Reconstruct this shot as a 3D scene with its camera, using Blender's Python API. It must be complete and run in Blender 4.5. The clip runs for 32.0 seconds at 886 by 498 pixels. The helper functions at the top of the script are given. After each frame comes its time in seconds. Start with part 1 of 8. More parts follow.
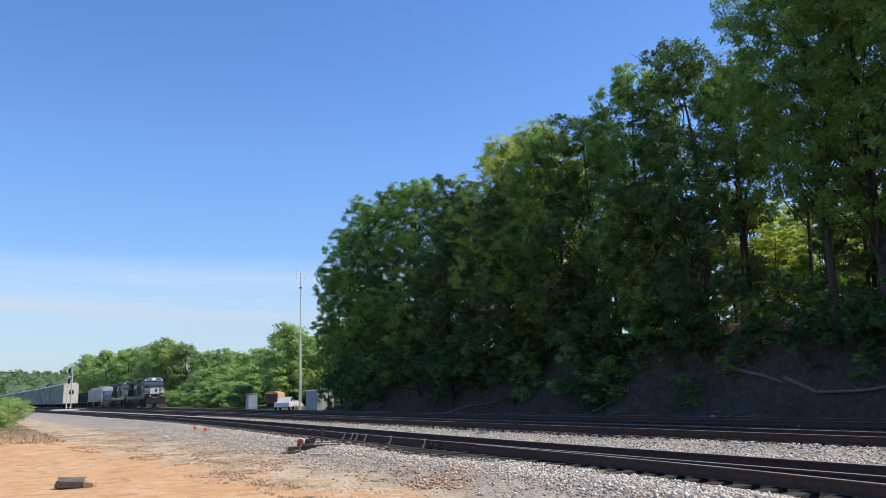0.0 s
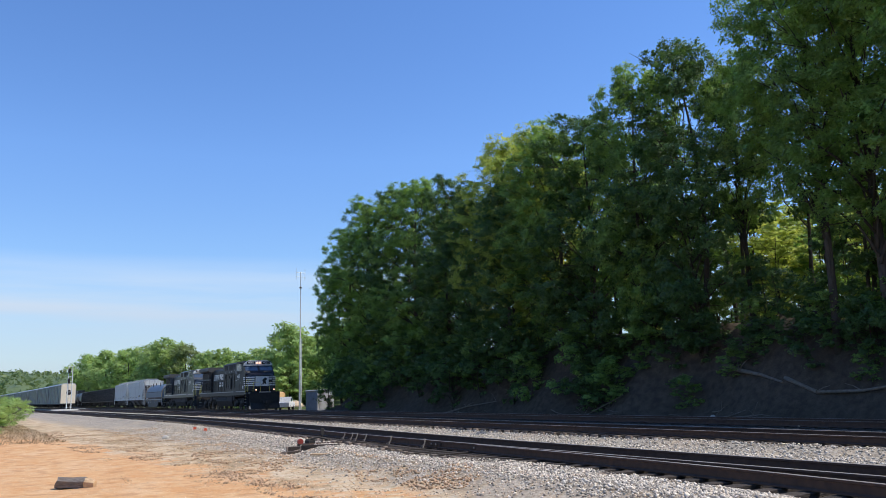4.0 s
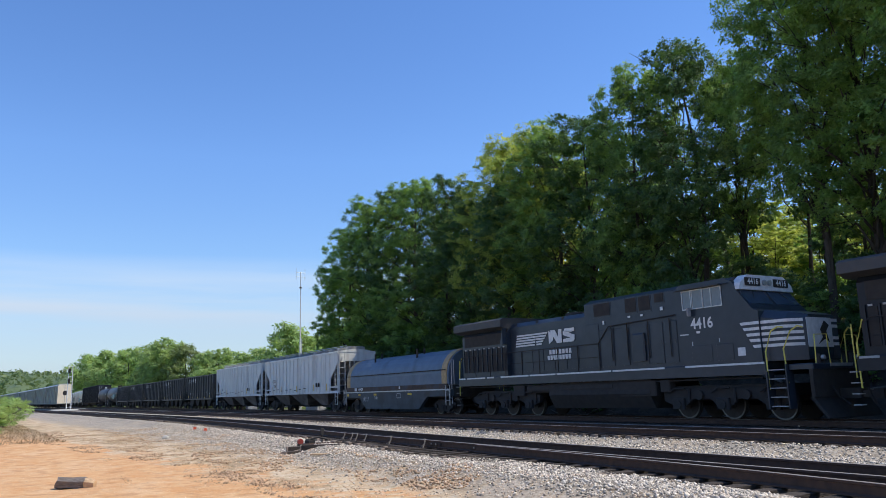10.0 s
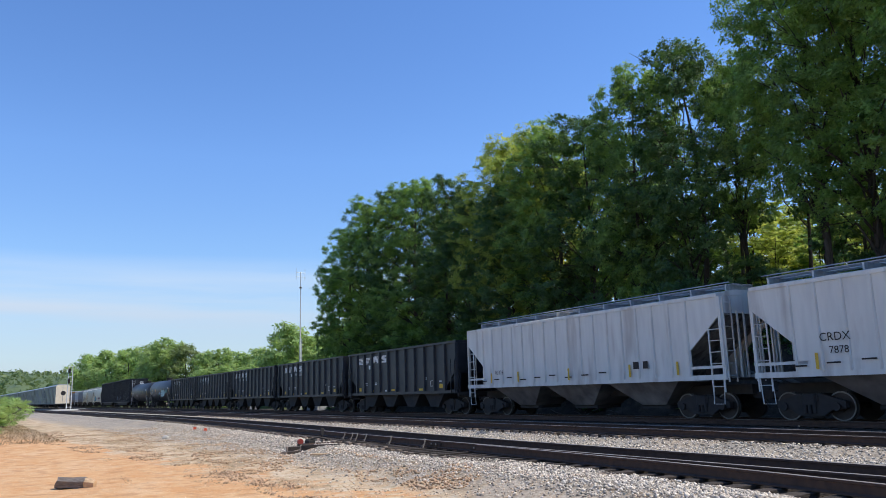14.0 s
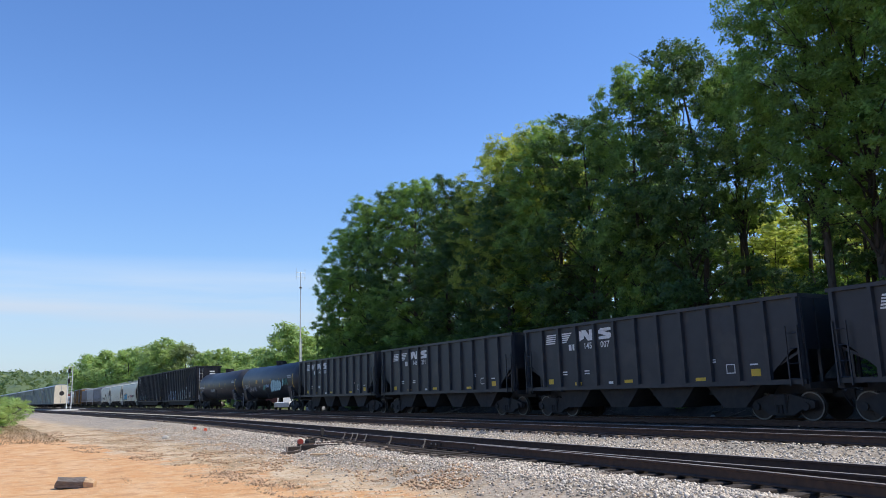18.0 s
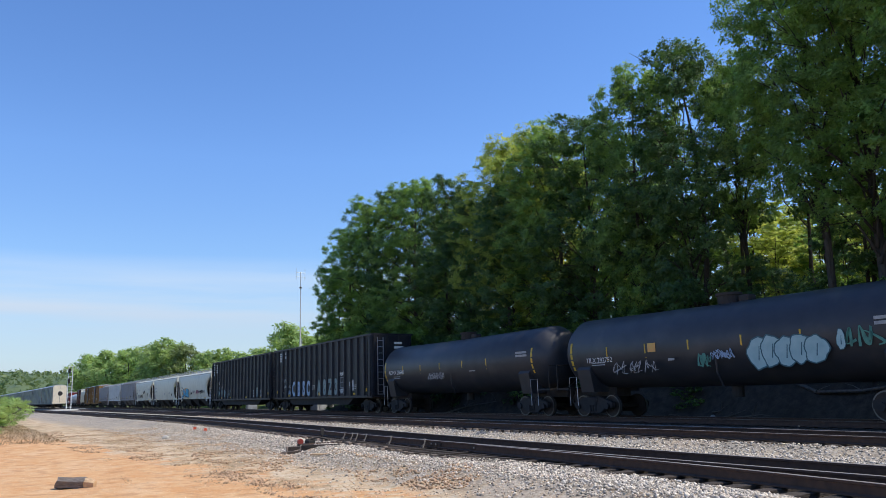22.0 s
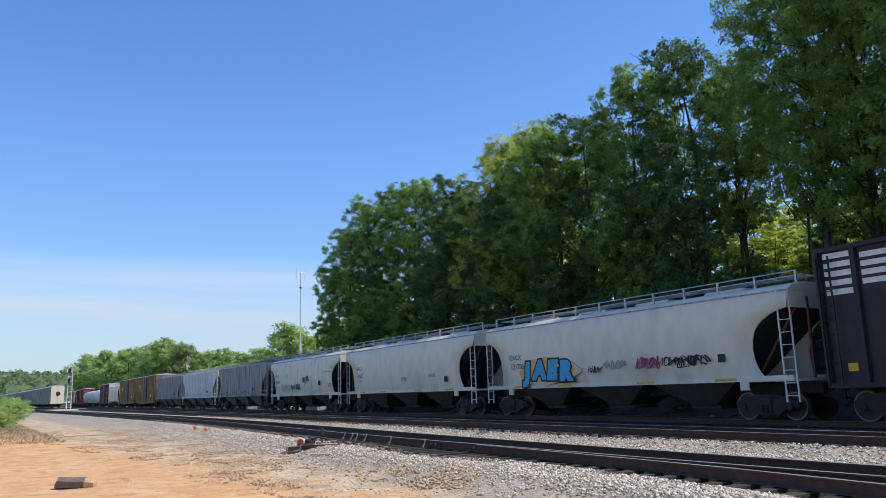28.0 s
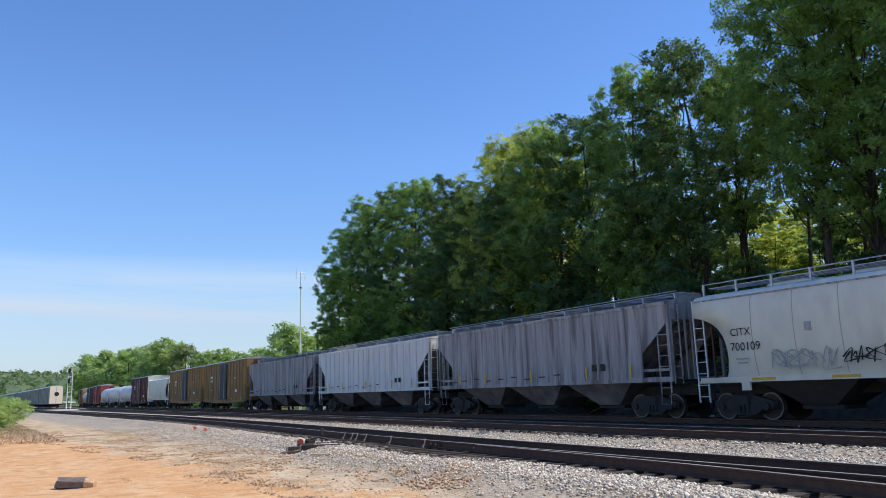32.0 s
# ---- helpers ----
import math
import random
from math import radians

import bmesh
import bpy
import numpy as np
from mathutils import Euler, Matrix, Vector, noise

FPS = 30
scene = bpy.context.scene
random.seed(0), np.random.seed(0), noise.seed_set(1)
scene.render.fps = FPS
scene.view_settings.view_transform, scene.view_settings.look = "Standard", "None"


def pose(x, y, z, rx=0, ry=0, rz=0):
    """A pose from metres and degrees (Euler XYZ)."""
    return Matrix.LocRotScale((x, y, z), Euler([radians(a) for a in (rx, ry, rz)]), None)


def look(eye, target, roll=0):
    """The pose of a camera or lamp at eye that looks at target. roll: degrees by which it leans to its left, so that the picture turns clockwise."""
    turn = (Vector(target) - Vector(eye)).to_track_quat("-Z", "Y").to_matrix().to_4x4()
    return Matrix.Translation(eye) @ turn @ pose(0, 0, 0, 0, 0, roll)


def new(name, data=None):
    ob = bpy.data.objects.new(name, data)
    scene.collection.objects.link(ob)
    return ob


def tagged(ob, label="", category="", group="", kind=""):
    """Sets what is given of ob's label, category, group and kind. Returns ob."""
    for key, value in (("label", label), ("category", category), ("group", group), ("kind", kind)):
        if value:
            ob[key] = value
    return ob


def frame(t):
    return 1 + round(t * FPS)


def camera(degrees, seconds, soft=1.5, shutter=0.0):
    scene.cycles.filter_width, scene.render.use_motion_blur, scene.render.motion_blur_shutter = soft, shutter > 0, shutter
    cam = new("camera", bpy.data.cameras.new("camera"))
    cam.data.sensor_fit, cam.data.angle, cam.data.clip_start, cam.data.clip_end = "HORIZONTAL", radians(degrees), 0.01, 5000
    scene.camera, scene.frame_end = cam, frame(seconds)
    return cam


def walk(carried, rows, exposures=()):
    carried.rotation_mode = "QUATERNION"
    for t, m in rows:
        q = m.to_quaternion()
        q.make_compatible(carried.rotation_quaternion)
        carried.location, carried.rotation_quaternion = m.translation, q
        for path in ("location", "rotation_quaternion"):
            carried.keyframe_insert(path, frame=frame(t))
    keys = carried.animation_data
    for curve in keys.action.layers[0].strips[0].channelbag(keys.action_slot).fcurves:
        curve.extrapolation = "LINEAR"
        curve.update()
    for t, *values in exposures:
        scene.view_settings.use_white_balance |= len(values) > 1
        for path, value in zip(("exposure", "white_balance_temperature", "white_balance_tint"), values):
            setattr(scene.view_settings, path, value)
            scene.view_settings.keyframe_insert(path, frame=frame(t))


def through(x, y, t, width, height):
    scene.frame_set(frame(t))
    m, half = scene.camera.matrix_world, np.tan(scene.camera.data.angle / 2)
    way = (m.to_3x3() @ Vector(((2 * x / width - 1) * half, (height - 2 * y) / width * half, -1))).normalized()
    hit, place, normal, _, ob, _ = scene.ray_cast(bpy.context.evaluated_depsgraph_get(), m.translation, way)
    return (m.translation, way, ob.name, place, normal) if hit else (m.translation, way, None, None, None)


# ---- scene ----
# camera: it stands still on the dirt beside the yard, a little above the rails
cam = camera(61.127, 32.0, soft=0.8)
EYE = Vector((0.0, 0.0, 1.2534))
AIM = Vector((math.sin(radians(31.084)) * math.cos(radians(10.769)), math.cos(radians(31.084)) * math.cos(radians(10.769)), math.sin(radians(10.769))))
STAND = look(EYE, EYE + AIM * 10, -1.7045)
walk(cam, [(0.0, STAND), (32.0, STAND)], exposures=[(0.0, 0.0), (32.0, 0.0)])

# light: a clear morning, the sun high over the wooded bank
SUN_EL, SUN_AZ = radians(56.0), radians(121)
world = bpy.data.worlds.new("sky")
scene.world = world
world.use_nodes = True
wn = world.node_tree.nodes
wl = world.node_tree.links
wn.clear()
w_out = wn.new("ShaderNodeOutputWorld")
w_bg = wn.new("ShaderNodeBackground")
w_sky = wn.new("ShaderNodeTexSky")
w_sky.sky_type = "NISHITA"
w_sky.sun_disc = False
w_sky.sun_elevation, w_sky.sun_rotation = SUN_EL, SUN_AZ
w_sky.air_density, w_sky.dust_density, w_sky.ozone_density = 1.0, 0.0, 3.5
w_bg.inputs["Strength"].default_value = 0.2
# thin cirrus low over the horizon
w_tc = wn.new("ShaderNodeTexCoord")
w_map = wn.new("ShaderNodeMapping")
w_map.inputs["Scale"].default_value = (1.2, 1.2, 16.0)
w_noise = wn.new("ShaderNodeTexNoise")
w_noise.inputs["Scale"].default_value = 1.6
w_noise.inputs["Detail"].default_value = 6.0
w_sep = wn.new("ShaderNodeSeparateXYZ")
w_band = wn.new("ShaderNodeValToRGB")
cr = w_band.color_ramp
cr.elements[0].position, cr.elements[0].color = 0.055, (0.02, 0.02, 0.02, 1)
cr.elements[1].position, cr.elements[1].color = 0.18, (0, 0, 0, 1)
for pos, val in ((0.085, 0.5), (0.115, 0.85), (0.14, 0.5)):
    e = cr.elements.new(pos)
    e.color = (val, val, val, 1)
w_ramp = wn.new("ShaderNodeMapRange")
w_ramp.inputs["From Min"].default_value, w_ramp.inputs["From Max"].default_value = 0.36, 0.62
w_mul = wn.new("ShaderNodeMath")
w_mul.operation = "MULTIPLY"
w_mix = wn.new("ShaderNodeMixRGB")
w_mix.inputs["Color2"].default_value = (4.35, 4.9, 5.6, 1)
w_sat = wn.new("ShaderNodeHueSaturation")
w_sat.inputs["Saturation"].default_value = 1.18
w_sat.inputs["Hue"].default_value = 0.509
wl.new(w_tc.outputs["Generated"], w_map.inputs["Vector"])
wl.new(w_map.outputs["Vector"], w_noise.inputs["Vector"])
wl.new(w_tc.outputs["Generated"], w_sep.inputs["Vector"])
wl.new(w_sep.outputs["Z"], w_band.inputs["Fac"])
wl.new(w_noise.outputs["Fac"], w_ramp.inputs["Value"])
wl.new(w_ramp.outputs["Result"], w_mul.inputs[0])
wl.new(w_band.outputs["Color"], w_mul.inputs[1])
wl.new(w_mul.outputs["Value"], w_mix.inputs["Fac"])
wl.new(w_sky.outputs["Color"], w_sat.inputs["Color"])
wl.new(w_sat.outputs["Color"], w_mix.inputs["Color1"])
# the sky pales less towards the horizon than a dusty one
w_low = wn.new("ShaderNodeMapRange")
w_low.inputs["From Min"].default_value, w_low.inputs["From Max"].default_value = 0.0, 0.30
w_low.inputs["To Min"].default_value, w_low.inputs["To Max"].default_value = 0.66, 1.0
w_dim = wn.new("ShaderNodeVectorMath")
w_dim.operation = "SCALE"
wl.new(w_sep.outputs["Z"], w_low.inputs["Value"])
w_hz = wn.new("ShaderNodeMapRange")
w_hz.inputs["From Min"].default_value, w_hz.inputs["From Max"].default_value = 0.02, 0.16
w_hz.inputs["To Min"].default_value, w_hz.inputs["To Max"].default_value = 0.72, 0.0
w_haze = wn.new("ShaderNodeMixRGB")
w_haze.inputs["Color2"].default_value = (3.1, 3.95, 5.35, 1)
wl.new(w_sep.outputs["Z"], w_hz.inputs["Value"])
wl.new(w_hz.outputs["Result"], w_haze.inputs["Fac"])
wl.new(w_mix.outputs["Color"], w_haze.inputs["Color1"])
wl.new(w_haze.outputs["Color"], w_dim.inputs[0])
wl.new(w_low.outputs["Result"], w_dim.inputs["Scale"])
wl.new(w_dim.outputs["Vector"], w_bg.inputs["Color"])
wl.new(w_bg.outputs["Background"], w_out.inputs["Surface"])

sun_data = bpy.data.lights.new("sun", "SUN")
sun_data.energy, sun_data.angle, sun_data.color = 4.6, radians(0.53), (1.0, 0.915, 0.77)
sun = new("sun", sun_data)
SUN_DIR = Vector((math.sin(SUN_AZ) * math.cos(SUN_EL), math.cos(SUN_AZ) * math.cos(SUN_EL), math.sin(SUN_EL)))
sun.matrix_world = look(SUN_DIR * 200, (0, 0, 0))


# ---- materials ----
def material(name, color, rough=0.8, metal=0.0, color2=None, scale=6.0, detail=6.0, bump=0.0, bump_scale=None, spots=None, spot_scale=1.0,
             spot_amount=0.5, per_object=0.0, per_island=0.0, stretch=(1, 1, 1), spec=0.5):
    """A surface with fine grain (color to color2), larger stains (spots) and relief, at true size in object space."""
    m = bpy.data.materials.new(name)
    m.use_nodes = True
    n, l = m.node_tree.nodes, m.node_tree.links
    b = n["Principled BSDF"]
    b.inputs["Roughness"].default_value, b.inputs["Metallic"].default_value = rough, metal
    b.inputs["Specular IOR Level"].default_value = spec
    tc = n.new("ShaderNodeTexCoord")
    mp = n.new("ShaderNodeMapping")
    mp.inputs["Scale"].default_value = stretch
    l.new(tc.outputs["Object"], mp.inputs["Vector"])
    nz = n.new("ShaderNodeTexNoise")
    nz.inputs["Scale"].default_value, nz.inputs["Detail"].default_value = scale, detail
    l.new(mp.outputs["Vector"], nz.inputs["Vector"])
    mix = n.new("ShaderNodeMixRGB")
    c2 = color2 or tuple(c * 0.7 for c in color)
    mix.inputs["Color1"].default_value, mix.inputs["Color2"].default_value = (*color, 1), (*c2, 1)
    sharp = n.new("ShaderNodeMapRange")
    sharp.inputs["From Min"].default_value, sharp.inputs["From Max"].default_value = 0.3, 0.7
    l.new(nz.outputs["Fac"], sharp.inputs["Value"])
    l.new(sharp.outputs["Result"], mix.inputs["Fac"])
    col = mix.outputs["Color"]
    if spots:
        n2 = n.new("ShaderNodeTexNoise")
        n2.inputs["Scale"].default_value, n2.inputs["Detail"].default_value = spot_scale, 8
        l.new(mp.outputs["Vector"], n2.inputs["Vector"])
        r2 = n.new("ShaderNodeMapRange")
        r2.inputs["From Min"].default_value, r2.inputs["From Max"].default_value = 0.62 - 0.25 * spot_amount, 0.78 - 0.25 * spot_amount
        r2.inputs["To Max"].default_value = 0.85
        l.new(n2.outputs["Fac"], r2.inputs["Value"])
        m2 = n.new("ShaderNodeMixRGB")
        m2.inputs["Color2"].default_value = (*spots, 1)
        l.new(r2.outputs["Result"], m2.inputs["Fac"])
        l.new(col, m2.inputs["Color1"])
        col = m2.outputs["Color"]
    if per_object or per_island:
        if per_island:
            g = n.new("ShaderNodeNewGeometry")
            rnd, amount = g.outputs["Random Per Island"], per_island
        else:
            g = n.new("ShaderNodeObjectInfo")
            rnd, amount = g.outputs["Random"], per_object
        r3 = n.new("ShaderNodeMapRange")
        r3.inputs["To Min"].default_value, r3.inputs["To Max"].default_value = 1 - amount, 1 + amount
        l.new(rnd, r3.inputs["Value"])
        hsv = n.new("ShaderNodeHueSaturation")
        l.new(r3.outputs["Result"], hsv.inputs["Value"])
        l.new(col, hsv.inputs["Color"])
        col = hsv.outputs["Color"]
    l.new(col, b.inputs["Base Color"])
    if bump:
        n3 = n.new("ShaderNodeTexNoise")
        n3.inputs["Scale"].default_value, n3.inputs["Detail"].default_value = bump_scale or scale * 2, 5
        l.new(mp.outputs["Vector"], n3.inputs["Vector"])
        bp = n.new("ShaderNodeBump")
        bp.inputs["Strength"].default_value, bp.inputs["Distance"].default_value = bump, 0.03
        l.new(n3.outputs["Fac"], bp.inputs["Height"])
        l.new(bp.outputs["Normal"], b.inputs["Normal"])
    return m


def leaf_material(name, color, color2, glow, through=0.32, patch=1.1):
    """Leaves: dull reflection on top, yellow-green light through them."""
    m = bpy.data.materials.new(name)
    m.use_nodes = True
    n, l = m.node_tree.nodes, m.node_tree.links
    b = n["Principled BSDF"]
    b.inputs["Roughness"].default_value = 0.55
    b.inputs["Specular IOR Level"].default_value = 0.35
    g = n.new("ShaderNodeNewGeometry")
    mix = n.new("ShaderNodeMixRGB")
    mix.inputs["Color1"].default_value, mix.inputs["Color2"].default_value = (*color, 1), (*color2, 1)
    tc = n.new("ShaderNodeTexCoord")
    nz = n.new("ShaderNodeTexNoise")
    nz.inputs["Scale"].default_value, nz.inputs["Detail"].default_value = patch, 3.0
    l.new(tc.outputs["Object"], nz.inputs["Vector"])
    young = n.new("ShaderNodeMapRange")
    young.inputs["From Min"].default_value, young.inputs["From Max"].default_value = 0.40, 0.60
    l.new(nz.outputs["Fac"], young.inputs["Value"])
    half_mix = n.new("ShaderNodeMix")
    half_mix.inputs["Factor"].default_value = 0.6
    l.new(g.outputs["Random Per Island"], half_mix.inputs["A"])
    l.new(young.outputs["Result"], half_mix.inputs["B"])
    l.new(half_mix.outputs["Result"], mix.inputs["Fac"])
    l.new(mix.outputs["Color"], b.inputs["Base Color"])
    thin = n.new("ShaderNodeMixRGB")
    thin.inputs["Color1"].default_value, thin.inputs["Color2"].default_value = (*(c * 0.55 for c in glow), 1), (*(min(0.85, c * 1.3) for c in glow), 1)
    l.new(half_mix.outputs["Result"], thin.inputs["Fac"])
    tr = n.new("ShaderNodeBsdfTranslucent")
    l.new(thin.outputs["Color"], tr.inputs["Color"])
    ms = n.new("ShaderNodeMixShader")
    ms.inputs["Fac"].default_value = through
    l.new(b.outputs["BSDF"], ms.inputs[1])
    l.new(tr.outputs["BSDF"], ms.inputs[2])
    l.new(ms.outputs["Shader"], n["Material Output"].inputs["Surface"])
    return m


M = {}
M["rail"] = material("rusty_rail", (0.10, 0.052, 0.032), 0.85, 0.0, (0.06, 0.032, 0.022), 8, bump=0.2)
M["railtop"] = material("worn_rail_head", (0.36, 0.32, 0.28), 0.55, 0.35, (0.26, 0.22, 0.19), 5, stretch=(1, 0.2, 1))
M["tie"] = material("weathered_tie", (0.36, 0.28, 0.215), 0.9, 0, (0.17, 0.125, 0.095), 9, bump=0.7, per_object=0.35, stretch=(1, 6, 6))
M["ballast"] = material("ballast_stone", (0.66, 0.585, 0.485), 0.9, 0, (0.40, 0.35, 0.285), 20, spots=(0.42, 0.32, 0.22), spot_scale=3.0, spot_amount=0.25, per_island=0.6)
M["fouled"] = material("rust_fouled_ballast", (0.055, 0.04, 0.03), 0.95, 0, (0.095, 0.07, 0.052), 22, bump=0.6, bump_scale=40, spots=(0.03, 0.023, 0.018), spot_scale=1.5, spot_amount=0.4)
M["tie_dark"] = material("oily_creosote_tie", (0.06, 0.045, 0.035), 0.9, 0, (0.032, 0.025, 0.02), 9, bump=0.7, per_object=0.35, stretch=(1, 6, 6))
M["plate"] = material("tie_plate", (0.10, 0.06, 0.04), 0.8, 0.4)
M["bark"] = material("bark", (0.085, 0.07, 0.055), 0.95, 0, (0.04, 0.033, 0.026), 5, bump=1.0, stretch=(3, 3, 0.6))
M["deadwood"] = material("bare_deadwood", (0.22, 0.19, 0.155), 0.9, 0, (0.11, 0.095, 0.075), 6, bump=0.5)
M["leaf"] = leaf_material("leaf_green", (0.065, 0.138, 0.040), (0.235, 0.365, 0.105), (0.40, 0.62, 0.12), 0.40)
# shade is put into this darker leaf colour
M["leaf_dark"] = leaf_material("leaf_shaded_green", (0.034, 0.080, 0.034), (0.115, 0.20, 0.066), (0.20, 0.36, 0.06), 0.26)
# sunshine is put into this leaf colour; one pale tree wears it too
M["leaf_light"] = leaf_material("leaf_pale_sunlit_green", (0.20, 0.31, 0.075), (0.38, 0.50, 0.125), (0.66, 0.82, 0.14), 0.5)
# black paint with the sky's blue sheen put into its colour and spots
M["black"] = material("sky_sheen_black_paint", (0.020, 0.029, 0.043), 0.33, 0, (0.029, 0.040, 0.056), 3, spots=(0.05, 0.06, 0.075), spot_scale=0.5, spot_amount=0.3, spec=0.45)
M["dullblack"] = material("dull_black_loco_paint", (0.010, 0.0125, 0.0165), 0.5, 0, (0.017, 0.020, 0.025), 3, spots=(0.032, 0.034, 0.038), spot_scale=0.5, spot_amount=0.3, spec=0.35)
M["coal"] = material("black_car_paint", (0.015, 0.019, 0.026), 0.45, 0, (0.022, 0.026, 0.034), 2.5, spots=(0.042, 0.04, 0.042), spot_scale=0.8, spot_amount=0.35, spec=0.45)
M["chipblack"] = material("flat_black_car_paint", (0.0095, 0.0105, 0.0155), 0.5, 0, (0.016, 0.017, 0.023), 2.5, spots=(0.03, 0.029, 0.031), spot_scale=0.8, spot_amount=0.35, spec=0.4)
M["under"] = material("grimy_underframe", (0.026, 0.023, 0.021), 0.85, 0, (0.042, 0.036, 0.031), 4, bump=0.3)
M["truck"] = material("grimy_truck_casting", (0.023, 0.020, 0.019), 0.8, 0.0, (0.037, 0.031, 0.027), 5, bump=0.3)
M["wheel"] = material("wheel_steel", (0.06, 0.045, 0.037), 0.6, 0.5, (0.035, 0.027, 0.022), 4)
M["tread"] = material("polished_tread", (0.18, 0.17, 0.155), 0.45, 0.75)
M["white"] = material("white_paint", (0.78, 0.78, 0.76), 0.55, 0, (0.62, 0.62, 0.6), 6)
M["cream"] = material("cream_hopper_paint", (0.72, 0.705, 0.57), 0.5, 0, (0.63, 0.615, 0.495), 2, spots=(0.50, 0.47, 0.37), spot_scale=0.6, spot_amount=0.3, stretch=(1, 1, 0.5))
M["grey"] = material("grey_hopper_paint", (0.70, 0.71, 0.67), 0.6, 0, (0.60, 0.61, 0.58), 2, spots=(0.42, 0.40, 0.37), spot_scale=0.8, spot_amount=0.35, stretch=(2, 2, 0.3))
M["dirtygrey"] = material("soot_grey_hopper_paint", (0.40, 0.395, 0.39), 0.7, 0, (0.27, 0.26, 0.25), 2.5, spots=(0.10, 0.085, 0.08), spot_scale=1.1, spot_amount=0.55, stretch=(2.5, 2.5, 0.22))
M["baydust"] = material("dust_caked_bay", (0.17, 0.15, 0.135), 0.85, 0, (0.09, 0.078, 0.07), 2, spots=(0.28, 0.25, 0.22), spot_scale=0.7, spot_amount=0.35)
M["seam"] = material("stained_cream_seam", (0.50, 0.48, 0.38), 0.7, 0, (0.38, 0.35, 0.28), 3)
M["greentag"] = material("green_spray_paint", (0.10, 0.30, 0.22), 0.6, 0, (0.06, 0.2, 0.16), 5)
M["tealdark"] = material("dark_teal_outline", (0.05, 0.14, 0.16), 0.6, 0, (0.03, 0.09, 0.11), 5)
M["coilgrey"] = material("steel_blue_cover", (0.115, 0.165, 0.225), 0.5, 0, (0.088, 0.128, 0.178), 2, spots=(0.06, 0.08, 0.10), spot_scale=0.6, spot_amount=0.3)
M["tan"] = material("tan_end_band", (0.5, 0.33, 0.15), 0.6)
M["yellow"] = material("yellow_reflector", (0.75, 0.48, 0.04), 0.5)
M["gold"] = material("safety_yellow_rail", (0.75, 0.65, 0.12), 0.5)
M["brown"] = material("rusty_red_car", (0.16, 0.055, 0.04), 0.8, 0, (0.11, 0.04, 0.03), 3, spots=(0.07, 0.04, 0.03), spot_scale=0.7)
M["ochre"] = material("ochre_boxcar_paint", (0.36, 0.20, 0.055), 0.75, 0, (0.27, 0.145, 0.045), 2, spots=(0.14, 0.075, 0.04), spot_scale=0.9, spot_amount=0.45, stretch=(1, 1, 0.4))
M["tankwhite"] = material("white_tank_paint", (0.66, 0.67, 0.66), 0.45, 0, (0.55, 0.55, 0.54), 2, spots=(0.36, 0.33, 0.3), spot_scale=0.6, spot_amount=0.3)
M["red"] = material("red_boxcar_paint", (0.28, 0.04, 0.035), 0.6)
M["rack"] = material("galvanised_rack_panel", (0.30, 0.33, 0.25), 0.75, 0.0, (0.23, 0.25, 0.19), 3)
M["rackend"] = material("pale_rack_end", (0.90, 0.78, 0.56), 0.6, 0, (0.80, 0.68, 0.48), 2)
# the blue base colour stands in for part of the sky's reflection
M["glass"] = material("sky_tinted_glass", (0.07, 0.10, 0.15), 0.06, 0, spec=1.0)
M["galv"] = material("galvanised_steel", (0.55, 0.56, 0.57), 0.45, 0.6)
M["shed"] = material("grey_shed_panel", (0.42, 0.43, 0.43), 0.6, 0, (0.34, 0.35, 0.35), 3, spots=(0.25, 0.24, 0.22))
M["orange"] = material("tan_orange_hopper_paint", (0.72, 0.46, 0.25), 0.7, 0, (0.60, 0.37, 0.19), 2)
M["rubber"] = material("rubber", (0.02, 0.02, 0.02), 0.9)
M["flag"] = material("orange_flag", (0.8, 0.13, 0.06), 0.6)
M["redpaint"] = material("faded_red_casting", (0.38, 0.05, 0.03), 0.6, 0, (0.2, 0.03, 0.02), 12)
M["logend"] = material("sawn_log_end", (0.62, 0.43, 0.25), 0.9, 0, (0.45, 0.3, 0.17), 12)
M["coalgrey"] = material("dusty_black_roof", (0.05, 0.052, 0.056), 0.6, 0, (0.07, 0.068, 0.065), 3)
M["darkbrown"] = material("dark_brown_hopper", (0.05, 0.041, 0.035), 0.85, 0, (0.034, 0.028, 0.024), 3)
M["ruststain"] = material("rust_stained_steel", (0.10, 0.062, 0.042), 0.8, 0, (0.06, 0.045, 0.038), 3, spots=(0.07, 0.08, 0.09), spot_scale=0.8, spot_amount=0.45)
M["coilframe"] = material("slate_girder", (0.05, 0.066, 0.078), 0.6, 0, (0.036, 0.046, 0.055), 3, spots=(0.028, 0.03, 0.03))
M["tankblack"] = material("black_tank_paint", (0.026, 0.028, 0.033), 0.45, 0, (0.042, 0.043, 0.047), 1.5, spots=(0.065, 0.062, 0.06), spot_scale=0.8, spot_amount=0.35)
M["door"] = material("dark_boxcar_door", (0.05, 0.045, 0.045), 0.75, 0, (0.09, 0.075, 0.06), 3)
M["stain"] = material("faded_white_paint", (0.45, 0.45, 0.44), 0.7, 0, (0.3, 0.3, 0.29), 8)
M["mint"] = material("mint_spray_paint", (0.40, 0.56, 0.54), 0.6, 0, (0.30, 0.46, 0.46), 3)
M["skyblue"] = material("pale_blue_spray_paint", (0.42, 0.54, 0.66), 0.6, 0, (0.30, 0.42, 0.58), 4)
M["teal"] = material("turquoise_spray_paint", (0.05, 0.42, 0.60), 0.6, 0, (0.04, 0.32, 0.5), 4)
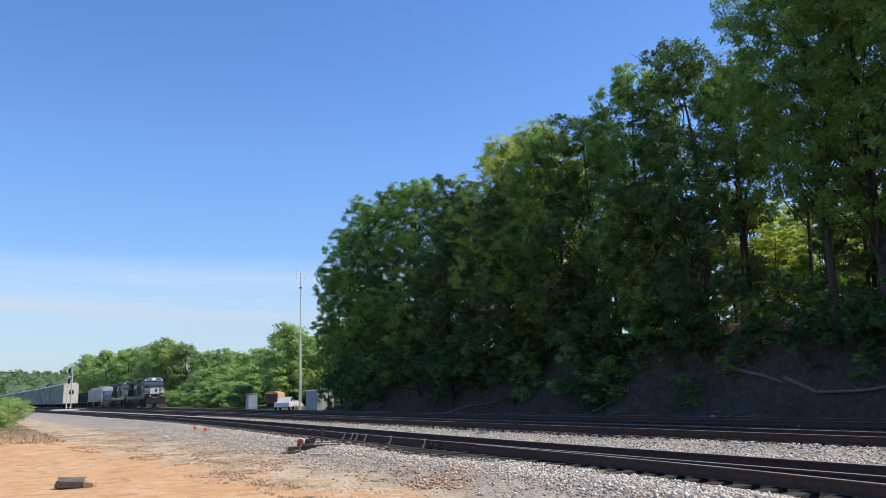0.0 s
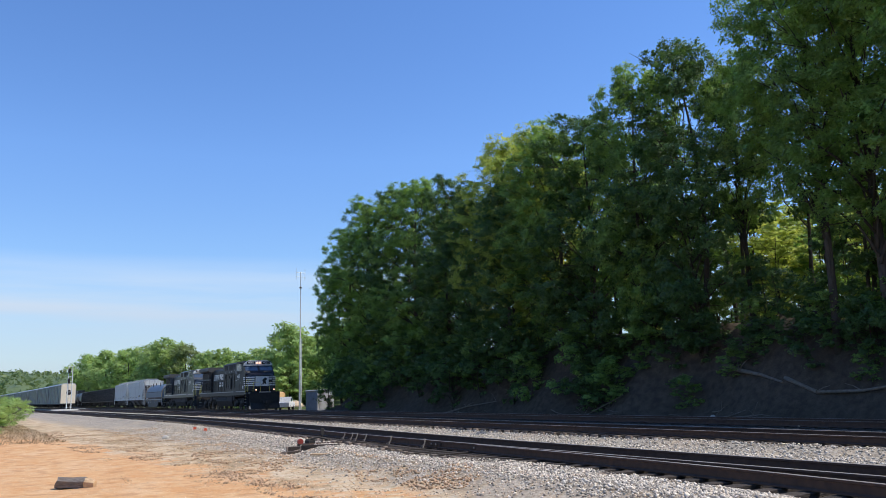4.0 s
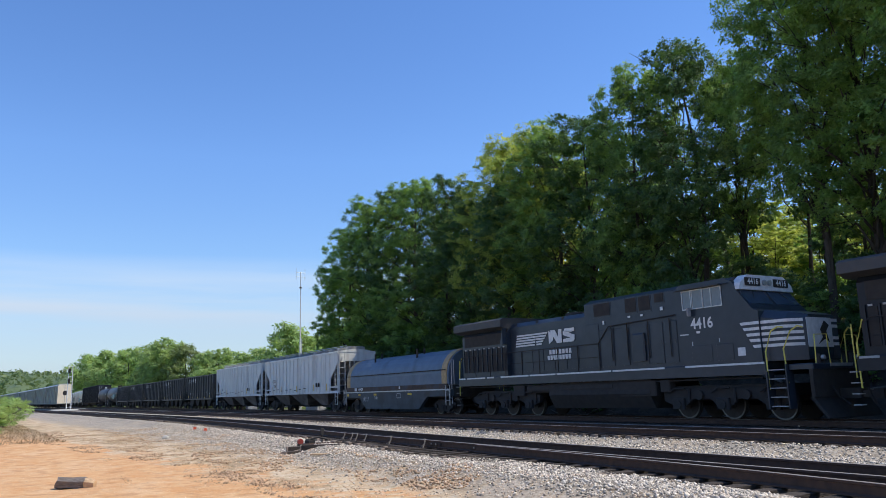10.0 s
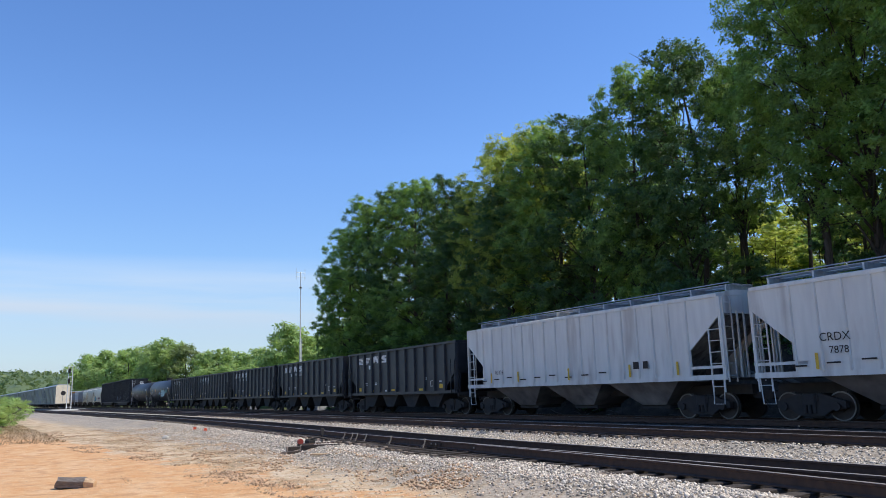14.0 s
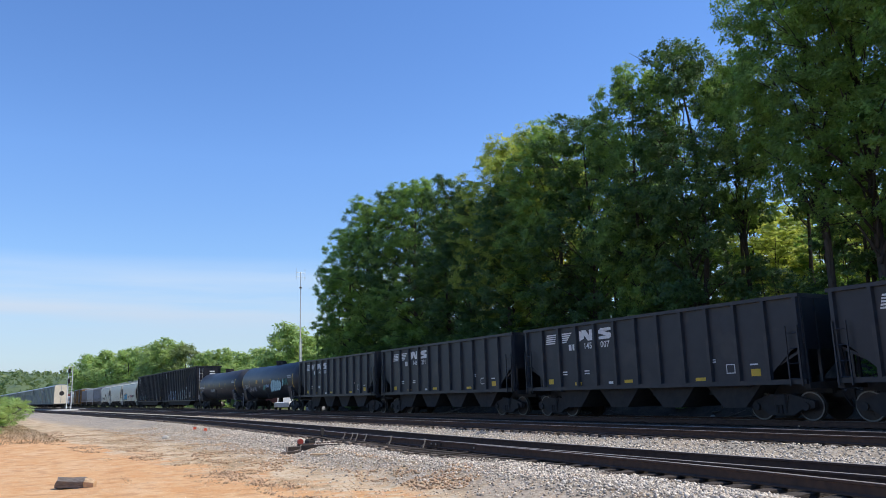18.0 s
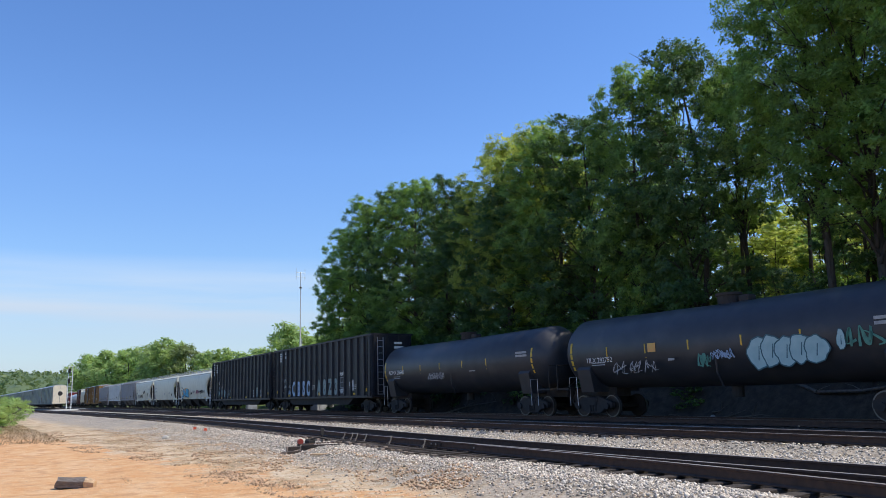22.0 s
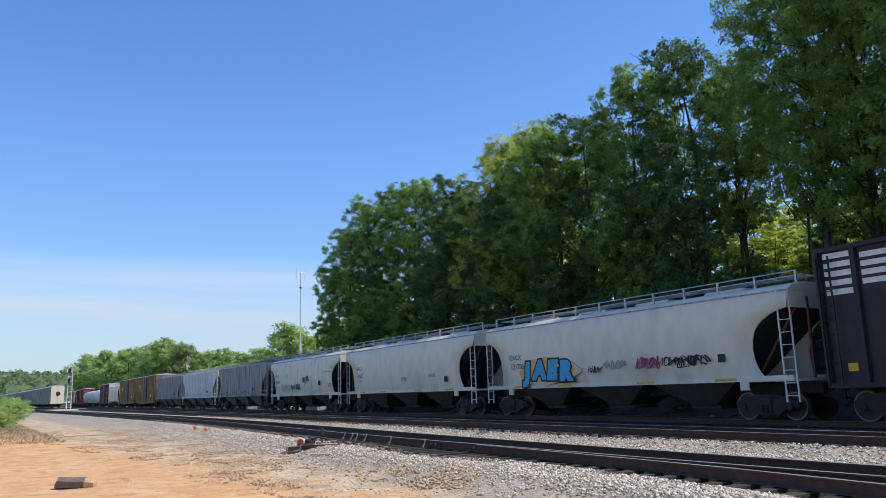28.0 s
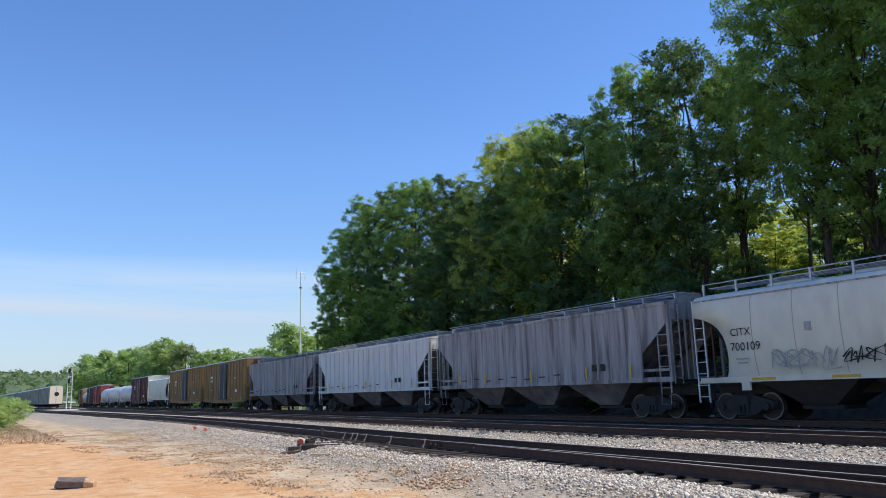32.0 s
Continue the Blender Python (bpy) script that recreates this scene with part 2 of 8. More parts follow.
M["sage"] = material("sage_spray_paint", (0.28, 0.36, 0.33), 0.6, 0, (0.2, 0.27, 0.25), 5)
M["orangepaint"] = material("orange_spray_paint", (0.75, 0.33, 0.10), 0.6, 0, (0.7, 0.5, 0.14), 3)
M["palespray"] = material("pale_yellow_spray_paint", (0.62, 0.55, 0.34), 0.6, 0, (0.58, 0.52, 0.42), 3)
M["magenta"] = material("magenta_spray_paint", (0.35, 0.05, 0.12), 0.6)
M["bark_grey"] = material("weathered_grey_bark", (0.26, 0.22, 0.185), 0.95, 0, (0.13, 0.11, 0.095), 14, bump=0.8, stretch=(0.5, 3, 3))
M["pebble"] = material("tan_pebble", (0.74, 0.56, 0.38), 0.95, 0, (0.56, 0.42, 0.29), 20, per_island=0.35)
M["stubble"] = leaf_material("dry_stubble", (0.46, 0.33, 0.20), (0.62, 0.48, 0.31), (0.4, 0.3, 0.17), 0.35)
M["clod"] = material("dirt_clod", (0.56, 0.38, 0.235), 0.95, 0, (0.38, 0.25, 0.15), 12, per_island=0.4)
# far foliage: the haze of distance is mixed into these four leaf colours
M["leaf_far"] = leaf_material("far_leaf_hazed_green", (0.25, 0.355, 0.125), (0.34, 0.445, 0.16), (0.54, 0.74, 0.22), 0.44, 0.35)
M["leaf_farlight"] = leaf_material("far_leaf_hazed_pale_green", (0.27, 0.40, 0.13), (0.36, 0.49, 0.16), (0.54, 0.76, 0.22), 0.42, 0.4)
M["leaf_fardark"] = leaf_material("far_leaf_hazed_dark_green", (0.16, 0.21, 0.08), (0.22, 0.27, 0.10), (0.34, 0.44, 0.11))
M["leaf_hazy"] = leaf_material("horizon_hazed_leaf", (0.14, 0.20, 0.085), (0.19, 0.25, 0.10), (0.22, 0.3, 0.09))
M["straw"] = leaf_material("straw", (0.30, 0.21, 0.12), (0.40, 0.29, 0.18), (0.3, 0.22, 0.12))
M["concrete"] = material("pale_concrete", (0.5, 0.48, 0.45), 0.9, 0, (0.4, 0.39, 0.36), 6, bump=0.3)


def lamp_material(name, color, strength):
    m = bpy.data.materials.new(name)
    m.use_nodes = True
    b = m.node_tree.nodes["Principled BSDF"]
    b.inputs["Base Color"].default_value = (*color, 1)
    b.inputs["Emission Color"].default_value = (*color, 1)
    b.inputs["Emission Strength"].default_value = strength
    return m


M["lamp"] = lamp_material("headlamp_glow", (1.0, 0.55, 0.36), 1.6)


def ground_material():
    """Orange dirt by the camera, scrubby gravelly dirt, grey ballast along the tracks and dark leaf litter on the bank."""
    m = bpy.data.materials.new("yard_ground")
    m.use_nodes = True
    n, l = m.node_tree.nodes, m.node_tree.links
    b = n["Principled BSDF"]
    b.inputs["Roughness"].default_value = 0.95
    b.inputs["Specular IOR Level"].default_value = 0.2
    tc = n.new("ShaderNodeTexCoord")
    pos = tc.outputs["Object"]

    def noise_tex(scale, detail=6.0):
        t = n.new("ShaderNodeTexNoise")
        t.inputs["Scale"].default_value, t.inputs["Detail"].default_value = scale, detail
        l.new(pos, t.inputs["Vector"])
        return t.outputs["Fac"]

    def rng(v, a, b_, lo=0.0, hi=1.0):
        r = n.new("ShaderNodeMapRange")
        for key, val in (("From Min", a), ("From Max", b_), ("To Min", lo), ("To Max", hi)):
            r.inputs[key].default_value = val
        l.new(v, r.inputs["Value"])
        return r.outputs["Result"]

    def calc(op, a, b_):
        r = n.new("ShaderNodeMath")
        r.operation = op
        for i, v in enumerate((a, b_)):
            if isinstance(v, (int, float)):
                r.inputs[i].default_value = v
            else:
                l.new(v, r.inputs[i])
        return r.outputs["Value"]

    def blend(fac, c1, c2):
        r = n.new("ShaderNodeMixRGB")
        if isinstance(fac, float):
            r.inputs["Fac"].default_value = fac
        else:
            l.new(fac, r.inputs["Fac"])
        for key, v in (("Color1", c1), ("Color2", c2)):
            if isinstance(v, tuple):
                r.inputs[key].default_value = (*v, 1)
            else:
                l.new(v, r.inputs[key])
        return r.outputs["Color"]

    sep = n.new("ShaderNodeSeparateXYZ")
    l.new(pos, sep.inputs["Vector"])
    x, y, z = sep.outputs["X"], sep.outputs["Y"], sep.outputs["Z"]
    fine, mid, big = noise_tex(26, 8), noise_tex(3.2, 8), noise_tex(0.45, 5)
    stones = n.new("ShaderNodeTexVoronoi")
    stones.inputs["Scale"].default_value = 17
    l.new(pos, stones.inputs["Vector"])
    pebbles = n.new("ShaderNodeTexVoronoi")
    pebbles.inputs["Scale"].default_value = 9
    l.new(pos, pebbles.inputs["Vector"])
    dirt = blend(rng(mid, 0.35, 0.7), (0.60, 0.32, 0.14), (0.66, 0.43, 0.235))
    dirt = blend(rng(noise_tex(0.9, 7), 0.52, 0.68, 0, 0.6), dirt, (0.70, 0.50, 0.31))
    dirt = blend(rng(noise_tex(1.9, 8), 0.52, 0.66, 0, 0.6), dirt, (0.44, 0.23, 0.11))
    dirt = blend(rng(fine, 0.5, 0.75, 0, 0.5), dirt, (0.36, 0.19, 0.10))
    scrub = blend(rng(mid, 0.4, 0.62), (0.50, 0.36, 0.22), (0.62, 0.51, 0.37))
    scrub = blend(rng(noise_tex(1.1, 8), 0.50, 0.60, 0, 0.7), scrub, (0.30, 0.21, 0.12))
    scrub = blend(rng(noise_tex(2.3, 8), 0.58, 0.66, 0, 0.6), scrub, (0.24, 0.20, 0.11))
    scrub = blend(rng(fine, 0.5, 0.72, 0, 0.6), scrub, (0.30, 0.21, 0.12))
    gvl = n.new("ShaderNodeSeparateColor")
    l.new(stones.outputs["Color"], gvl.inputs["Color"])
    gravel = blend(gvl.outputs["Red"], (0.16, 0.14, 0.115), (0.46, 0.415, 0.345))
    gravel = blend(rng(big, 0.45, 0.65, 0, 0.4), gravel, (0.50, 0.40, 0.29))
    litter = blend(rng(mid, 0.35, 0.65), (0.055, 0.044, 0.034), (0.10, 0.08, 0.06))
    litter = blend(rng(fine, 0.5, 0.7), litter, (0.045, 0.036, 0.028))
    grass = blend(rng(mid, 0.35, 0.65), (0.07, 0.11, 0.03), (0.12, 0.14, 0.045))
    wob = calc("ADD", calc("MULTIPLY", calc("SUBTRACT", big, 0.5), 5.0), calc("MULTIPLY", calc("SUBTRACT", mid, 0.5), 2.6))
    xe = calc("ADD", x, wob)
    # dirt to scrub edge runs slantwise, further out near the camera
    edge = calc("ADD", xe, calc("MULTIPLY", y, 0.11))
    col = blend(rng(edge, 6.6, 7.6), dirt, scrub)
    col = blend(rng(calc("ADD", xe, calc("MULTIPLY", y, 0.03)), 6.9, 8.3), col, gravel)
    # ballast past the tree-shadow edge: the shade is mixed into its colour
    shaded_gravel = blend(gvl.outputs["Green"], (0.075, 0.06, 0.048), (0.17, 0.145, 0.12))
    col = blend(rng(calc("ADD", x, calc("MULTIPLY", wob, 0.15)), 18.9, 20.2), col, shaded_gravel)
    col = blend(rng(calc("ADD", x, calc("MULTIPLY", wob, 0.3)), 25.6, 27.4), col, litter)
    far_green = calc("MULTIPLY", rng(calc("ADD", x, wob), 34, 37), 1.0)
    col = blend(far_green, col, grass)
    left_green = calc("MULTIPLY", rng(calc("ADD", x, wob), 3.0, 0.0), rng(calc("ADD", y, calc("MULTIPLY", wob, 3)), 45, 60))
    col = blend(left_green, col, grass)
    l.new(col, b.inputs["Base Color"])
    bp = n.new("ShaderNodeBump")
    bp.inputs["Strength"].default_value, bp.inputs["Distance"].default_value = 0.7, 0.05
    hgt = calc("ADD", calc("MULTIPLY", fine, 0.5), calc("ADD", mid, calc("MULTIPLY", pebbles.outputs["Distance"], 0.4)))
    l.new(hgt, bp.inputs["Height"])
    l.new(bp.outputs["Normal"], b.inputs["Normal"])
    return m


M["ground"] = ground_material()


# ---- mesh helpers ----
class Shape:
    """Collects vertices and faces of one mesh."""

    def __init__(self):
        self.v, self.f, self.m, self.slot = [], [], [], 0

    def use(self, slot):
        """The following faces take the material of that slot."""
        self.slot = slot
        return self

    def add(self, verts, faces):
        k = len(self.v)
        self.v += [tuple(p) for p in verts]
        self.f += [tuple(i + k for i in q) for q in faces]
        self.m += [self.slot] * len(faces)
        return self

    def box(self, x0, x1, y0, y1, z0, z1):
        v = [(x, y, z) for x in (x0, x1) for y in (y0, y1) for z in (z0, z1)]
        return self.add(v, [(0, 1, 3, 2), (4, 6, 7, 5), (0, 4, 5, 1), (2, 3, 7, 6), (0, 2, 6, 4), (1, 5, 7, 3)])

    def bevel_box(self, x0, x1, y0, y1, z0, z1, b=0.02):
        """A box with chamfered upright edges and a chamfered top."""
        ring = [(x0 + b, y0), (x1 - b, y0), (x1, y0 + b), (x1, y1 - b), (x1 - b, y1), (x0 + b, y1), (x0, y1 - b), (x0, y0 + b)]
        cx, cy = (x0 + x1) / 2, (y0 + y1) / 2
        top = [(x + (b if x < cx else -b) * 0.7, y + (b if y < cy else -b) * 0.7) for x, y in ring]
        v = [(x, y, z0) for x, y in ring] + [(x, y, z1 - b) for x, y in ring] + [(x, y, z1) for x, y in top]
        f = [tuple(range(7, -1, -1)), tuple(range(16, 24))]
        for r in (0, 8):
            f += [(r + i, r + (i + 1) % 8, r + 8 + (i + 1) % 8, r + 8 + i) for i in range(8)]
        return self.add(v, f)

    def prism(self, outline, a0, a1, axis="x"):
        """An outline of (u, v) swept from a0 to a1 along an axis: x takes (y, z), y takes (x, z), z takes (x, y)."""
        put = {"x": lambda a, u, w: (a, u, w), "y": lambda a, u, w: (u, a, w), "z": lambda a, u, w: (u, w, a)}[axis]
        n = len(outline)
        v = [put(a0, u, w) for u, w in outline] + [put(a1, u, w) for u, w in outline]
        f = [tuple(range(n - 1, -1, -1)), tuple(range(n, 2 * n))] + [(i, (i + 1) % n, n + (i + 1) % n, n + i) for i in range(n)]
        return self.add(v, f)

    def loft(self, rings, cap=True):
        """Rings of the same number of points, joined one after another."""
        n = len(rings[0])
        v = [p for r in rings for p in r]
        f = [(r * n + i, r * n + (i + 1) % n, (r + 1) * n + (i + 1) % n, (r + 1) * n + i) for r in range(len(rings) - 1) for i in range(n)]
        if cap:
            f += [tuple(range(n - 1, -1, -1)), tuple(range((len(rings) - 1) * n, len(rings) * n))]
        return self.add(v, f)

    def tube(self, pts, r, n=6, r1=None):
        """A round bar along points, tapering from r to r1."""
        pts = [Vector(p) for p in pts]
        r1 = r if r1 is None else r1
        rings = []
        for i, p in enumerate(pts):
            d = (pts[min(i + 1, len(pts) - 1)] - pts[max(i - 1, 0)]).normalized()
            side = d.cross(Vector((0, 0, 1))) if abs(d.z) < 0.95 else d.cross(Vector((1, 0, 0)))
            side.normalize()
            up = side.cross(d)
            rr = r + (r1 - r) * i / max(1, len(pts) - 1)
            rings.append([tuple(p + side * rr * math.cos(a) + up * rr * math.sin(a)) for a in [2 * math.pi * k / n for k in range(n)]])
        return self.loft(rings)

    def disc(self, c, r, w, n=20, axis="y"):
        """A short cylinder centred on c along an axis."""
        ring = [(r * math.cos(2 * math.pi * k / n), r * math.sin(2 * math.pi * k / n)) for k in range(n)]
        if axis == "y":
            return self.prism([(c[0] + a, c[2] + b) for a, b in ring], c[1] - w / 2, c[1] + w / 2, "y")
        if axis == "x":
            return self.prism([(c[1] + a, c[2] + b) for a, b in ring], c[0] - w / 2, c[0] + w / 2, "x")
        return self.prism([(c[0] + a, c[1] + b) for a, b in ring], c[2] - w / 2, c[2] + w / 2, "z")

    def mesh(self, name, mat, smooth=False):
        me = bpy.data.meshes.new(name)
        me.from_pydata(self.v, [], self.f)
        for one in mat if isinstance(mat, list) else [mat]:
            me.materials.append(one)
        for p, slot in zip(me.polygons, self.m):
            p.use_smooth, p.material_index = smooth, slot
        me.update()
        bm = bmesh.new()
        bm.from_mesh(me)
        bmesh.ops.recalc_face_normals(bm, faces=bm.faces)
        bm.to_mesh(me)
        bm.free()
        return me


def part(name, sh, mat, parent, label="", smooth=False, at=None):
    """One mesh object under a thing or under a part; sh is a Shape or a mesh that alike pieces share."""
    mats = [M[k] for k in mat.split()]
    me = sh.mesh(name, mats if len(mats) > 1 else mats[0], smooth) if isinstance(sh, Shape) else sh
    ob = new(name, me)
    ob.parent = parent
    if at:
        ob.location = at
    if label:
        ob["label"] = label
    return ob


def thing(name, label, category, group="", kind="", at=(0, 0, 0)):
    ob = new(name)
    ob.empty_display_size = 0.3
    ob.location = at
    return tagged(ob, label, category, group, kind)


def quads_mesh(name, verts, mat):
    """A mesh of loose faces from an array of (n, corners, 3) points."""
    verts = np.asarray(verts, dtype=np.float32)
    n, k = verts.shape[:2]
    me = bpy.data.meshes.new(name)
    me.vertices.add(n * k)
    me.vertices.foreach_set("co", verts.ravel())
    me.loops.add(n * k)
    me.loops.foreach_set("vertex_index", np.arange(n * k, dtype=np.int32))
    me.polygons.add(n)
    me.polygons.foreach_set("loop_start", np.arange(0, n * k, k, dtype=np.int32))
    me.materials.append(mat)
    me.update(calc_edges=True)
    return me


# ---- tracks: where they run ----
def interp(y, ys, xs):
    return float(np.interp(y, ys, xs))


BEND_S = np.linspace(-120, 700, 1641)
BEND_K = np.interp(BEND_S, (0, 50, 100, 170, 260, 330, 420), (-3.8e-5, -2.3e-5, 3.8e-5, -2.65e-4, -2.65e-4, -2.65e-4, 0))
BEND_T = np.concatenate([[0], np.cumsum(BEND_K[:-1] * np.diff(BEND_S))])
BEND_T -= np.interp(0, BEND_S, BEND_T)
BEND_X = np.concatenate([[0], np.cumsum(-np.sin(BEND_T[:-1]) * np.diff(BEND_S))])
BEND_X += 23.458 - np.interp(0, BEND_S, BEND_X)
BEND_Y = np.concatenate([[0], np.cumsum(np.cos(BEND_T[:-1]) * np.diff(BEND_S))])
BEND_Y -= np.interp(0, BEND_S, BEND_Y)


def main_track(s):
    """The centre of the far track, on which the freight train runs, s metres along it."""
    return float(np.interp(s, BEND_S, BEND_X)), float(np.interp(s, BEND_S, BEND_Y))


A_Y, A_X = (-60, 6, 14, 20, 28, 40, 58, 70, 82, 103, 133, 170, 240, 400, 600), (10.62, 10.62, 10.68, 10.9, 11.35, 11.8, 12.15, 11.95, 11.6, 11.1, 10.1, 8.2, 3.5, -9, -28)
B_Y, B_X = (-60, 10, 40, 70, 110, 150, 190, 230, 280, 340, 420, 520, 700), (17.6, 17.65, 17.72, 17.8, 17.6, 17.0, 16.0, 14.8, 12.9, 10.2, 6.0, 0, -12)


def near_x(y):
    return interp(y, A_Y, A_X)


def middle_x(y):
    return interp(y, B_Y, B_X)


def far_x(y):
    return float(np.interp(y, BEND_Y, BEND_X))


def near_edge(y):
    return interp(y, (-40, 4, 6.5, 11.5, 17, 22), (8.0, 8.35, 8.85, 9.34, 9.45, 9.62)) if y < 22 else near_x(y) - 1.32


def rise(v, a, b):
    t = min(1.0, max(0.0, (v - a) / (b - a)))
    return t * t * (3 - 2 * t)


def ground_z(x, y):
    """Height of the ground: rail heads lie at 0."""
    z = -0.47 + 0.05 * noise.noise((x * 0.35, y * 0.35, 0)) + 0.03 * noise.noise((x * 1.3, y * 1.3, 5))
    for c, w in ((near_x(y), 2.0 + (0.7 if x < near_x(y) else 0) * (1 - rise(y, 17, 24))), (middle_x(y), 1.6), (far_x(y), 1.75)):
        z = max(z, ((-0.205 - 0.07 * rise(y, 12, 18) + 0.025 * noise.noise((x * 1.7, y * 0.9, 8))) if c != far_x(y) else -0.225) - 0.22 * max(0.0, abs(x - c) - w) + 0.012 * noise.noise((x * 6, y * 6, 2)))
    if near_x(y) < x < middle_x(y):
        z = max(z, -0.36)
    if near_edge(y) + 0.1 < x < near_x(y) + 1.25 or -1.2 < x - middle_x(y) < 1.35:
        z = min(z, -0.36)
    z += (4.9 + 0.5 * noise.noise((x * 0.3, y * 0.2, 9))) * rise(x + 0.9 * noise.noise((y * 0.25, x * 0.1, 3)), 28.8, 33.5) * (1 - rise(y, 62, 80)) * rise(x, 28.2, 29.5)
    if y > 80 and x > 40:
        z += 1.5 * rise(x, 40, 60)
    if x < 2:
        z += 0.9 * rise(-x + 0.04 * y, -1.0, 6) * rise(y, 40, 75)
    return z


def build_ground():
    ys = [-40, -25, -15, -8, -4] + [i * 0.5 for i in range(0, 90)] + [45 + i for i in range(0, 60)] + [105 + 4 * i for i in range(0, 50)] + [310, 340, 380, 440, 520, 700, 1000, 1600, 2600]
    xs = [-2600, -1200, -500, -200, -90, -50, -30, -20, -14, -10] + [-8 + 0.5 * i for i in range(0, 20)] + [2 + 0.25 * i for i in range(0, 96)] + [26 + 0.5 * i for i in range(0, 36)] + [44, 48, 55, 65, 80, 100, 140, 200, 400, 900, 2600]
    v = [(x, y, ground_z(x, y) if -60 < x < 100 else -0.4) for y in ys for x in xs]
    n = len(xs)
    f = [(j * n + i, j * n + i + 1, (j + 1) * n + i + 1, (j + 1) * n + i) for j in range(len(ys) - 1) for i in range(n - 1)]
    me = bpy.data.meshes.new("ground")
    me.from_pydata(v, [], f)
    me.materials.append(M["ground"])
    for p in me.polygons:
        p.use_smooth = True
    tagged(new("ground", me), "orange dirt, scrubby gravel and grey ballast of a rail yard", "ground", kind="structure")


build_ground()

RAIL_FOOT = [(-0.076, -0.186), (0.076, -0.186), (0.076, -0.17), (0.012, -0.15), (0.012, -0.045), (0.037, -0.036), (0.037, -0.004), (-0.037, -0.004), (-0.037, -0.036), (-0.012, -0.045), (-0.012, -0.15), (-0.076, -0.17)]
RAIL_HEAD = [(-0.036, -0.004), (0.036, -0.004), (0.03, 0.0), (-0.03, 0.0)]


def sweep_rail(xs_of_y, ys, parent):
    for tag, outline, mat, lab in (("rail", RAIL_FOOT, "rail", "rusty brown steel rail"), ("rail_head", RAIL_HEAD, "railtop", "shiny worn running surface")):
        sh = Shape()
        sh.loft([[(xs_of_y(y) + u, y, w) for u, w in outline] for y in ys])
        if tag == "rail":
            rail = part("rail", sh, mat, parent, lab)
        else:
            part("rail_head", sh, mat, rail, lab)


STEPS = [-45 + 3 * i for i in range(0, 50)] + [105 + 10 * i for i in range(0, 36)]


def point_rail_x(y):
    """The near rail of the near track, which is a point rail inside the switch."""
    return interp(y, (-45, 5, 12, 17, 23, 28), (10.15, 10.17, 10.17, 10.19, 10.33, 10.5975)) if y < 28 else near_x(y) - 0.7525


def stock_rail_x(y):
    """The outer rail of the switch, which leads away towards the dirt."""
    return interp(y, (-45, -20, 0, 5.5, 7.8, 9, 12, 15.5), (2.2, 6.2, 8.75, 9.43, 9.70, 9.80, 9.95, 10.10))


def track(name, label, rails):
    t = thing(name, label, "railway track", kind="structure")
    for centre in rails:
        sweep_rail(centre, STEPS, t)
    return t


track_near = track("track_near", "near yard track with rusty rails and dark oily ties", (point_rail_x, lambda y: near_x(y) + 0.7525))
track_middle = track("track_middle", "middle track with rusty rails in pale ballast", (lambda y: middle_x(y) - 0.7525, lambda y: middle_x(y) + 0.7525))
track_far = track("track_far", "far main track in the shade of the trees", (lambda y: far_x(y) - 0.7525, lambda y: far_x(y) + 0.7525))
sweep_rail(stock_rail_x, [-45, -30, -20, -12, -6, -2, 0, 2, 4, 6, 8, 10, 12, 14, 15.5], track_near)


def track_bed(name, left, right, y0, y1):
    """Rust-fouled ballast between and beside the rails, a little lower than the ties."""
    ys = list(np.arange(y0, 60, 1.0)) + list(np.arange(60, y1, 6.0))
    n = 9
    v = []
    for y in ys:
        a, b = left(y), right(y)
        for k in range(n):
            x = a + (b - a) * k / (n - 1)
            v.append((x, y, -0.262 - (0.16 if k in (0, n - 1) else 0.0) + 0.018 * noise.noise((x * 3, y * 3, 1))))
    f = [(j * n + i, j * n + i + 1, (j + 1) * n + i + 1, (j + 1) * n + i) for j in range(len(ys) - 1) for i in range(n - 1)]
    me = bpy.data.meshes.new(name)
    me.from_pydata(v, [], f)
    me.materials.append(M["fouled"])
    tagged(new(name, me), "dark rust-fouled ballast under the rails", "ballast", kind="structure")


track_bed("near_track_bed", near_edge, lambda y: near_x(y) + 1.2, -20, 400)
track_bed("middle_track_bed", lambda y: middle_x(y) - 1.25, lambda y: middle_x(y) + 1.3, -10, 400)


# ---- trees ----
def leaf_faces(rng, centres, spread, per, size, out_from=None):
    """Pointed three-cornered leaves scattered round clump centres; most of them lean outwards and up."""
    n = len(centres) * per
    c = np.repeat(centres, per, axis=0)
    p = c + rng.normal(0, 1, (n, 3)) * spread * np.array([1, 1, 0.6])
    nrm = rng.normal(0, 0.6, (n, 3)) + np.array([0, 0, 0.7])
    if out_from is not None:
        d = p - (np.repeat(out_from, per, axis=0) if out_from.ndim > 1 else out_from)
        nrm += 1.0 * d / (np.linalg.norm(d, axis=1, keepdims=True) + 1e-6)
    nrm /= np.linalg.norm(nrm, axis=1, keepdims=True)
    a = np.cross(nrm, rng.normal(0, 1, (n, 3)))
    a /= np.linalg.norm(a, axis=1, keepdims=True) + 1e-6
    b = np.cross(nrm, a)
    s = size * rng.uniform(0.6, 1.35, (n, 1))
    droop = np.array([0, 0, -1.0]) * s * 0.18
    return np.stack([p - a * s * 0.75 - b * s * 0.55, p - a * s * 0.75 + b * s * 0.55, p + a * s + droop], axis=1)


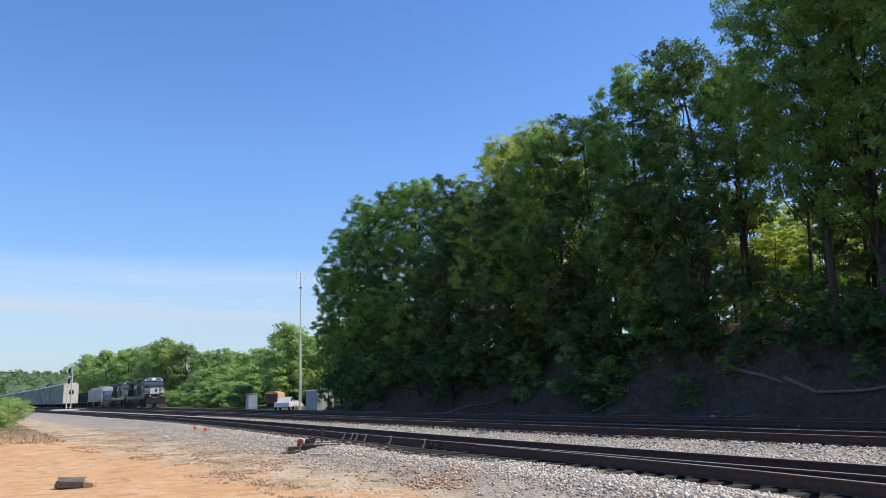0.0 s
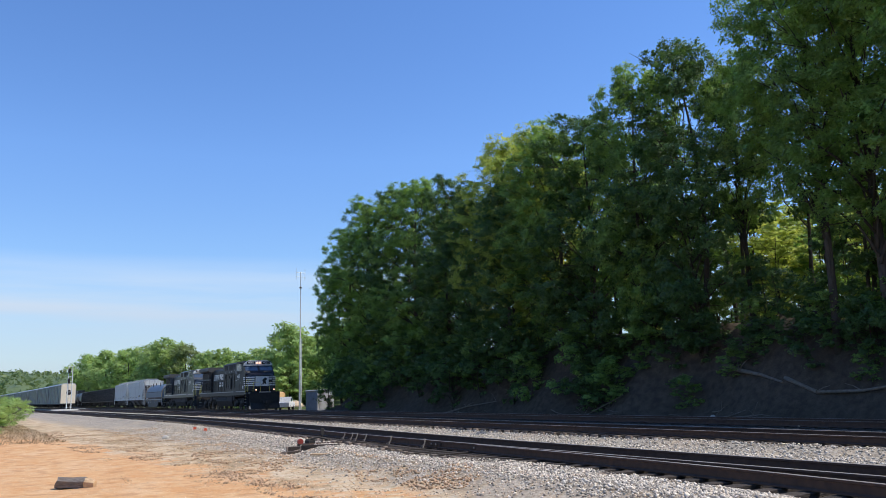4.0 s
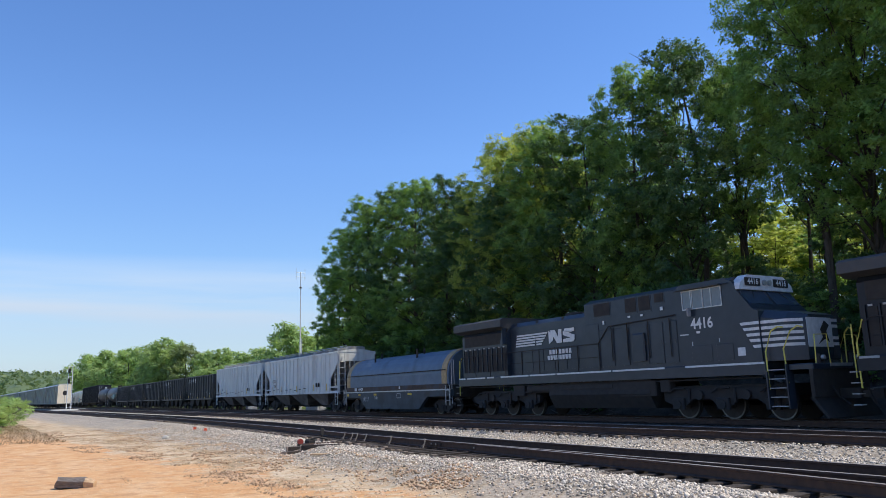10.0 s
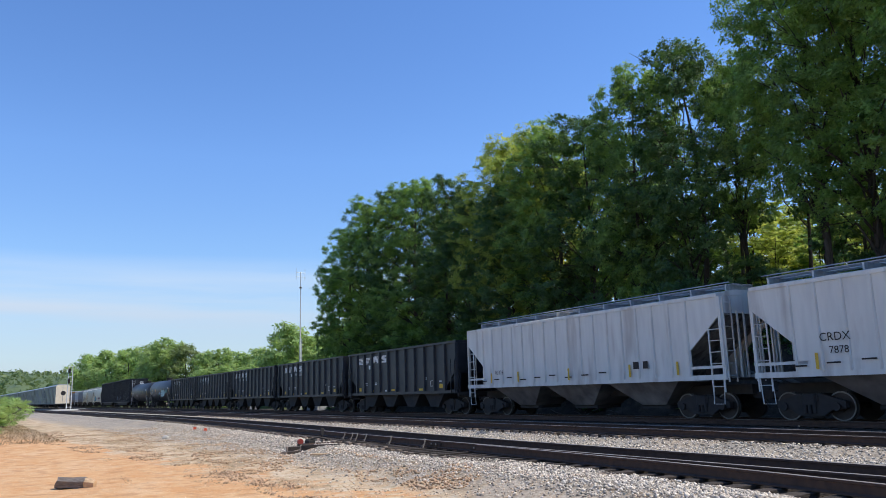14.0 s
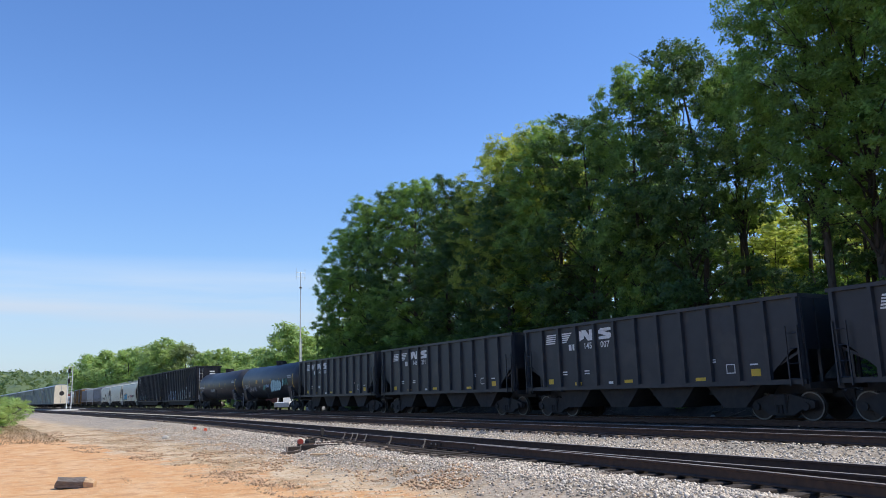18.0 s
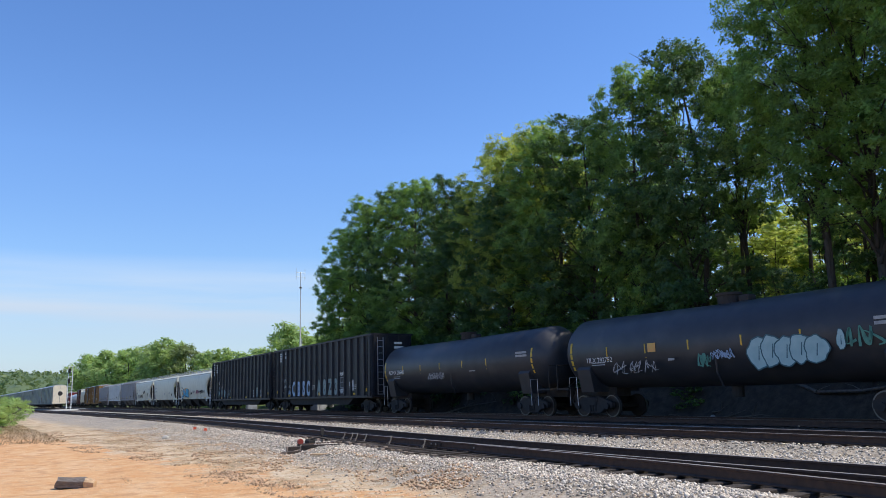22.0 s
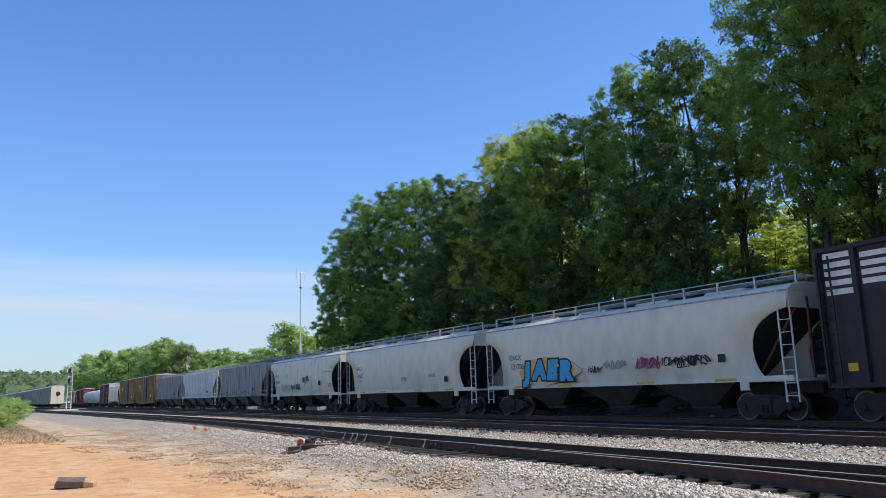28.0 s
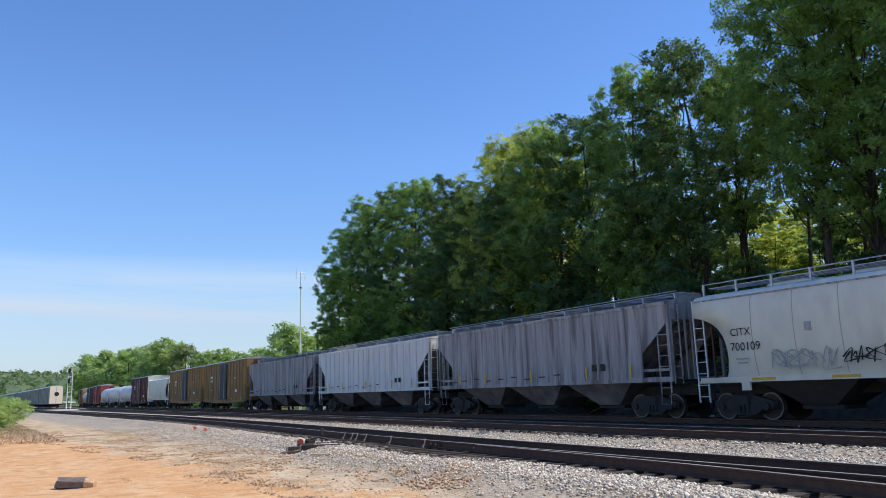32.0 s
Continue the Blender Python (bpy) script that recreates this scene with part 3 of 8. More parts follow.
def tree_meshes(seed, height, bare, spread, clumps, per, leaf, mat, trunk_r=0.24, lean=0.0, lobes=9, fluff=0.20):
    """Trunk with limbs, and a crown of leaf clumps on uneven lobes. bare: height of the lowest leaves."""
    rng = np.random.default_rng(seed)
    sh = Shape()
    top = Vector((lean * height * 0.15, lean * height * 0.1, height * 0.9))
    bend = Vector((rng.normal(0, 0.35), rng.normal(0, 0.35), 0))
    stem = [Vector((0, 0, -0.6)) + (top - Vector((0, 0, -0.6))) * t + bend * math.sin(t * 3.0) for t in (0, 0.08, 0.2, 0.35, 0.5, 0.65, 0.8, 1.0)]
    sh.tube(stem, trunk_r, 9, trunk_r * 0.18)
    cents = []
    for i in range(lobes):
        t = bare / height + (0.97 - bare / height) * (i + 0.5) / lobes
        ang = i * 2.4 + rng.uniform(-0.5, 0.5)
        profile = math.sin(math.pi * min(1, max(0.06, (t - bare / height) / (1.02 - bare / height)))) ** 0.6
        reach = spread * profile * (0.35 + 0.62 * rng.uniform(0, 1) ** 0.6)
        base = stem[0].lerp(top, min(0.95, t * 0.82))
        tip = Vector((base.x + reach * math.cos(ang), base.y + reach * math.sin(ang), height * t))
        mid = base.lerp(tip, 0.5) + Vector((0, 0, 0.35 * min(1.0, spread / 3.7)))
        sh.tube([base, mid, tip], trunk_r * 0.36 * (1.1 - t), 5, 0.02)
        for k in range(3):
            side = mid.lerp(tip, 0.3 + 0.25 * k) + Vector((rng.normal(0, 0.9), rng.normal(0, 0.9), rng.normal(0.0, 0.4))) * min(1.0, spread / 3.7)
            sh.tube([mid.lerp(tip, 0.15 + 0.2 * k), side], 0.03 * min(1.0, spread / 3.7), 4, 0.006)
        cents.append((tip, spread * rng.uniform(0.26, 0.46) * (0.55 + 0.6 * profile)))
    cents.append((top, spread * 0.42))
    pts, outs = [], []
    for c, r in cents:
        m = max(6, int(clumps * r * r / sum(q * q for _, q in cents)))
        d = rng.normal(0, 1, (m, 3))
        d /= np.linalg.norm(d, axis=1, keepdims=True)
        rad = r * rng.uniform(0.55, 1.06, (m, 1)) ** 0.7
        pts.append(np.array(c) + d * rad * np.array([1, 1, 0.75]))
        outs.append(np.tile(np.array(c) - (0, 0, 0.3 * r), (m, 1)))
    pts = np.concatenate(pts)
    outs = np.concatenate(outs)
    keep = pts[:, 2] > bare * 0.7
    pts, outs = pts[keep], outs[keep]
    q = leaf_faces(rng, pts, fluff * spread / 3.5, per, leaf, outs)
    return sh.mesh("trunk", M["bark"], True), quads_mesh("crown", q, M[mat])


def plant_tree(meshes, x, y, z, turn, size, label, group, squash=1.0):
    t = thing("tree", label, "tree", group, at=(x, y, z))
    t.rotation_euler = (0, 0, turn)
    t.scale = (size * squash, size * squash, size)
    part("trunk", meshes[0], "bark", t)
    part("crown", meshes[1], "leaf", t)
    return t


rnd = random.Random(4)
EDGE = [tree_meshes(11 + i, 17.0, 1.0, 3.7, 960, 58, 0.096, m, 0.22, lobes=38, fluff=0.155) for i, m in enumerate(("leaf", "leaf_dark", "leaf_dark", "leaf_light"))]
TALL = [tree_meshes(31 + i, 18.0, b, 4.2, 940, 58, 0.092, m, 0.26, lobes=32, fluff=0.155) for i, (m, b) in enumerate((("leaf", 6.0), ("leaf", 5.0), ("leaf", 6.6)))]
# thinner crowns for the trees deep in the wood and the unseen ones behind the camera's back
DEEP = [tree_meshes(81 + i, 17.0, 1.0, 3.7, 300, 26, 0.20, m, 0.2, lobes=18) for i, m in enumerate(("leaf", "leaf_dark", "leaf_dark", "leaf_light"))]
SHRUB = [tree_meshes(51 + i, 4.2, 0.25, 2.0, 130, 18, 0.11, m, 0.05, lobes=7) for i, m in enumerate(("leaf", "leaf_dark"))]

# front row on the bank: x, y, height of its top, kind, width
ROW = [(32.2, 75.0, 15.6, 0, 0.75), (31.9, 71.2, 19.6, 0, 0.9), (31.8, 67.2, 21.6, 0, 0.95), (32.2, 62.0, 21.2, 2, 1.0), (31.6, 56.6, 20.9, 0, 1.0), (32.0, 51.8, 19.6, 2, 0.9),
       (31.6, 48.5, 17.0, 1, 1.0), (32.6, 45.0, 21.0, 3, 1.0), (32.6, 41.0, 20.6, 3, 1.0), (31.2, 42.5, 16.5, 1, 0.95), (31.6, 38.0, 19.6, 0, 1.0), (31.5, 34.6, 19.2, 2, 1.0), (31.6, 30.0, 20.9, 0, 0.78)]
KINDS = ("broadleaf tree in fresh green leaf on the wooded bank", "broadleaf tree in shade-darkened green on the wooded bank", "dense broadleaf tree in shade-darkened green with leaves to the ground", "pale spring-green tree above the bank")
for x, y, top, k, wide in ROW:
    z = ground_z(x, y)
    plant_tree(EDGE[k], x, y, z - 0.1, rnd.uniform(0, 6.28), (top - z) / 17.3, KINDS[k], "trees on the bank", wide)
# the shade-darkened leaf colour serves for this fresh green tree's dark lower crown
plant_tree(EDGE[2], 31.7, 26.9, ground_z(31.7, 26.9) - 0.1, 1.0, (20.8 - ground_z(31.7, 26.9)) / 17.3, KINDS[0], "trees on the bank", 0.9)
# trees below y = 5 are out of view, added to cast shade
TALLROW = [(31.6, 19.4, 22.5, 2), (32.8, 24.4, 18.6, 2), (31.4, 17.0, 22.0, 1), (32.2, 13.6, 21.5, 1), (31.0, 10.6, 21.0, 0), (32.4, 6.5, 20.5, 0), (31.5, 2.0, 20, 2), (32, -3, 20, 1), (32, -8.5, 20, 0), (31.5, -14, 20, 2), (32, -20, 20, 1)]
for x, y, top, k in TALLROW:
    z = ground_z(x, y)
    plant_tree(TALL[k] if y > 5 else DEEP[1], x, y, z - 0.1, rnd.uniform(0, 6.28), (top - z) / 18.3, "tall broadleaf tree with a bare lower trunk on the bank", "trees on the bank", 0.78 if y > 19 else 0.95)
# second row behind
for i in range(17):
    y = -14 + i * 6.0 + rnd.uniform(-1.5, 1.5)
    if y > 70 or y < 36:
        continue
    x = 39.5 + rnd.uniform(-2, 2.5)
    z = ground_z(x, y)
    plant_tree(DEEP[i % 3], x, y, z - 0.1, rnd.uniform(0, 6.28), rnd.uniform(0.85, 0.96), "broadleaf tree standing in the wood behind the bank", "trees in the wood")
# young trees on top of the bank, shade put into their leaf colour, with gaps between them
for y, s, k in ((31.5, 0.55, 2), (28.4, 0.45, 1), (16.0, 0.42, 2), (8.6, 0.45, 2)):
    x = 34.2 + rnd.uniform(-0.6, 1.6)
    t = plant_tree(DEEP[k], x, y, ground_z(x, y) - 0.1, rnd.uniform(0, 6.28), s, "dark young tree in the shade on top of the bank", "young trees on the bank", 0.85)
# trees added in the shade-darkened leaf colour to dim the bright gap
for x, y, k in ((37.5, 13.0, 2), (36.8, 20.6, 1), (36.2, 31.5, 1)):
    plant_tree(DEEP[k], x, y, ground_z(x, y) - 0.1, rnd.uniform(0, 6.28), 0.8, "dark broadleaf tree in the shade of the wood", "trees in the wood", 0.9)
# leafy low wood behind, sunshine put into its pale leaves, seen under the tall crowns
for i in range(13):
    y = -2 + i * 3.4 + rnd.uniform(-0.8, 0.8)
    x = 42 + rnd.uniform(-2.5, 3)
    plant_tree(DEEP[(3, 3, 0)[i % 3]], x, y, ground_z(x, y) - 0.1, rnd.uniform(0, 6.28), rnd.uniform(0.34, 0.5), "young tree in the wood behind the bank", "trees in the wood", 1.5)
for i in range(13):
    y = -2 + i * 5.0 + rnd.uniform(-1.5, 1.5)
    x = 60 + rnd.uniform(-3, 4)
    plant_tree(DEEP[(3, 0, 3)[i % 3]], x, y, ground_z(x, y) - 0.1, rnd.uniform(0, 6.28), rnd.uniform(0.6, 0.8), "leafy tree deep in the wood", "trees in the wood", 1.5)
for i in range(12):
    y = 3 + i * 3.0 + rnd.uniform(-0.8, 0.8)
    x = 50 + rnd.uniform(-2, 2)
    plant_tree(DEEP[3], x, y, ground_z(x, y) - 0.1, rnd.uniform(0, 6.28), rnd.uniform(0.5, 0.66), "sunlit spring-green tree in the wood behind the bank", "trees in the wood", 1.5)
for i in range(7):
    y = 9 + i * 3.6 + rnd.uniform(-0.8, 0.8)
    x = 33.4 + rnd.uniform(-0.8, 1.5)
    t = plant_tree(SHRUB[1], x, y, ground_z(x, y) - 0.1, rnd.uniform(0, 6.28), rnd.uniform(0.6, 1.0), "leafy sapling on top of the bank", "saplings on the bank", 1.0)
    t.name = "sapling"
# thin bare stems between the trees
STEM = Shape().tube([(0, 0, -0.5), (0.15, 0.1, 3.0), (0.05, 0.25, 6.5), (0.3, 0.1, 11.0)], 0.10, 7, 0.035).tube([(0.05, 0.2, 5.5), (0.7, -0.3, 7.5), (1.0, -0.4, 9.5)], 0.04, 5, 0.012).tube([(0.1, 0.2, 7.5), (-0.6, 0.5, 9.3)], 0.03, 5, 0.01).mesh("stem", [M["bark"]])
for i in range(15):
    y = 8 + i * 1.75 + rnd.uniform(-0.6, 0.6)
    x = 33.2 + rnd.uniform(0, 4.5)
    ob = new("bare_stem", STEM)
    ob.location, ob.rotation_euler, ob.scale = (x, y, ground_z(x, y) - 0.1), (rnd.uniform(-0.05, 0.05), rnd.uniform(-0.05, 0.05), rnd.uniform(0, 6.28)), (rnd.uniform(0.8, 1.5),) * 2 + (rnd.uniform(0.8, 1.1),)
    tagged(ob, "thin bare tree stem standing in the wood", "tree stem", "stems in the wood")
# undergrowth covering the bank
for i in range(98):
    y = (-8 + i * 0.98 if i < 84 else 9 + (i - 84) * 0.75) + rnd.uniform(-0.5, 0.5)
    x = (29.9 if i < 84 else 30.9) + rnd.uniform(-0.3, 2.6)
    if 23 < y < 33 and rnd.random() < 0.6 or 15 < y < 26 and x < 30.6:
        continue
    t = plant_tree(SHRUB[1 if i % 4 else 0], x, y, ground_z(x, y) - 0.1, rnd.uniform(0, 6.28), rnd.uniform(0.55, 1.0) * (1.25 if y > 34 else 0.72), "leafy undergrowth shrub on the shaded bank", "shrubs on the bank", 1.1)
    t.name = "shrub"
# ivy and low shrubs over the open stretch of the bank
for i in range(30):
    y = 9 + i * 0.86 + rnd.uniform(-0.5, 0.5)
    x = 30.0 + rnd.uniform(-0.2, 2.4)
    if 15 < y < 26 and x < 30.6:
        continue
    t = plant_tree(SHRUB[1 if i % 3 else 0], x, y, ground_z(x, y) - 0.12, rnd.uniform(0, 6.28), rnd.uniform(0.32, 0.62), "low leafy shrub on the shaded bank", "shrubs on the bank", 1.35)
    t.name = "shrub"


# ---- rolling stock: x points forward along the car, the camera sees its -y side, z = 0 on the rail heads ----
STENCIL = {}


def stencil(body, size, fat=0.0, shear=0.0):
    """A flat mesh of letters, centred, in its own xy plane."""
    key = (body, size, fat, shear)
    if key not in STENCIL:
        cu = bpy.data.curves.new("lettering", "FONT")
        cu.body, cu.size, cu.offset, cu.shear, cu.align_x, cu.align_y = body, size, fat, shear, "CENTER", "CENTER"
        cu.resolution_u = 3
        ob = bpy.data.objects.new("lettering", cu)
        scene.collection.objects.link(ob)
        bpy.context.view_layer.update()
        STENCIL[key] = bpy.data.meshes.new_from_object(ob.evaluated_get(bpy.context.evaluated_depsgraph_get()))
        bpy.data.objects.remove(ob)
    return STENCIL[key].copy()


def letters(body, size, mat, parent, x, y, z, fat=0.0, stretch=1.0, name="lettering", label="", shear=0.0):
    me = stencil(body, size, fat, shear)
    me.materials.clear()
    me.materials.append(M[mat])
    ob = new(name, me)
    ob.parent = parent
    ob.location, ob.rotation_euler, ob.scale = (x, y, z), (radians(90), 0, 0), (stretch, 1, 1)
    if label:
        ob["label"] = label
    return ob


def plates(parent, mat, y, rects, name="stencil_bar", label=""):
    """Small flat marks on the car's side: (x, z, width, height)."""
    for x, z, w, h in rects:
        part(name, Shape().box(x - w / 2, x + w / 2, y - 0.006, y + 0.004, z - h / 2, z + h / 2), mat, parent, label)


def scribble(parent, mat, y, x, z, w, h, seed, letters_n=5, line=0.045, label=""):
    """A sprayed tag of loose looping strokes, w wide and h high, which spells nothing."""
    r = random.Random(seed)
    sh = Shape()
    step = w / letters_n
    for k in range(letters_n):
        x0 = x - w / 2 + step * k
        pts = [(x0 + step * r.uniform(-0.7, 1.7), z + h * (0.45 if q % 2 else -0.45) * r.uniform(0.2, 1.1)) for q in range(r.randint(6, 8))]
        pts[0], pts[-1] = (x0, z - h * r.uniform(0.3, 0.5)), (x0 + step * r.uniform(0.7, 1.1), z + h * r.uniform(-0.5, -0.1))
        pts[1] = (x0 + step * r.uniform(0.0, 0.4), z + h * r.uniform(0.3, 0.55))
        fine = []
        for i in range(len(pts) - 1):
            a, b = Vector(pts[max(i - 1, 0)]), Vector(pts[i])
            c, d = Vector(pts[i + 1]), Vector(pts[min(i + 2, len(pts) - 1)])
            for q in range(6):
                t = q / 6
                fine.append(0.5 * ((2 * b) + (c - a) * t + (2 * a - 5 * b + 4 * c - d) * t * t + (3 * b - a - 3 * c + d) * t ** 3))
        rings = []
        for i, p in enumerate(fine):
            d = fine[min(i + 1, len(fine) - 1)] - fine[max(i - 1, 0)]
            n = Vector((-d.y, d.x)).normalized() * line * (0.35 + 0.15 * math.sin(i * 0.7 + k))
            lift = 0.0006 * k
            rings.append([(p.x + n.x, y - lift, p.y + n.y), (p.x - n.x, y - lift, p.y - n.y), (p.x - n.x, y + 0.004, p.y - n.y), (p.x + n.x, y + 0.004, p.y + n.y)])
        sh.loft(rings)
    return part("painted_tag", sh, mat, parent, label)


def blob(x, z, w, h, seed, n=26, rough=0.2):
    """A lumpy closed outline."""
    r = random.Random(seed)
    k1, k2, k3 = r.uniform(0, 6), r.uniform(0, 6), r.uniform(0, 6)
    out = []
    for i in range(n):
        a = 2 * math.pi * i / n
        q = 1 + rough * (0.5 * math.sin(3 * a + k1) + 0.35 * math.sin(5 * a + k2) + 0.3 * math.sin(8 * a + k3))
        out.append((x + w / 2 * q * math.cos(a), z + h / 2 * q * math.sin(a)))
    return out


def wheel_mesh(r, half):
    sh = Shape()
    for side in (-1, 1):
        y = side * half
        sh.use(0).disc((0, y, 0), r * 0.93, 0.10, 24).use(1)
        ring = [(r * math.cos(a), r * math.sin(a)) for a in [2 * math.pi * k / 28 for k in range(28)]]
        inner = [(u * 0.90, w * 0.90) for u, w in ring]
        y0, y1 = y - 0.065, y + 0.065
        n = 28
        v = [(u, y0, w) for u, w in ring] + [(u, y1, w) for u, w in ring] + [(u, y0, w) for u, w in inner] + [(u, y1, w) for u, w in inner]
        f = [(i, (i + 1) % n, n + (i + 1) % n, n + i) for i in range(n)] + [(i, 2 * n + i, 2 * n + (i + 1) % n, (i + 1) % n) for i in range(n)] + [(n + i, n + (i + 1) % n, 3 * n + (i + 1) % n, 3 * n + i) for i in range(n)]
        sh.add(v, f)
        sh.use(0).disc((0, y + side * 0.05, 0), r * 0.30, 0.12, 12)
        for k in range(3):
            a = k * 2.094
            sh.disc((r * 0.55 * math.cos(a), y + side * 0.05, r * 0.55 * math.sin(a)), r * 0.09, 0.012, 8)
        sh.disc((0, y - side * 0.08, 0), r * 1.06, 0.03, 24)
    sh.disc((0, 0, 0), 0.085, 2 * half, 10)
    return sh.mesh("wheelset", [M["wheel"], M["tread"]])


WHEEL_CAR, WHEEL_LOCO = wheel_mesh(0.457, 0.75), wheel_mesh(0.53, 0.75)
WHEELS_CAR, WHEELS_LOCO = [], []


def add_wheelset(truck, x, r, mesh, store):
    w = new("wheelset", mesh)
    w.parent = truck
    w.matrix_parent_inverse = Matrix.Translation((x, 0, r))
    store.append(w)


def truck_mesh():
    sh = Shape()
    for side in (-1, 1):
        y0, y1 = side * 0.98 - 0.09, side * 0.98 + 0.09
        sh.prism([(-1.18, 0.62), (-1.18, 0.40), (-0.72, 0.36), (-0.42, 0.17), (0.42, 0.17), (0.72, 0.36), (1.18, 0.40), (1.18, 0.62), (0.8, 0.72), (0.36, 0.86), (-0.36, 0.86), (-0.8, 0.72)], y0, y1, "y")
        for x in (-0.9, 0.9):
            sh.disc((x, side * 1.10, 0.457), 0.13, 0.12, 12)
        for x in (-0.16, 0, 0.16):
            sh.disc((x, side * 1.09, 0.42), 0.06, 0.34, 8, "z")
        sh.box(-0.30, 0.30, side * 1.04 - 0.06, side * 1.04 + 0.06, 0.62, 0.80)
    sh.bevel_box(-0.24, 0.24, -1.15, 1.15, 0.50, 0.86, 0.05)
    for x in (-0.42, 0.42):
        sh.tube([(x, -0.6, 0.5), (x, 0.6, 0.5)], 0.05, 6)
    return sh.mesh("truck", [M["truck"]])


TRUCK = truck_mesh()


def add_truck(car, x):
    t = part("truck", TRUCK, "truck", car, at=(x, 0, 0))
    for dx in (-0.89, 0.89):
        add_wheelset(t, dx, 0.457, WHEEL_CAR, WHEELS_CAR)


def coupler_mesh():
    sh = Shape().bevel_box(-0.55, 0.05, -0.09, 0.09, 0.72, 0.92, 0.03)
    sh.prism([(0.0, -0.16), (0.18, -0.17), (0.26, -0.05), (0.18, 0.0), (0.24, 0.12), (0.10, 0.18), (0.0, 0.14)], 0.66, 0.97, "z")
    sh.tube([(0.0, -0.42, 1.0), (0.06, -0.36, 0.72), (0.20, -0.30, 0.45), (0.34, -0.22, 0.40)], 0.028, 6)
    return sh.mesh("coupler", [M["truck"]])


COUPLER = coupler_mesh()


def add_couplers(car, half):
    for sign in (1, -1):
        c = part("coupler", COUPLER, "truck", car, at=(sign * (half - 0.12), 0, 0))
        c.rotation_euler = (0, 0, 0 if sign > 0 else math.pi)


def ladder(car, x, y, z0, z1, mat, width=0.42, rungs=None, axis="x", name="ladder"):
    sh = Shape()
    n = rungs or max(2, int((z1 - z0) / 0.4))
    ends = [(x - width / 2, y), (x + width / 2, y)] if axis == "x" else [(x, y - width / 2), (x, y + width / 2)]
    for a, b in ends:
        sh.box(a - 0.022, a + 0.022, b - 0.022, b + 0.022, z0, z1)
    for k in range(n):
        z = z0 + (z1 - z0) * (k + 0.5) / n
        sh.tube([(*ends[0], z), (*ends[1], z)], 0.016, 5)
    return part(name, sh, mat, car)


def emblem(car, y, z, h, cells, mat="white"):
    """The railway's mark in plain shapes: barred blocks, a slanted block and a split block, each (x, width)."""
    sl = h * 0.25
    (xa, wa), (xb, wb), (xc, wc), (xd, wd) = cells
    for k in range(5):
        z0 = z - h / 2 + h * k / 5
        a, b = sl * (k / 5), sl * ((k + 0.62) / 5)
        part("emblem_bar", Shape().prism([(xa - wa / 2 + a, z0), (xa + wa / 2 - sl + a, z0), (xa + wa / 2 - sl + b, z0 + h * 0.125), (xa - wa / 2 + b, z0 + h * 0.125)], y - 0.006, y + 0.004, "y"), mat, car)
        cut = wb * (0.40 + 0.12 * k)
        part("emblem_bar", Shape().prism([(xb - wb / 2, z0), (xb - wb / 2 + cut, z0), (xb - wb / 2 + cut + 0.05, z0 + h * 0.125), (xb - wb / 2, z0 + h * 0.125)], y - 0.006, y + 0.004, "y"), mat, car)
    u = wc / 2
    part("emblem_block", Shape().prism([(xc - u, z - h * 0.5), (xc - u * 0.35, z - h * 0.28), (xc - u * 0.3, z + h * 0.2), (xc - u, z + h * 0.5)], y - 0.006, y + 0.004, "y").prism(
        [(xc - u * 0.75, z + h * 0.5), (xc, z + h * 0.5), (xc + u * 0.45, z - h * 0.05), (xc + u * 0.5, z + h * 0.5), (xc + u, z + h * 0.5), (xc + u, z - h * 0.5), (xc + u * 0.25, z - h * 0.5)], y - 0.0085, y + 0.004, "y"), mat, car)
    d, u = xd - wd / 2, wd
    part("emblem_block", Shape().prism([(d + u * 0.15, z + h * 0.5), (d + u, z + h * 0.5), (d + u, z + h * 0.26), (d + u * 0.35, z + h * 0.22), (d, z + h * 0.32), (d, z + 0.05 * h)], y - 0.006, y + 0.004, "y").prism(
        [(d, z + h * 0.34), (d + u * 0.35, z + h * 0.22), (d + u, z - h * 0.02), (d + u, z - h * 0.36), (d + u * 0.85, z - h * 0.5), (d, z - h * 0.5), (d, z - h * 0.26), (d + u * 0.62, z - h * 0.2), (d, z + 0.04 * h)], y - 0.0085, y + 0.004, "y"), mat, car)


def handrail(car, pts, mat, r=0.02, name="handrail", label=""):
    return part(name, Shape().tube(pts, r, 6), mat, car, label)


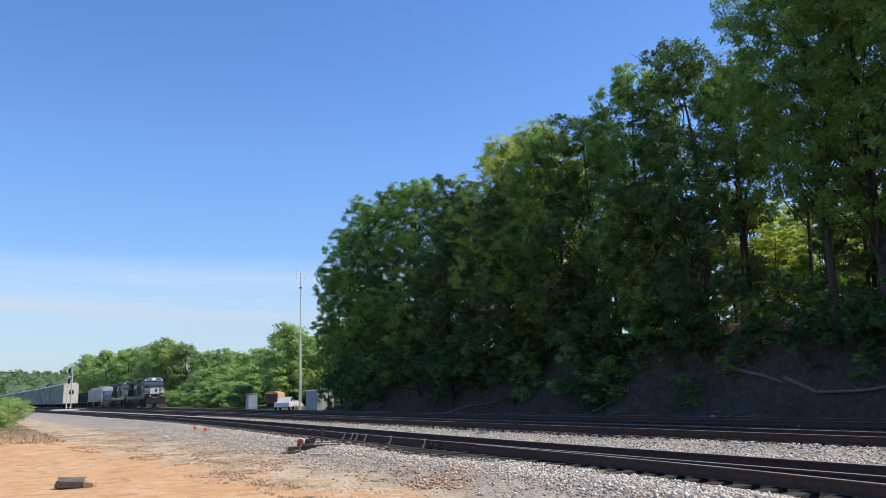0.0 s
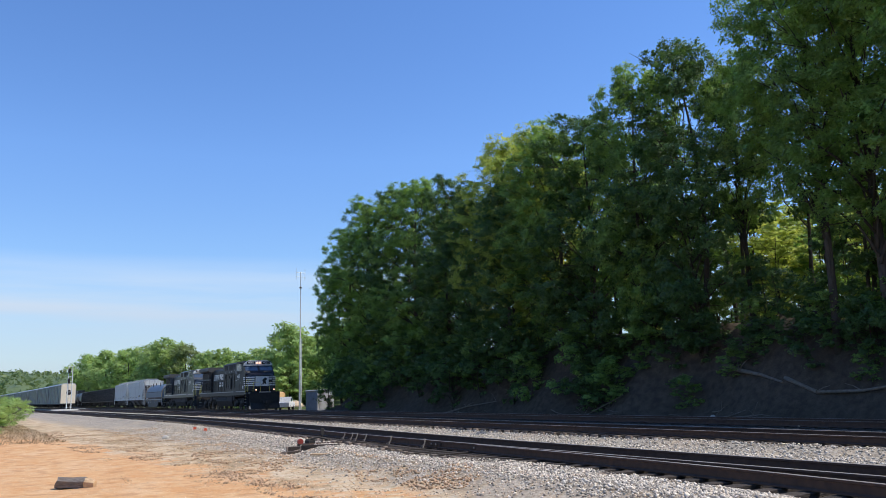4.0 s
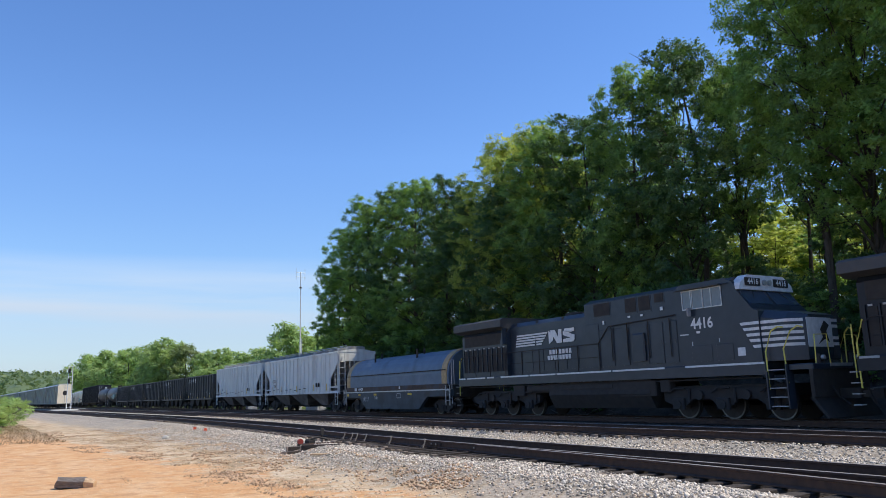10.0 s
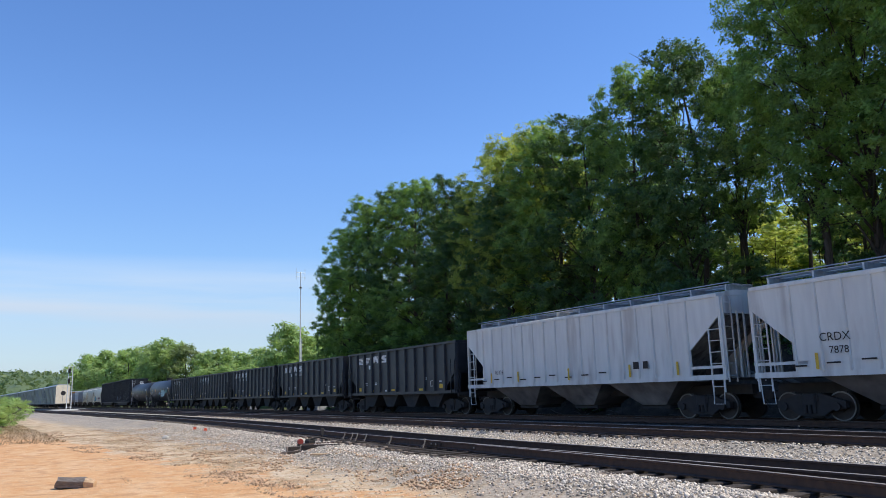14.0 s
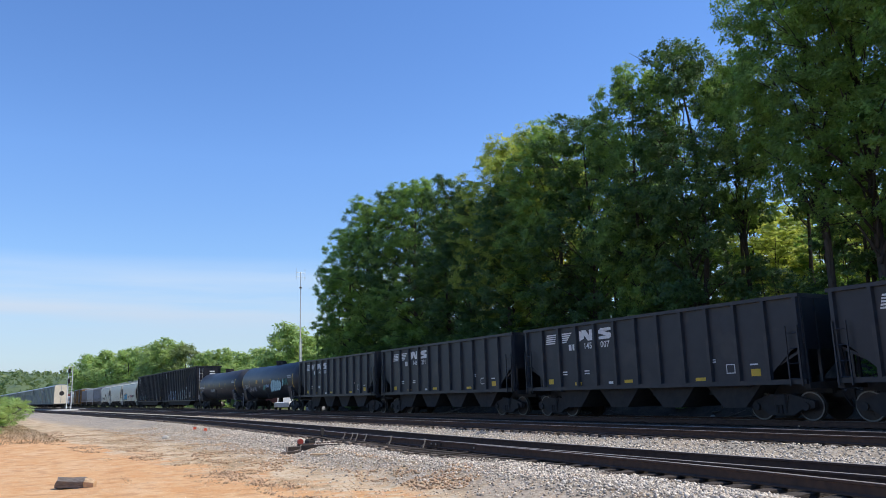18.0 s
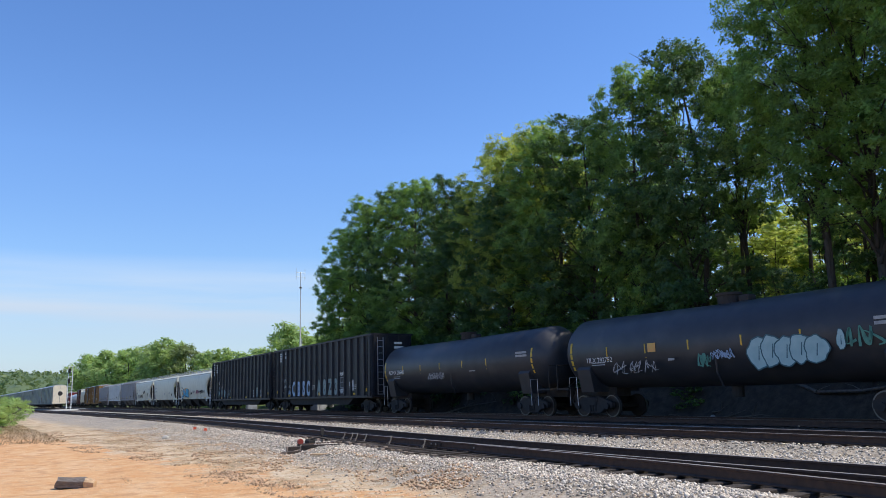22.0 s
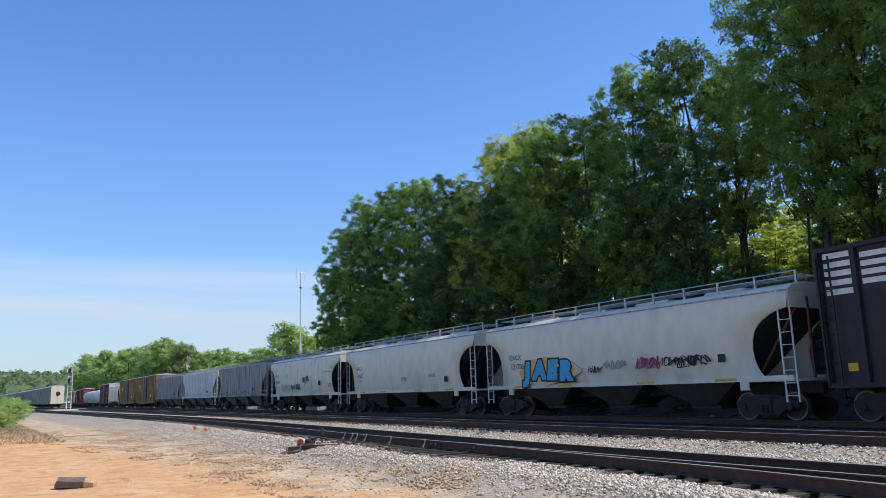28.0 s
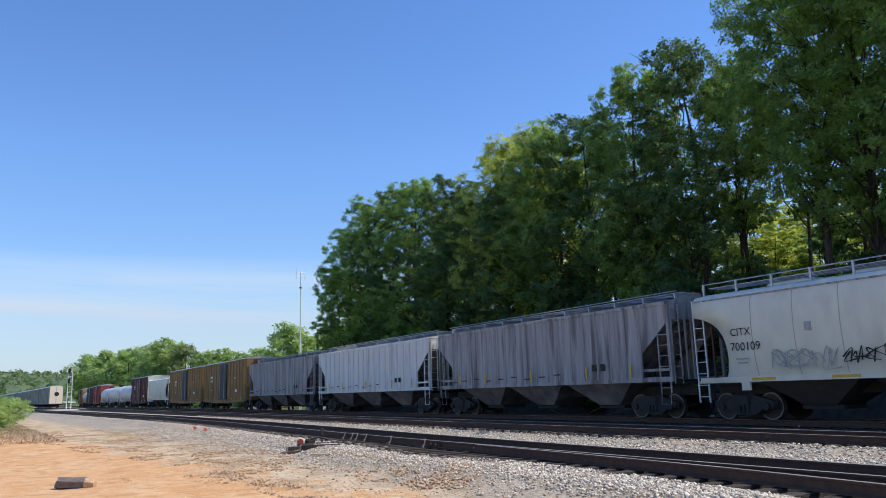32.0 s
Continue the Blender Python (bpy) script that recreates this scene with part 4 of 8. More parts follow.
# -- locomotives --
def locomotive(number, lit, label):
    car = thing("locomotive", label, "locomotive", "locomotives at the head of the train")
    paint = "dullblack" if lit else "black"
    stripe = "white" if number == "4416" else "stain"
    part("underframe", Shape().bevel_box(-10.9, 8.3, -1.5, 1.5, 1.5, 1.93, 0.04), paint, car)
    for x0, x1 in ((-10.8, -10.2), (-10.0, -8.3), (-8.1, -7.5), (-6.9, -4.6), (-4.5, -2.6), (-2.5, 1.0), (1.1, 3.9), (4.9, 8.25)):
        part("sill_stripe", Shape().box(x0, x1, -1.512, -1.498, 1.85, 1.92), stripe, car, "scuffed white sill stripe")
    part("fuel_tank", Shape().prism([(-1.35, 1.5), (-1.45, 0.95), (-1.15, 0.38), (1.15, 0.38), (1.45, 0.95), (1.35, 1.5)], -3.2, 3.0, "x"), "under", car, "grimy black fuel tank")
    for x0, x1, z, r in ((-4.9, -2.9, 1.25, 0.21), (-2.4, 0.9, 1.22, 0.23)):
        part("air_reservoir", Shape().tube([(x0, -1.2, z), (x0 + 0.08, -1.2, z), (x1 - 0.08, -1.2, z), (x1, -1.2, z)], r, 14), "darkbrown", car, "dusty grey cylinder")
    for x0, x1, z0, z1 in ((-6.0, -5.1, 0.95, 1.45), (1.3, 3.3, 0.85, 1.46), (3.5, 4.0, 1.0, 1.45)):
        part("equipment_box", Shape().bevel_box(x0, x1, -1.42, -1.05, z0, z1, 0.04), "darkbrown", car, "dusty equipment box")
    part("brake_pipe", Shape().tube([(-10.0, -1.3, 1.42), (-3.0, -1.34, 1.42), (3.0, -1.34, 1.40), (8.0, -1.3, 1.42)], 0.035, 6), "truck", car)
    for sx in (6.3, -6.9):
        sh = Shape()
        for side in (-1, 1):
            y0, y1 = side * 1.16 - 0.1, side * 1.16 + 0.1
            sh.prism([(-2.75, 0.98), (-2.75, 0.66), (-2.3, 0.5), (-1.7, 0.5), (-1.35, 0.72), (-0.55, 0.72), (-0.35, 0.5), (0.35, 0.5), (0.55, 0.72), (1.35, 0.72), (1.7, 0.5), (2.3, 0.5), (2.75, 0.66), (2.75, 0.98), (1.9, 1.08), (-1.9, 1.08)], y0, y1, "y")
            for x in (-2.0, 0.0, 2.0):
                sh.bevel_box(x - 0.27, x + 0.27, side * 1.31 - 0.07, side * 1.31 + 0.07, 0.36, 0.76, 0.03)
                sh.disc((x, side * 1.39, 0.53), 0.16, 0.06, 12)
                sh.tube([(x + 0.5, side * 1.3, 0.62), (x + 0.5, side * 1.3, 1.1)], 0.05, 6)
                sh.tube([(x - 0.45, side * 1.33, 0.95), (x - 0.15, side * 1.36, 1.12), (x + 0.35, side * 1.36, 1.1)], 0.035, 5)
            for x in (-1.0, 1.0):
                sh.disc((x, side * 1.28, 0.86), 0.17, 0.2, 12)
        sh.box(-2.5, 2.5, -1.0, 1.0, 0.8, 1.2)
        t = part("truck", sh, "truck", car, "dusty three-axle truck", at=(sx, 0, 0))
        for dx in (-2.0, 0.0, 2.0):
            add_wheelset(t, dx, 0.53, WHEEL_LOCO, WHEELS_LOCO)
    # engine hood with rows of doors
    hood = part("engine_hood", Shape().prism([(-1.0, 1.93), (-1.0, 4.32), (-0.82, 4.52), (0.82, 4.52), (1.0, 4.32), (1.0, 1.93)], -6.6, -0.5, "x"), paint, car)
    for k in range(7):
        d = part("hood_door", Shape().bevel_box(-6.45 + 0.84 * k, -5.68 + 0.84 * k, -1.024, -1.002, 2.1, 3.15, 0.006), paint, hood)
        part("latch", Shape().box(-5.78 + 0.84 * k, -5.73 + 0.84 * k, -1.04, -1.024, 2.5, 2.62), "coalgrey", d)
    for x in (-6.2, -4.5, -2.6, -0.9):
        part("lifting_lug", Shape().box(x - 0.05, x + 0.05, -0.96, -0.86, 4.36, 4.5), "coalgrey", hood)
    part("exhaust_stack", Shape().bevel_box(-3.1, -2.2, -0.35, 0.35, 4.5, 4.72, 0.06), "under", car)
    # equipment cab between hood and driver's cab
    aux = part("inverter_cab", Shape().prism([(-1.42, 1.93), (-1.42, 4.78), (-1.1, 4.95), (1.1, 4.95), (1.42, 4.78), (1.42, 1.93)], -0.5, 4.7, "x"), paint, car)
    for x0, x1, z0, z1 in ((0.12, 1.1, 4.2, 4.72), (2.0, 2.6, 4.18, 4.74), (2.75, 3.35, 4.18, 4.74), (3.6, 4.05, 4.42, 4.74)):
        part("intake_frame", Shape().box(x0 - 0.05, x1 + 0.05, -1.432, -1.416, z0 - 0.05, z1 + 0.05), paint, aux)
        part("intake_grille", Shape().box(x0, x1, -1.446, -1.428, z0, z1), "under", aux, "black recessed air intake")
    for x0, x1, z1 in ((-0.4, 0.35, 3.9), (0.45, 1.2, 3.6), (1.3, 2.05, 3.6), (2.2, 3.1, 3.65), (3.2, 3.9, 3.65), (4.0, 4.6, 3.65)):
        d = part("access_door", Shape().bevel_box(x0, x1, -1.45, -1.42, 2.08, z1, 0.012), paint, aux)
        part("latch", Shape().box(x1 - 0.12, x1 - 0.07, -1.47, -1.45, 2.8, 2.95), "coalgrey", d)
    part("side_duct", Shape().bevel_box(2.35, 3.0, -1.56, -1.45, 2.2, 3.3, 0.06), paint, aux)
    # radiator section with its overhanging wing
    rad = part("radiator_hood", Shape().prism([(-1.25, 1.93), (-1.25, 4.1), (-1.05, 4.35), (1.05, 4.35), (1.25, 4.1), (1.25, 1.93)], -10.75, -6.6, "x"), paint, car)
    part("radiator_wing", Shape().prism([(-1.6, 4.40), (-1.6, 4.74), (-1.4, 4.84), (1.4, 4.84), (1.6, 4.74), (1.6, 4.40), (1.2, 4.28), (-1.2, 4.28)], -11.1, -6.6, "x"), "coalgrey", car, "dusty overhanging radiator wing")
    part("radiator_screen", Shape().box(-10.5, -6.9, -1.275, -1.25, 3.55, 4.12), "under", rad, "dark radiator screen")
    part("screen_brace", Shape().prism([(-6.85, 3.5), (-6.62, 3.5), (-6.62, 4.3)], -1.5, -1.26, "y"), paint, rad)
    for k in range(9):
        part("louvre_frame", Shape().box(-10.6 + 0.445 * k, -10.55 + 0.445 * k, -1.31, -1.252, 2.2, 3.42), paint, rad)
        part("louvre", Shape().box(-10.5 + 0.445 * k, -10.2 + 0.445 * k, -1.275, -1.252, 2.2, 3.35), "under", rad, "black louvred panel")
        part("hinge_plate", Shape().box(-10.47 + 0.445 * k, -10.33 + 0.445 * k, -1.29, -1.275, 3.37, 3.43), "stain", rad)
    # driver's cab
    cab = part("cab", Shape().prism([(4.7, 1.93), (4.7, 4.72), (4.95, 4.90), (6.95, 4.90), (7.28, 4.72), (7.42, 4.42), (7.98, 3.72), (8.2, 3.62), (8.2, 1.93)], -1.5, 1.5, "y"), paint, car)
    part("cab_roof", Shape().prism([(-1.56, 4.70), (-1.2, 4.93), (1.2, 4.93), (1.56, 4.70)], 4.6, 7.15, "x"), "coalgrey", cab, "dusty curved cab roof")
    for x0, x1 in ((5.05, 5.42), (5.52, 5.95), (6.0, 6.33), (6.38, 6.78)):
        part("side_window", Shape().box(x0, x1, -1.512, -1.502, 3.98, 4.62), "glass", cab, "dark cab side window")
        fr = Shape()
        for a, b, c, d in ((x0 - 0.035, x1 + 0.035, 4.62, 4.655), (x0 - 0.035, x1 + 0.035, 3.945, 3.98), (x0 - 0.035, x0, 3.98, 4.62), (x1, x1 + 0.035, 3.98, 4.62)):
            fr.box(a, b, -1.53, -1.503, c, d)
        part("window_frame", fr, "galv", cab, "bright metal window frame")
    part("sun_visor", Shape().box(5.0, 6.85, -1.74, -1.5, 4.68, 4.71), paint, cab)
    part("mirror", Shape().bevel_box(5.36, 5.44, -1.72, -1.54, 3.7, 4.0, 0.02), "dirtygrey", cab, "grey side mirror")
    for s in (-1, 1):
        lo, hi = (0.10, 1.38) if s > 0 else (-1.38, -0.10)
        part("windshield", Shape().add([(7.832, lo, 3.93), (7.832, hi, 3.93), (7.46, hi, 4.41), (7.46, lo, 4.41), (7.80, lo, 3.91), (7.80, hi, 3.91), (7.43, hi, 4.38), (7.43, lo, 4.38)], [(0, 1, 2, 3), (4, 7, 6, 5), (0, 4, 5, 1), (1, 5, 6, 2), (2, 6, 7, 3), (3, 7, 4, 0)]), "glass", cab, "windshield pane tinted with the blue of reflected sky")
        part("wiper", Shape().tube([(7.5, s * 0.7, 4.42), (7.72, s * 0.95, 4.12)], 0.014, 4), "under", cab)
    board = part("headlight_board", Shape().prism([(-1.5, 4.44), (-1.42, 4.66), (-0.98, 4.97), (0.98, 4.97), (1.42, 4.66), (1.5, 4.44)], 7.16, 7.56, "x"), "white", cab, "white brow over the windshield")
    for s in (-1, 1):
        part("number_board", Shape().box(7.563, 7.60, s * 0.78 - 0.40, s * 0.78 + 0.40, 4.58, 4.86), "under", board)
        n = letters(number, 0.29, "white", board, 7.606, s * 0.78, 4.72, 0.006)
        n.rotation_euler = (radians(90), 0, radians(90))
    for dy in (-0.14, 0.14):
        part("headlight", Shape().disc((7.58, dy, 4.72), 0.10, 0.08, 14, "x"), "lamp" if lit else "galv", board, "lit round headlight" if lit else "round headlight")
    # broad nose
    nose = part("nose", Shape().loft([[(8.18, -1.42, 1.93), (8.18, 1.42, 1.93), (8.18, 1.42, 3.40), (8.18, 1.12, 3.66), (8.18, -1.12, 3.66), (8.18, -1.42, 3.40)], [(9.0, -1.34, 1.93), (9.0, 1.34, 1.93), (9.0, 1.34, 3.24), (9.0, 1.0, 3.52), (9.0, -1.0, 3.52), (9.0, -1.34, 3.24)],
                                      [(9.45, -0.86, 1.93), (9.45, 0.86, 1.93), (9.45, 0.86, 3.15), (9.45, 0.66, 3.40), (9.45, -0.66, 3.40), (9.45, -0.86, 3.15)]]), paint, car)
    for k in range(5):
        z0, z1 = 2.39 + 0.196 * k, 2.39 + 0.196 * k + 0.10
        x0 = 7.92 - 0.108 * k
        part("nose_stripe", Shape().prism([(x0, z0), (8.19, z0), (8.19, z1), (x0 - 0.05, z1)], -1.512, -1.498, "y"), "white", nose, "white cab-side stripe")
        for s in (-1, 1):
            part("nose_stripe", Shape().loft([[(x, s * (y + 0.012), z0), (x, s * (y + 0.012), z1), (x, s * (y - 0.02), z1), (x, s * (y - 0.02), z0)] for x, y in ((8.2, 1.42), (9.0, 1.345), (9.40, 0.92))]), "white", nose, "white wrap-round nose stripe")
        if k != 2:
            part("nose_stripe", Shape().box(9.452, 9.464, 0.52, 0.84, z0, z1), "white", nose, "white wrap-round nose stripe")
    part("nose_panel", Shape().bevel_box(9.455, 9.475, -0.84, 0.5, 2.34, 3.3, 0.005), "white", nose, "white square nose panel with a dark emblem")
    part("nose_emblem", Shape().prism([(-0.32, 2.42), (-0.05, 2.66), (-0.16, 2.9), (0.1, 3.2), (0.34, 3.05), (0.16, 2.85), (0.28, 2.5), (0.05, 2.6)], 9.477, 9.485, "x"), "under", nose)
    part("nose_door", Shape().bevel_box(9.45, 9.47, 0.5, 0.86, 2.0, 2.36, 0.01), "coalgrey", nose)
    # front platform, step wells, pilot and plow
    part("front_platform", Shape().bevel_box(9.1, 9.95, -1.5, 1.5, 1.62, 1.80, 0.03), paint, car)
    part("platform_edge", Shape().box(9.952, 9.98, -0.6, 0.6, 1.70, 1.80), "stain", car)
    part("pilot_plate", Shape().box(9.8, 9.92, -1.5, 1.5, 0.75, 1.62), "under", car)
    part("snow_plow", Shape().prism([(9.85, 0.75), (10.3, 0.12), (10.22, 0.10), (9.7, 0.75)], -1.45, 1.45, "y"), "under", car, "steel plow under the front coupler")
    for s in (-1, 1):
        for k in range(5):
            part("step", Shape().box(8.42, 9.02, s * 1.44 - 0.16, s * 1.44 + 0.16, 0.46 + 0.29 * k, 0.49 + 0.29 * k), "stain", car, "pale step edge")
        part("step_side", Shape().box(8.33, 8.38, s * 1.44 - 0.18, s * 1.44 + 0.18, 0.4, 1.6), paint, car)
        part("step_side", Shape().box(9.06, 9.10, s * 1.44 - 0.18, s * 1.44 + 0.18, 0.4, 1.8), paint, car)
        handrail(car, [(8.36, s * 1.53, 1.0), (8.36, s * 1.53, 2.25), (8.62, s * 1.52, 2.9), (8.85, s * 1.48, 3.02), (9.0, s * 1.42, 3.0)], "gold", 0.026, label="pale yellow entrance handrail")
        handrail(car, [(9.08, s * 1.53, 1.2), (9.02, s * 1.53, 2.3), (9.3, s * 1.5, 2.85), (9.5, s * 1.4, 3.0), (9.62, s * 1.3, 2.95)], "gold", 0.026, label="pale yellow entrance handrail")
        part("ditch_light", Shape().disc((9.94, s * 0.9, 1.98), 0.075, 0.12, 14, "x"), "lamp" if lit else "galv", car, "lit ditch light" if lit else "ditch light")
        part("ditch_light_box", Shape().bevel_box(9.74, 9.90, s * 0.9 - 0.11, s * 0.9 + 0.11, 1.8, 2.1, 0.03), "under", car)
    handrail(car, [(9.88, -1.2, 1.8), (9.88, -1.15, 2.7), (9.88, -0.5, 2.72), (9.88, -0.45, 1.8)], "gold", 0.022)
    handrail(car, [(9.88, 1.2, 1.8), (9.88, 1.15, 2.7), (9.88, 0.5, 2.72), (9.88, 0.45, 1.8)], "gold", 0.022)
    part("air_hose", Shape().tube([(9.9, -0.55, 1.1), (10.15, -0.6, 0.75), (10.45, -0.5, 0.5)], 0.035, 6), "rubber", car)
    # side walkway rail
    for k in range(8):
        x = -9.2 + 1.36 * k
        part("stanchion", Shape().tube([(x, -1.47, 1.93), (x, -1.47, 3.04)], 0.024, 6), "under", car)
    for x in (1.15, 2.05, 3.2, 4.3):
        part("stanchion", Shape().tube([(x, -1.49, 2.3), (x, -1.49, 3.75)], 0.022, 6), "under", car)
    handrail(car, [(-10.6, -1.47, 2.9), (-10.3, -1.47, 3.04), (0.3, -1.47, 3.06), (1.0, -1.49, 3.72), (4.65, -1.52, 3.84)], "under", 0.024)
    handrail(car, [(-10.3, -1.47, 2.5), (0.2, -1.47, 2.5)], "under", 0.014)
    for s in (-1, 1):
        handrail(car, [(-10.85, s * 1.45, 1.0), (-10.85, s * 1.45, 2.3), (-10.6, s * 1.45, 3.0)], "gold", 0.026, label="pale yellow entrance handrail")
        handrail(car, [(-11.05, s * 1.3, 1.3), (-11.05, s * 1.3, 2.9)], "gold", 0.022)
        for k in range(4):
            part("step", Shape().box(-11.15, -10.92, s * 1.36 - 0.14, s * 1.36 + 0.14, 0.5 + 0.32 * k, 0.53 + 0.32 * k), "stain", car)
    emblem(car, -1.03, 3.62, 0.62, ((-5.3, 1.7), (-4.0, 0.95), (-3.05, 0.95), (-2.08, 0.80)))
    plates(car, "white", -1.03, [(-3.45 + 0.235 * k, 2.92, 0.17, 0.20) for k in range(7)] + [(-3.6 + 0.215 * k, 2.66, 0.16, 0.20) for k in range(8)], "name_bar", "white lettering drawn as plain bars")
    letters(number, 0.54, "white", cab, 5.83, -1.506, 3.40, 0.014, 0.92)
    plates(car, "white", -1.506, [(5.0, 3.05, 0.4, 0.04), (5.65, 3.1, 0.16, 0.08), (7.42, 2.3, 0.3, 0.28), (5.35, 2.7, 0.03, 0.14), (6.55, 2.75, 0.03, 0.14)])
    for x0, x1 in ((5.3, 6.2), (6.4, 7.1)):
        part("side_panel", Shape().bevel_box(x0, x1, -1.52, -1.50, 2.05, 2.62, 0.01), paint, cab)
    plates(car, "white", -1.465, [(0.7, 3.9, 0.1, 0.16), (2.9, 4.0, 0.14, 0.07), (2.2, 4.0, 0.14, 0.07), (3.95, 4.15, 0.14, 0.14)])
    part("drawbar_pocket", Shape().bevel_box(9.9, 10.6, -0.2, 0.2, 0.68, 1.0, 0.03), "under", car)
    add_couplers(car, 11.1)
    return car


# -- covered hoppers with ribbed flat sides --
def ribbed_hopper(half, mat, marks, label, ribs=17):
    car = thing("covered_hopper", label, "hopper car", "covered hoppers in the train")
    e = half - 0.55
    zb, zt = 1.5, 4.36
    side = [(-e + 1.5, zb), (-e + 1.5, 2.45), (-e + 0.12, 3.6), (-e + 0.12, zt), (e - 0.12, zt), (e - 0.12, 3.6), (e - 1.5, 2.45), (e - 1.5, zb)]
    for s in (-1, 1):
        part("side_sheet", Shape().prism(side, s * 1.50 - 0.03, s * 1.50 + 0.03, "y"), mat, car)
    rib = Shape().prism([(-0.055, -1.53), (-0.02, -1.59), (0.02, -1.59), (0.055, -1.53)], 1.52, 4.33, "z").mesh("rib", [M[mat]])
    n = ribs
    for k in range(n):
        x = (-e + 1.56) + (2 * e - 3.12) * k / (n - 1)
        part("rib", rib, mat, car, at=(x, 0, 0))
    part("roof", Shape().prism([(-1.55, 4.36), (-1.5, 4.42), (-0.5, 4.58), (0.5, 4.58), (1.5, 4.42), (1.55, 4.36)], -e + 0.1, e - 0.1, "x"), mat, car)
    for s in (-1, 1):
        part("side_sill", Shape().box(-e, e, s * 1.5 - 0.05, s * 1.5 + 0.05, 1.38, 1.56), mat, car)
        part("top_chord", Shape().box(-e + 0.1, e - 0.1, s * 1.54 - 0.035, s * 1.54 + 0.035, 4.28, 4.40), mat, car)
    for s in (1, -1):
        # end slope sheet, end panel, posts and ladders
        part("slope_sheet", Shape().add([(s * (e - 0.14), -1.46, 3.9), (s * (e - 0.14), 1.46, 3.9), (s * (e - 3.2), 1.46, 1.5), (s * (e - 3.2), -1.46, 1.5), (s * (e - 0.22), -1.46, 3.9), (s * (e - 0.22), 1.46, 3.9), (s * (e - 3.3), 1.46, 1.5), (s * (e - 3.3), -1.46, 1.5)],
                                        [(0, 1, 2, 3), (4, 7, 6, 5), (0, 4, 5, 1), (2, 6, 7, 3), (0, 3, 7, 4), (1, 5, 6, 2)]), "dirtygrey", car, "dirty sloping end sheet")
        part("end_panel", Shape().box(*sorted((s * (e - 0.12), s * (e - 0.18))), -1.5, 1.5, 3.72, 4.38), mat, car)
        part("end_platform", Shape().box(*sorted((s * (e - 2.0), s * e)), -1.45, 1.45, 1.34, 1.44), "under", car)
        for y in (-1.47, 1.47):
            part("corner_post", Shape().box(*sorted((s * (e - 0.02), s * (e - 0.14))), y - 0.06, y + 0.06, 1.4, 4.3), mat, car)
        for y in (-0.55, -0.2, 0.55):
            part("end_post", Shape().box(*sorted((s * (e - 0.06), s * (e - 0.12))), y - 0.03, y + 0.03, 1.4, 3.8), mat, car)
        part("end_rail", Shape().box(*sorted((s * (e - 1.95), s * e)), -1.53, -1.47, 1.78, 1.88), mat, car)
        ladder(car, s * (e - 0.36), -1.52, 0.95, 3.35, mat, 0.5)
        ladder(car, s * (e + 0.01), -1.2, 1.3, 4.3, mat, 0.42, axis="y")
        part("stirrup_step", Shape().tube([(s * (e - 0.15), -1.5, 1.4), (s * (e - 0.2), -1.5, 0.55), (s * (e - 0.65), -1.5, 0.55), (s * (e - 0.6), -1.5, 1.4)], 0.022, 5), mat, car)
        part("brake_gear", Shape().bevel_box(*sorted((s * (e - 1.5), s * (e - 0.9))), -0.9, -0.3, 1.44, 1.95, 0.08), "truck", car)
    walk_sh = Shape()
    for y in (-0.45, -0.2, 0.2, 0.45):
        walk_sh.box(-e + 0.1, e - 0.1, y - 0.09, y + 0.09, 4.78, 4.81)
    part("running_board", walk_sh, "galv", car, "grey roof walkway")
    for k in range(11):
        x = (-e + 0.3) + (2 * e - 0.6) * k / 10
        part("board_support", Shape().box(x - 0.03, x + 0.03, -0.75, 0.75, 4.50, 4.78), "galv", car)
    part("grab_rail", Shape().tube([(-e + 0.1, -0.8, 4.84), (e - 0.1, -0.8, 4.84)], 0.02, 5), "galv", car)
    bays = 3
    L = (2 * e - 4.2) / bays
    for k in range(bays):
        xc = -e + 2.1 + L * (k + 0.5)
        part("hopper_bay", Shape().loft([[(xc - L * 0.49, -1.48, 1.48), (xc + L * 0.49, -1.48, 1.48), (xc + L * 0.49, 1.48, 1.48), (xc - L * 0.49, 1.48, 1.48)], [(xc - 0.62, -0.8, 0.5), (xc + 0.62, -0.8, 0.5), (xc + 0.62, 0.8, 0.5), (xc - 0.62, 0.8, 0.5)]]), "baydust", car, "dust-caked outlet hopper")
        part("outlet_gate", Shape().bevel_box(xc - 0.75, xc + 0.75, -0.7, 0.7, 0.36, 0.5, 0.03), "under", car)
    part("centre_sill", Shape().box(-half + 0.5, half - 0.5, -0.3, 0.3, 0.85, 1.2), "under", car)
    for s in (-1, 1):
        add_truck(car, s * (e - 1.55))
    add_couplers(car, half)
    for text, x, z, size in marks:
        letters(text, size, "under", car, x, -1.596, z)
    plates(car, "under", -1.595, [(e - 4.2, 2.05, 0.3, 0.28), (e - 3.7, 2.05, 0.25, 0.28)], "load_chart")
    plates(car, "yellow", -1.596, [(x, 1.85, 0.1, 0.5) for x in (-e + 2.3, -e * 0.45, 0.0, e * 0.45, e - 2.1)], "reflector", "faded yellow reflector strip")
    plates(car, "truck", -1.595, [(-e * 0.8 + 1.1 * k, 1.72 + 0.06 * (k % 3), 0.45, 0.05) for k in range(9)], "stencil_bar")
    return car


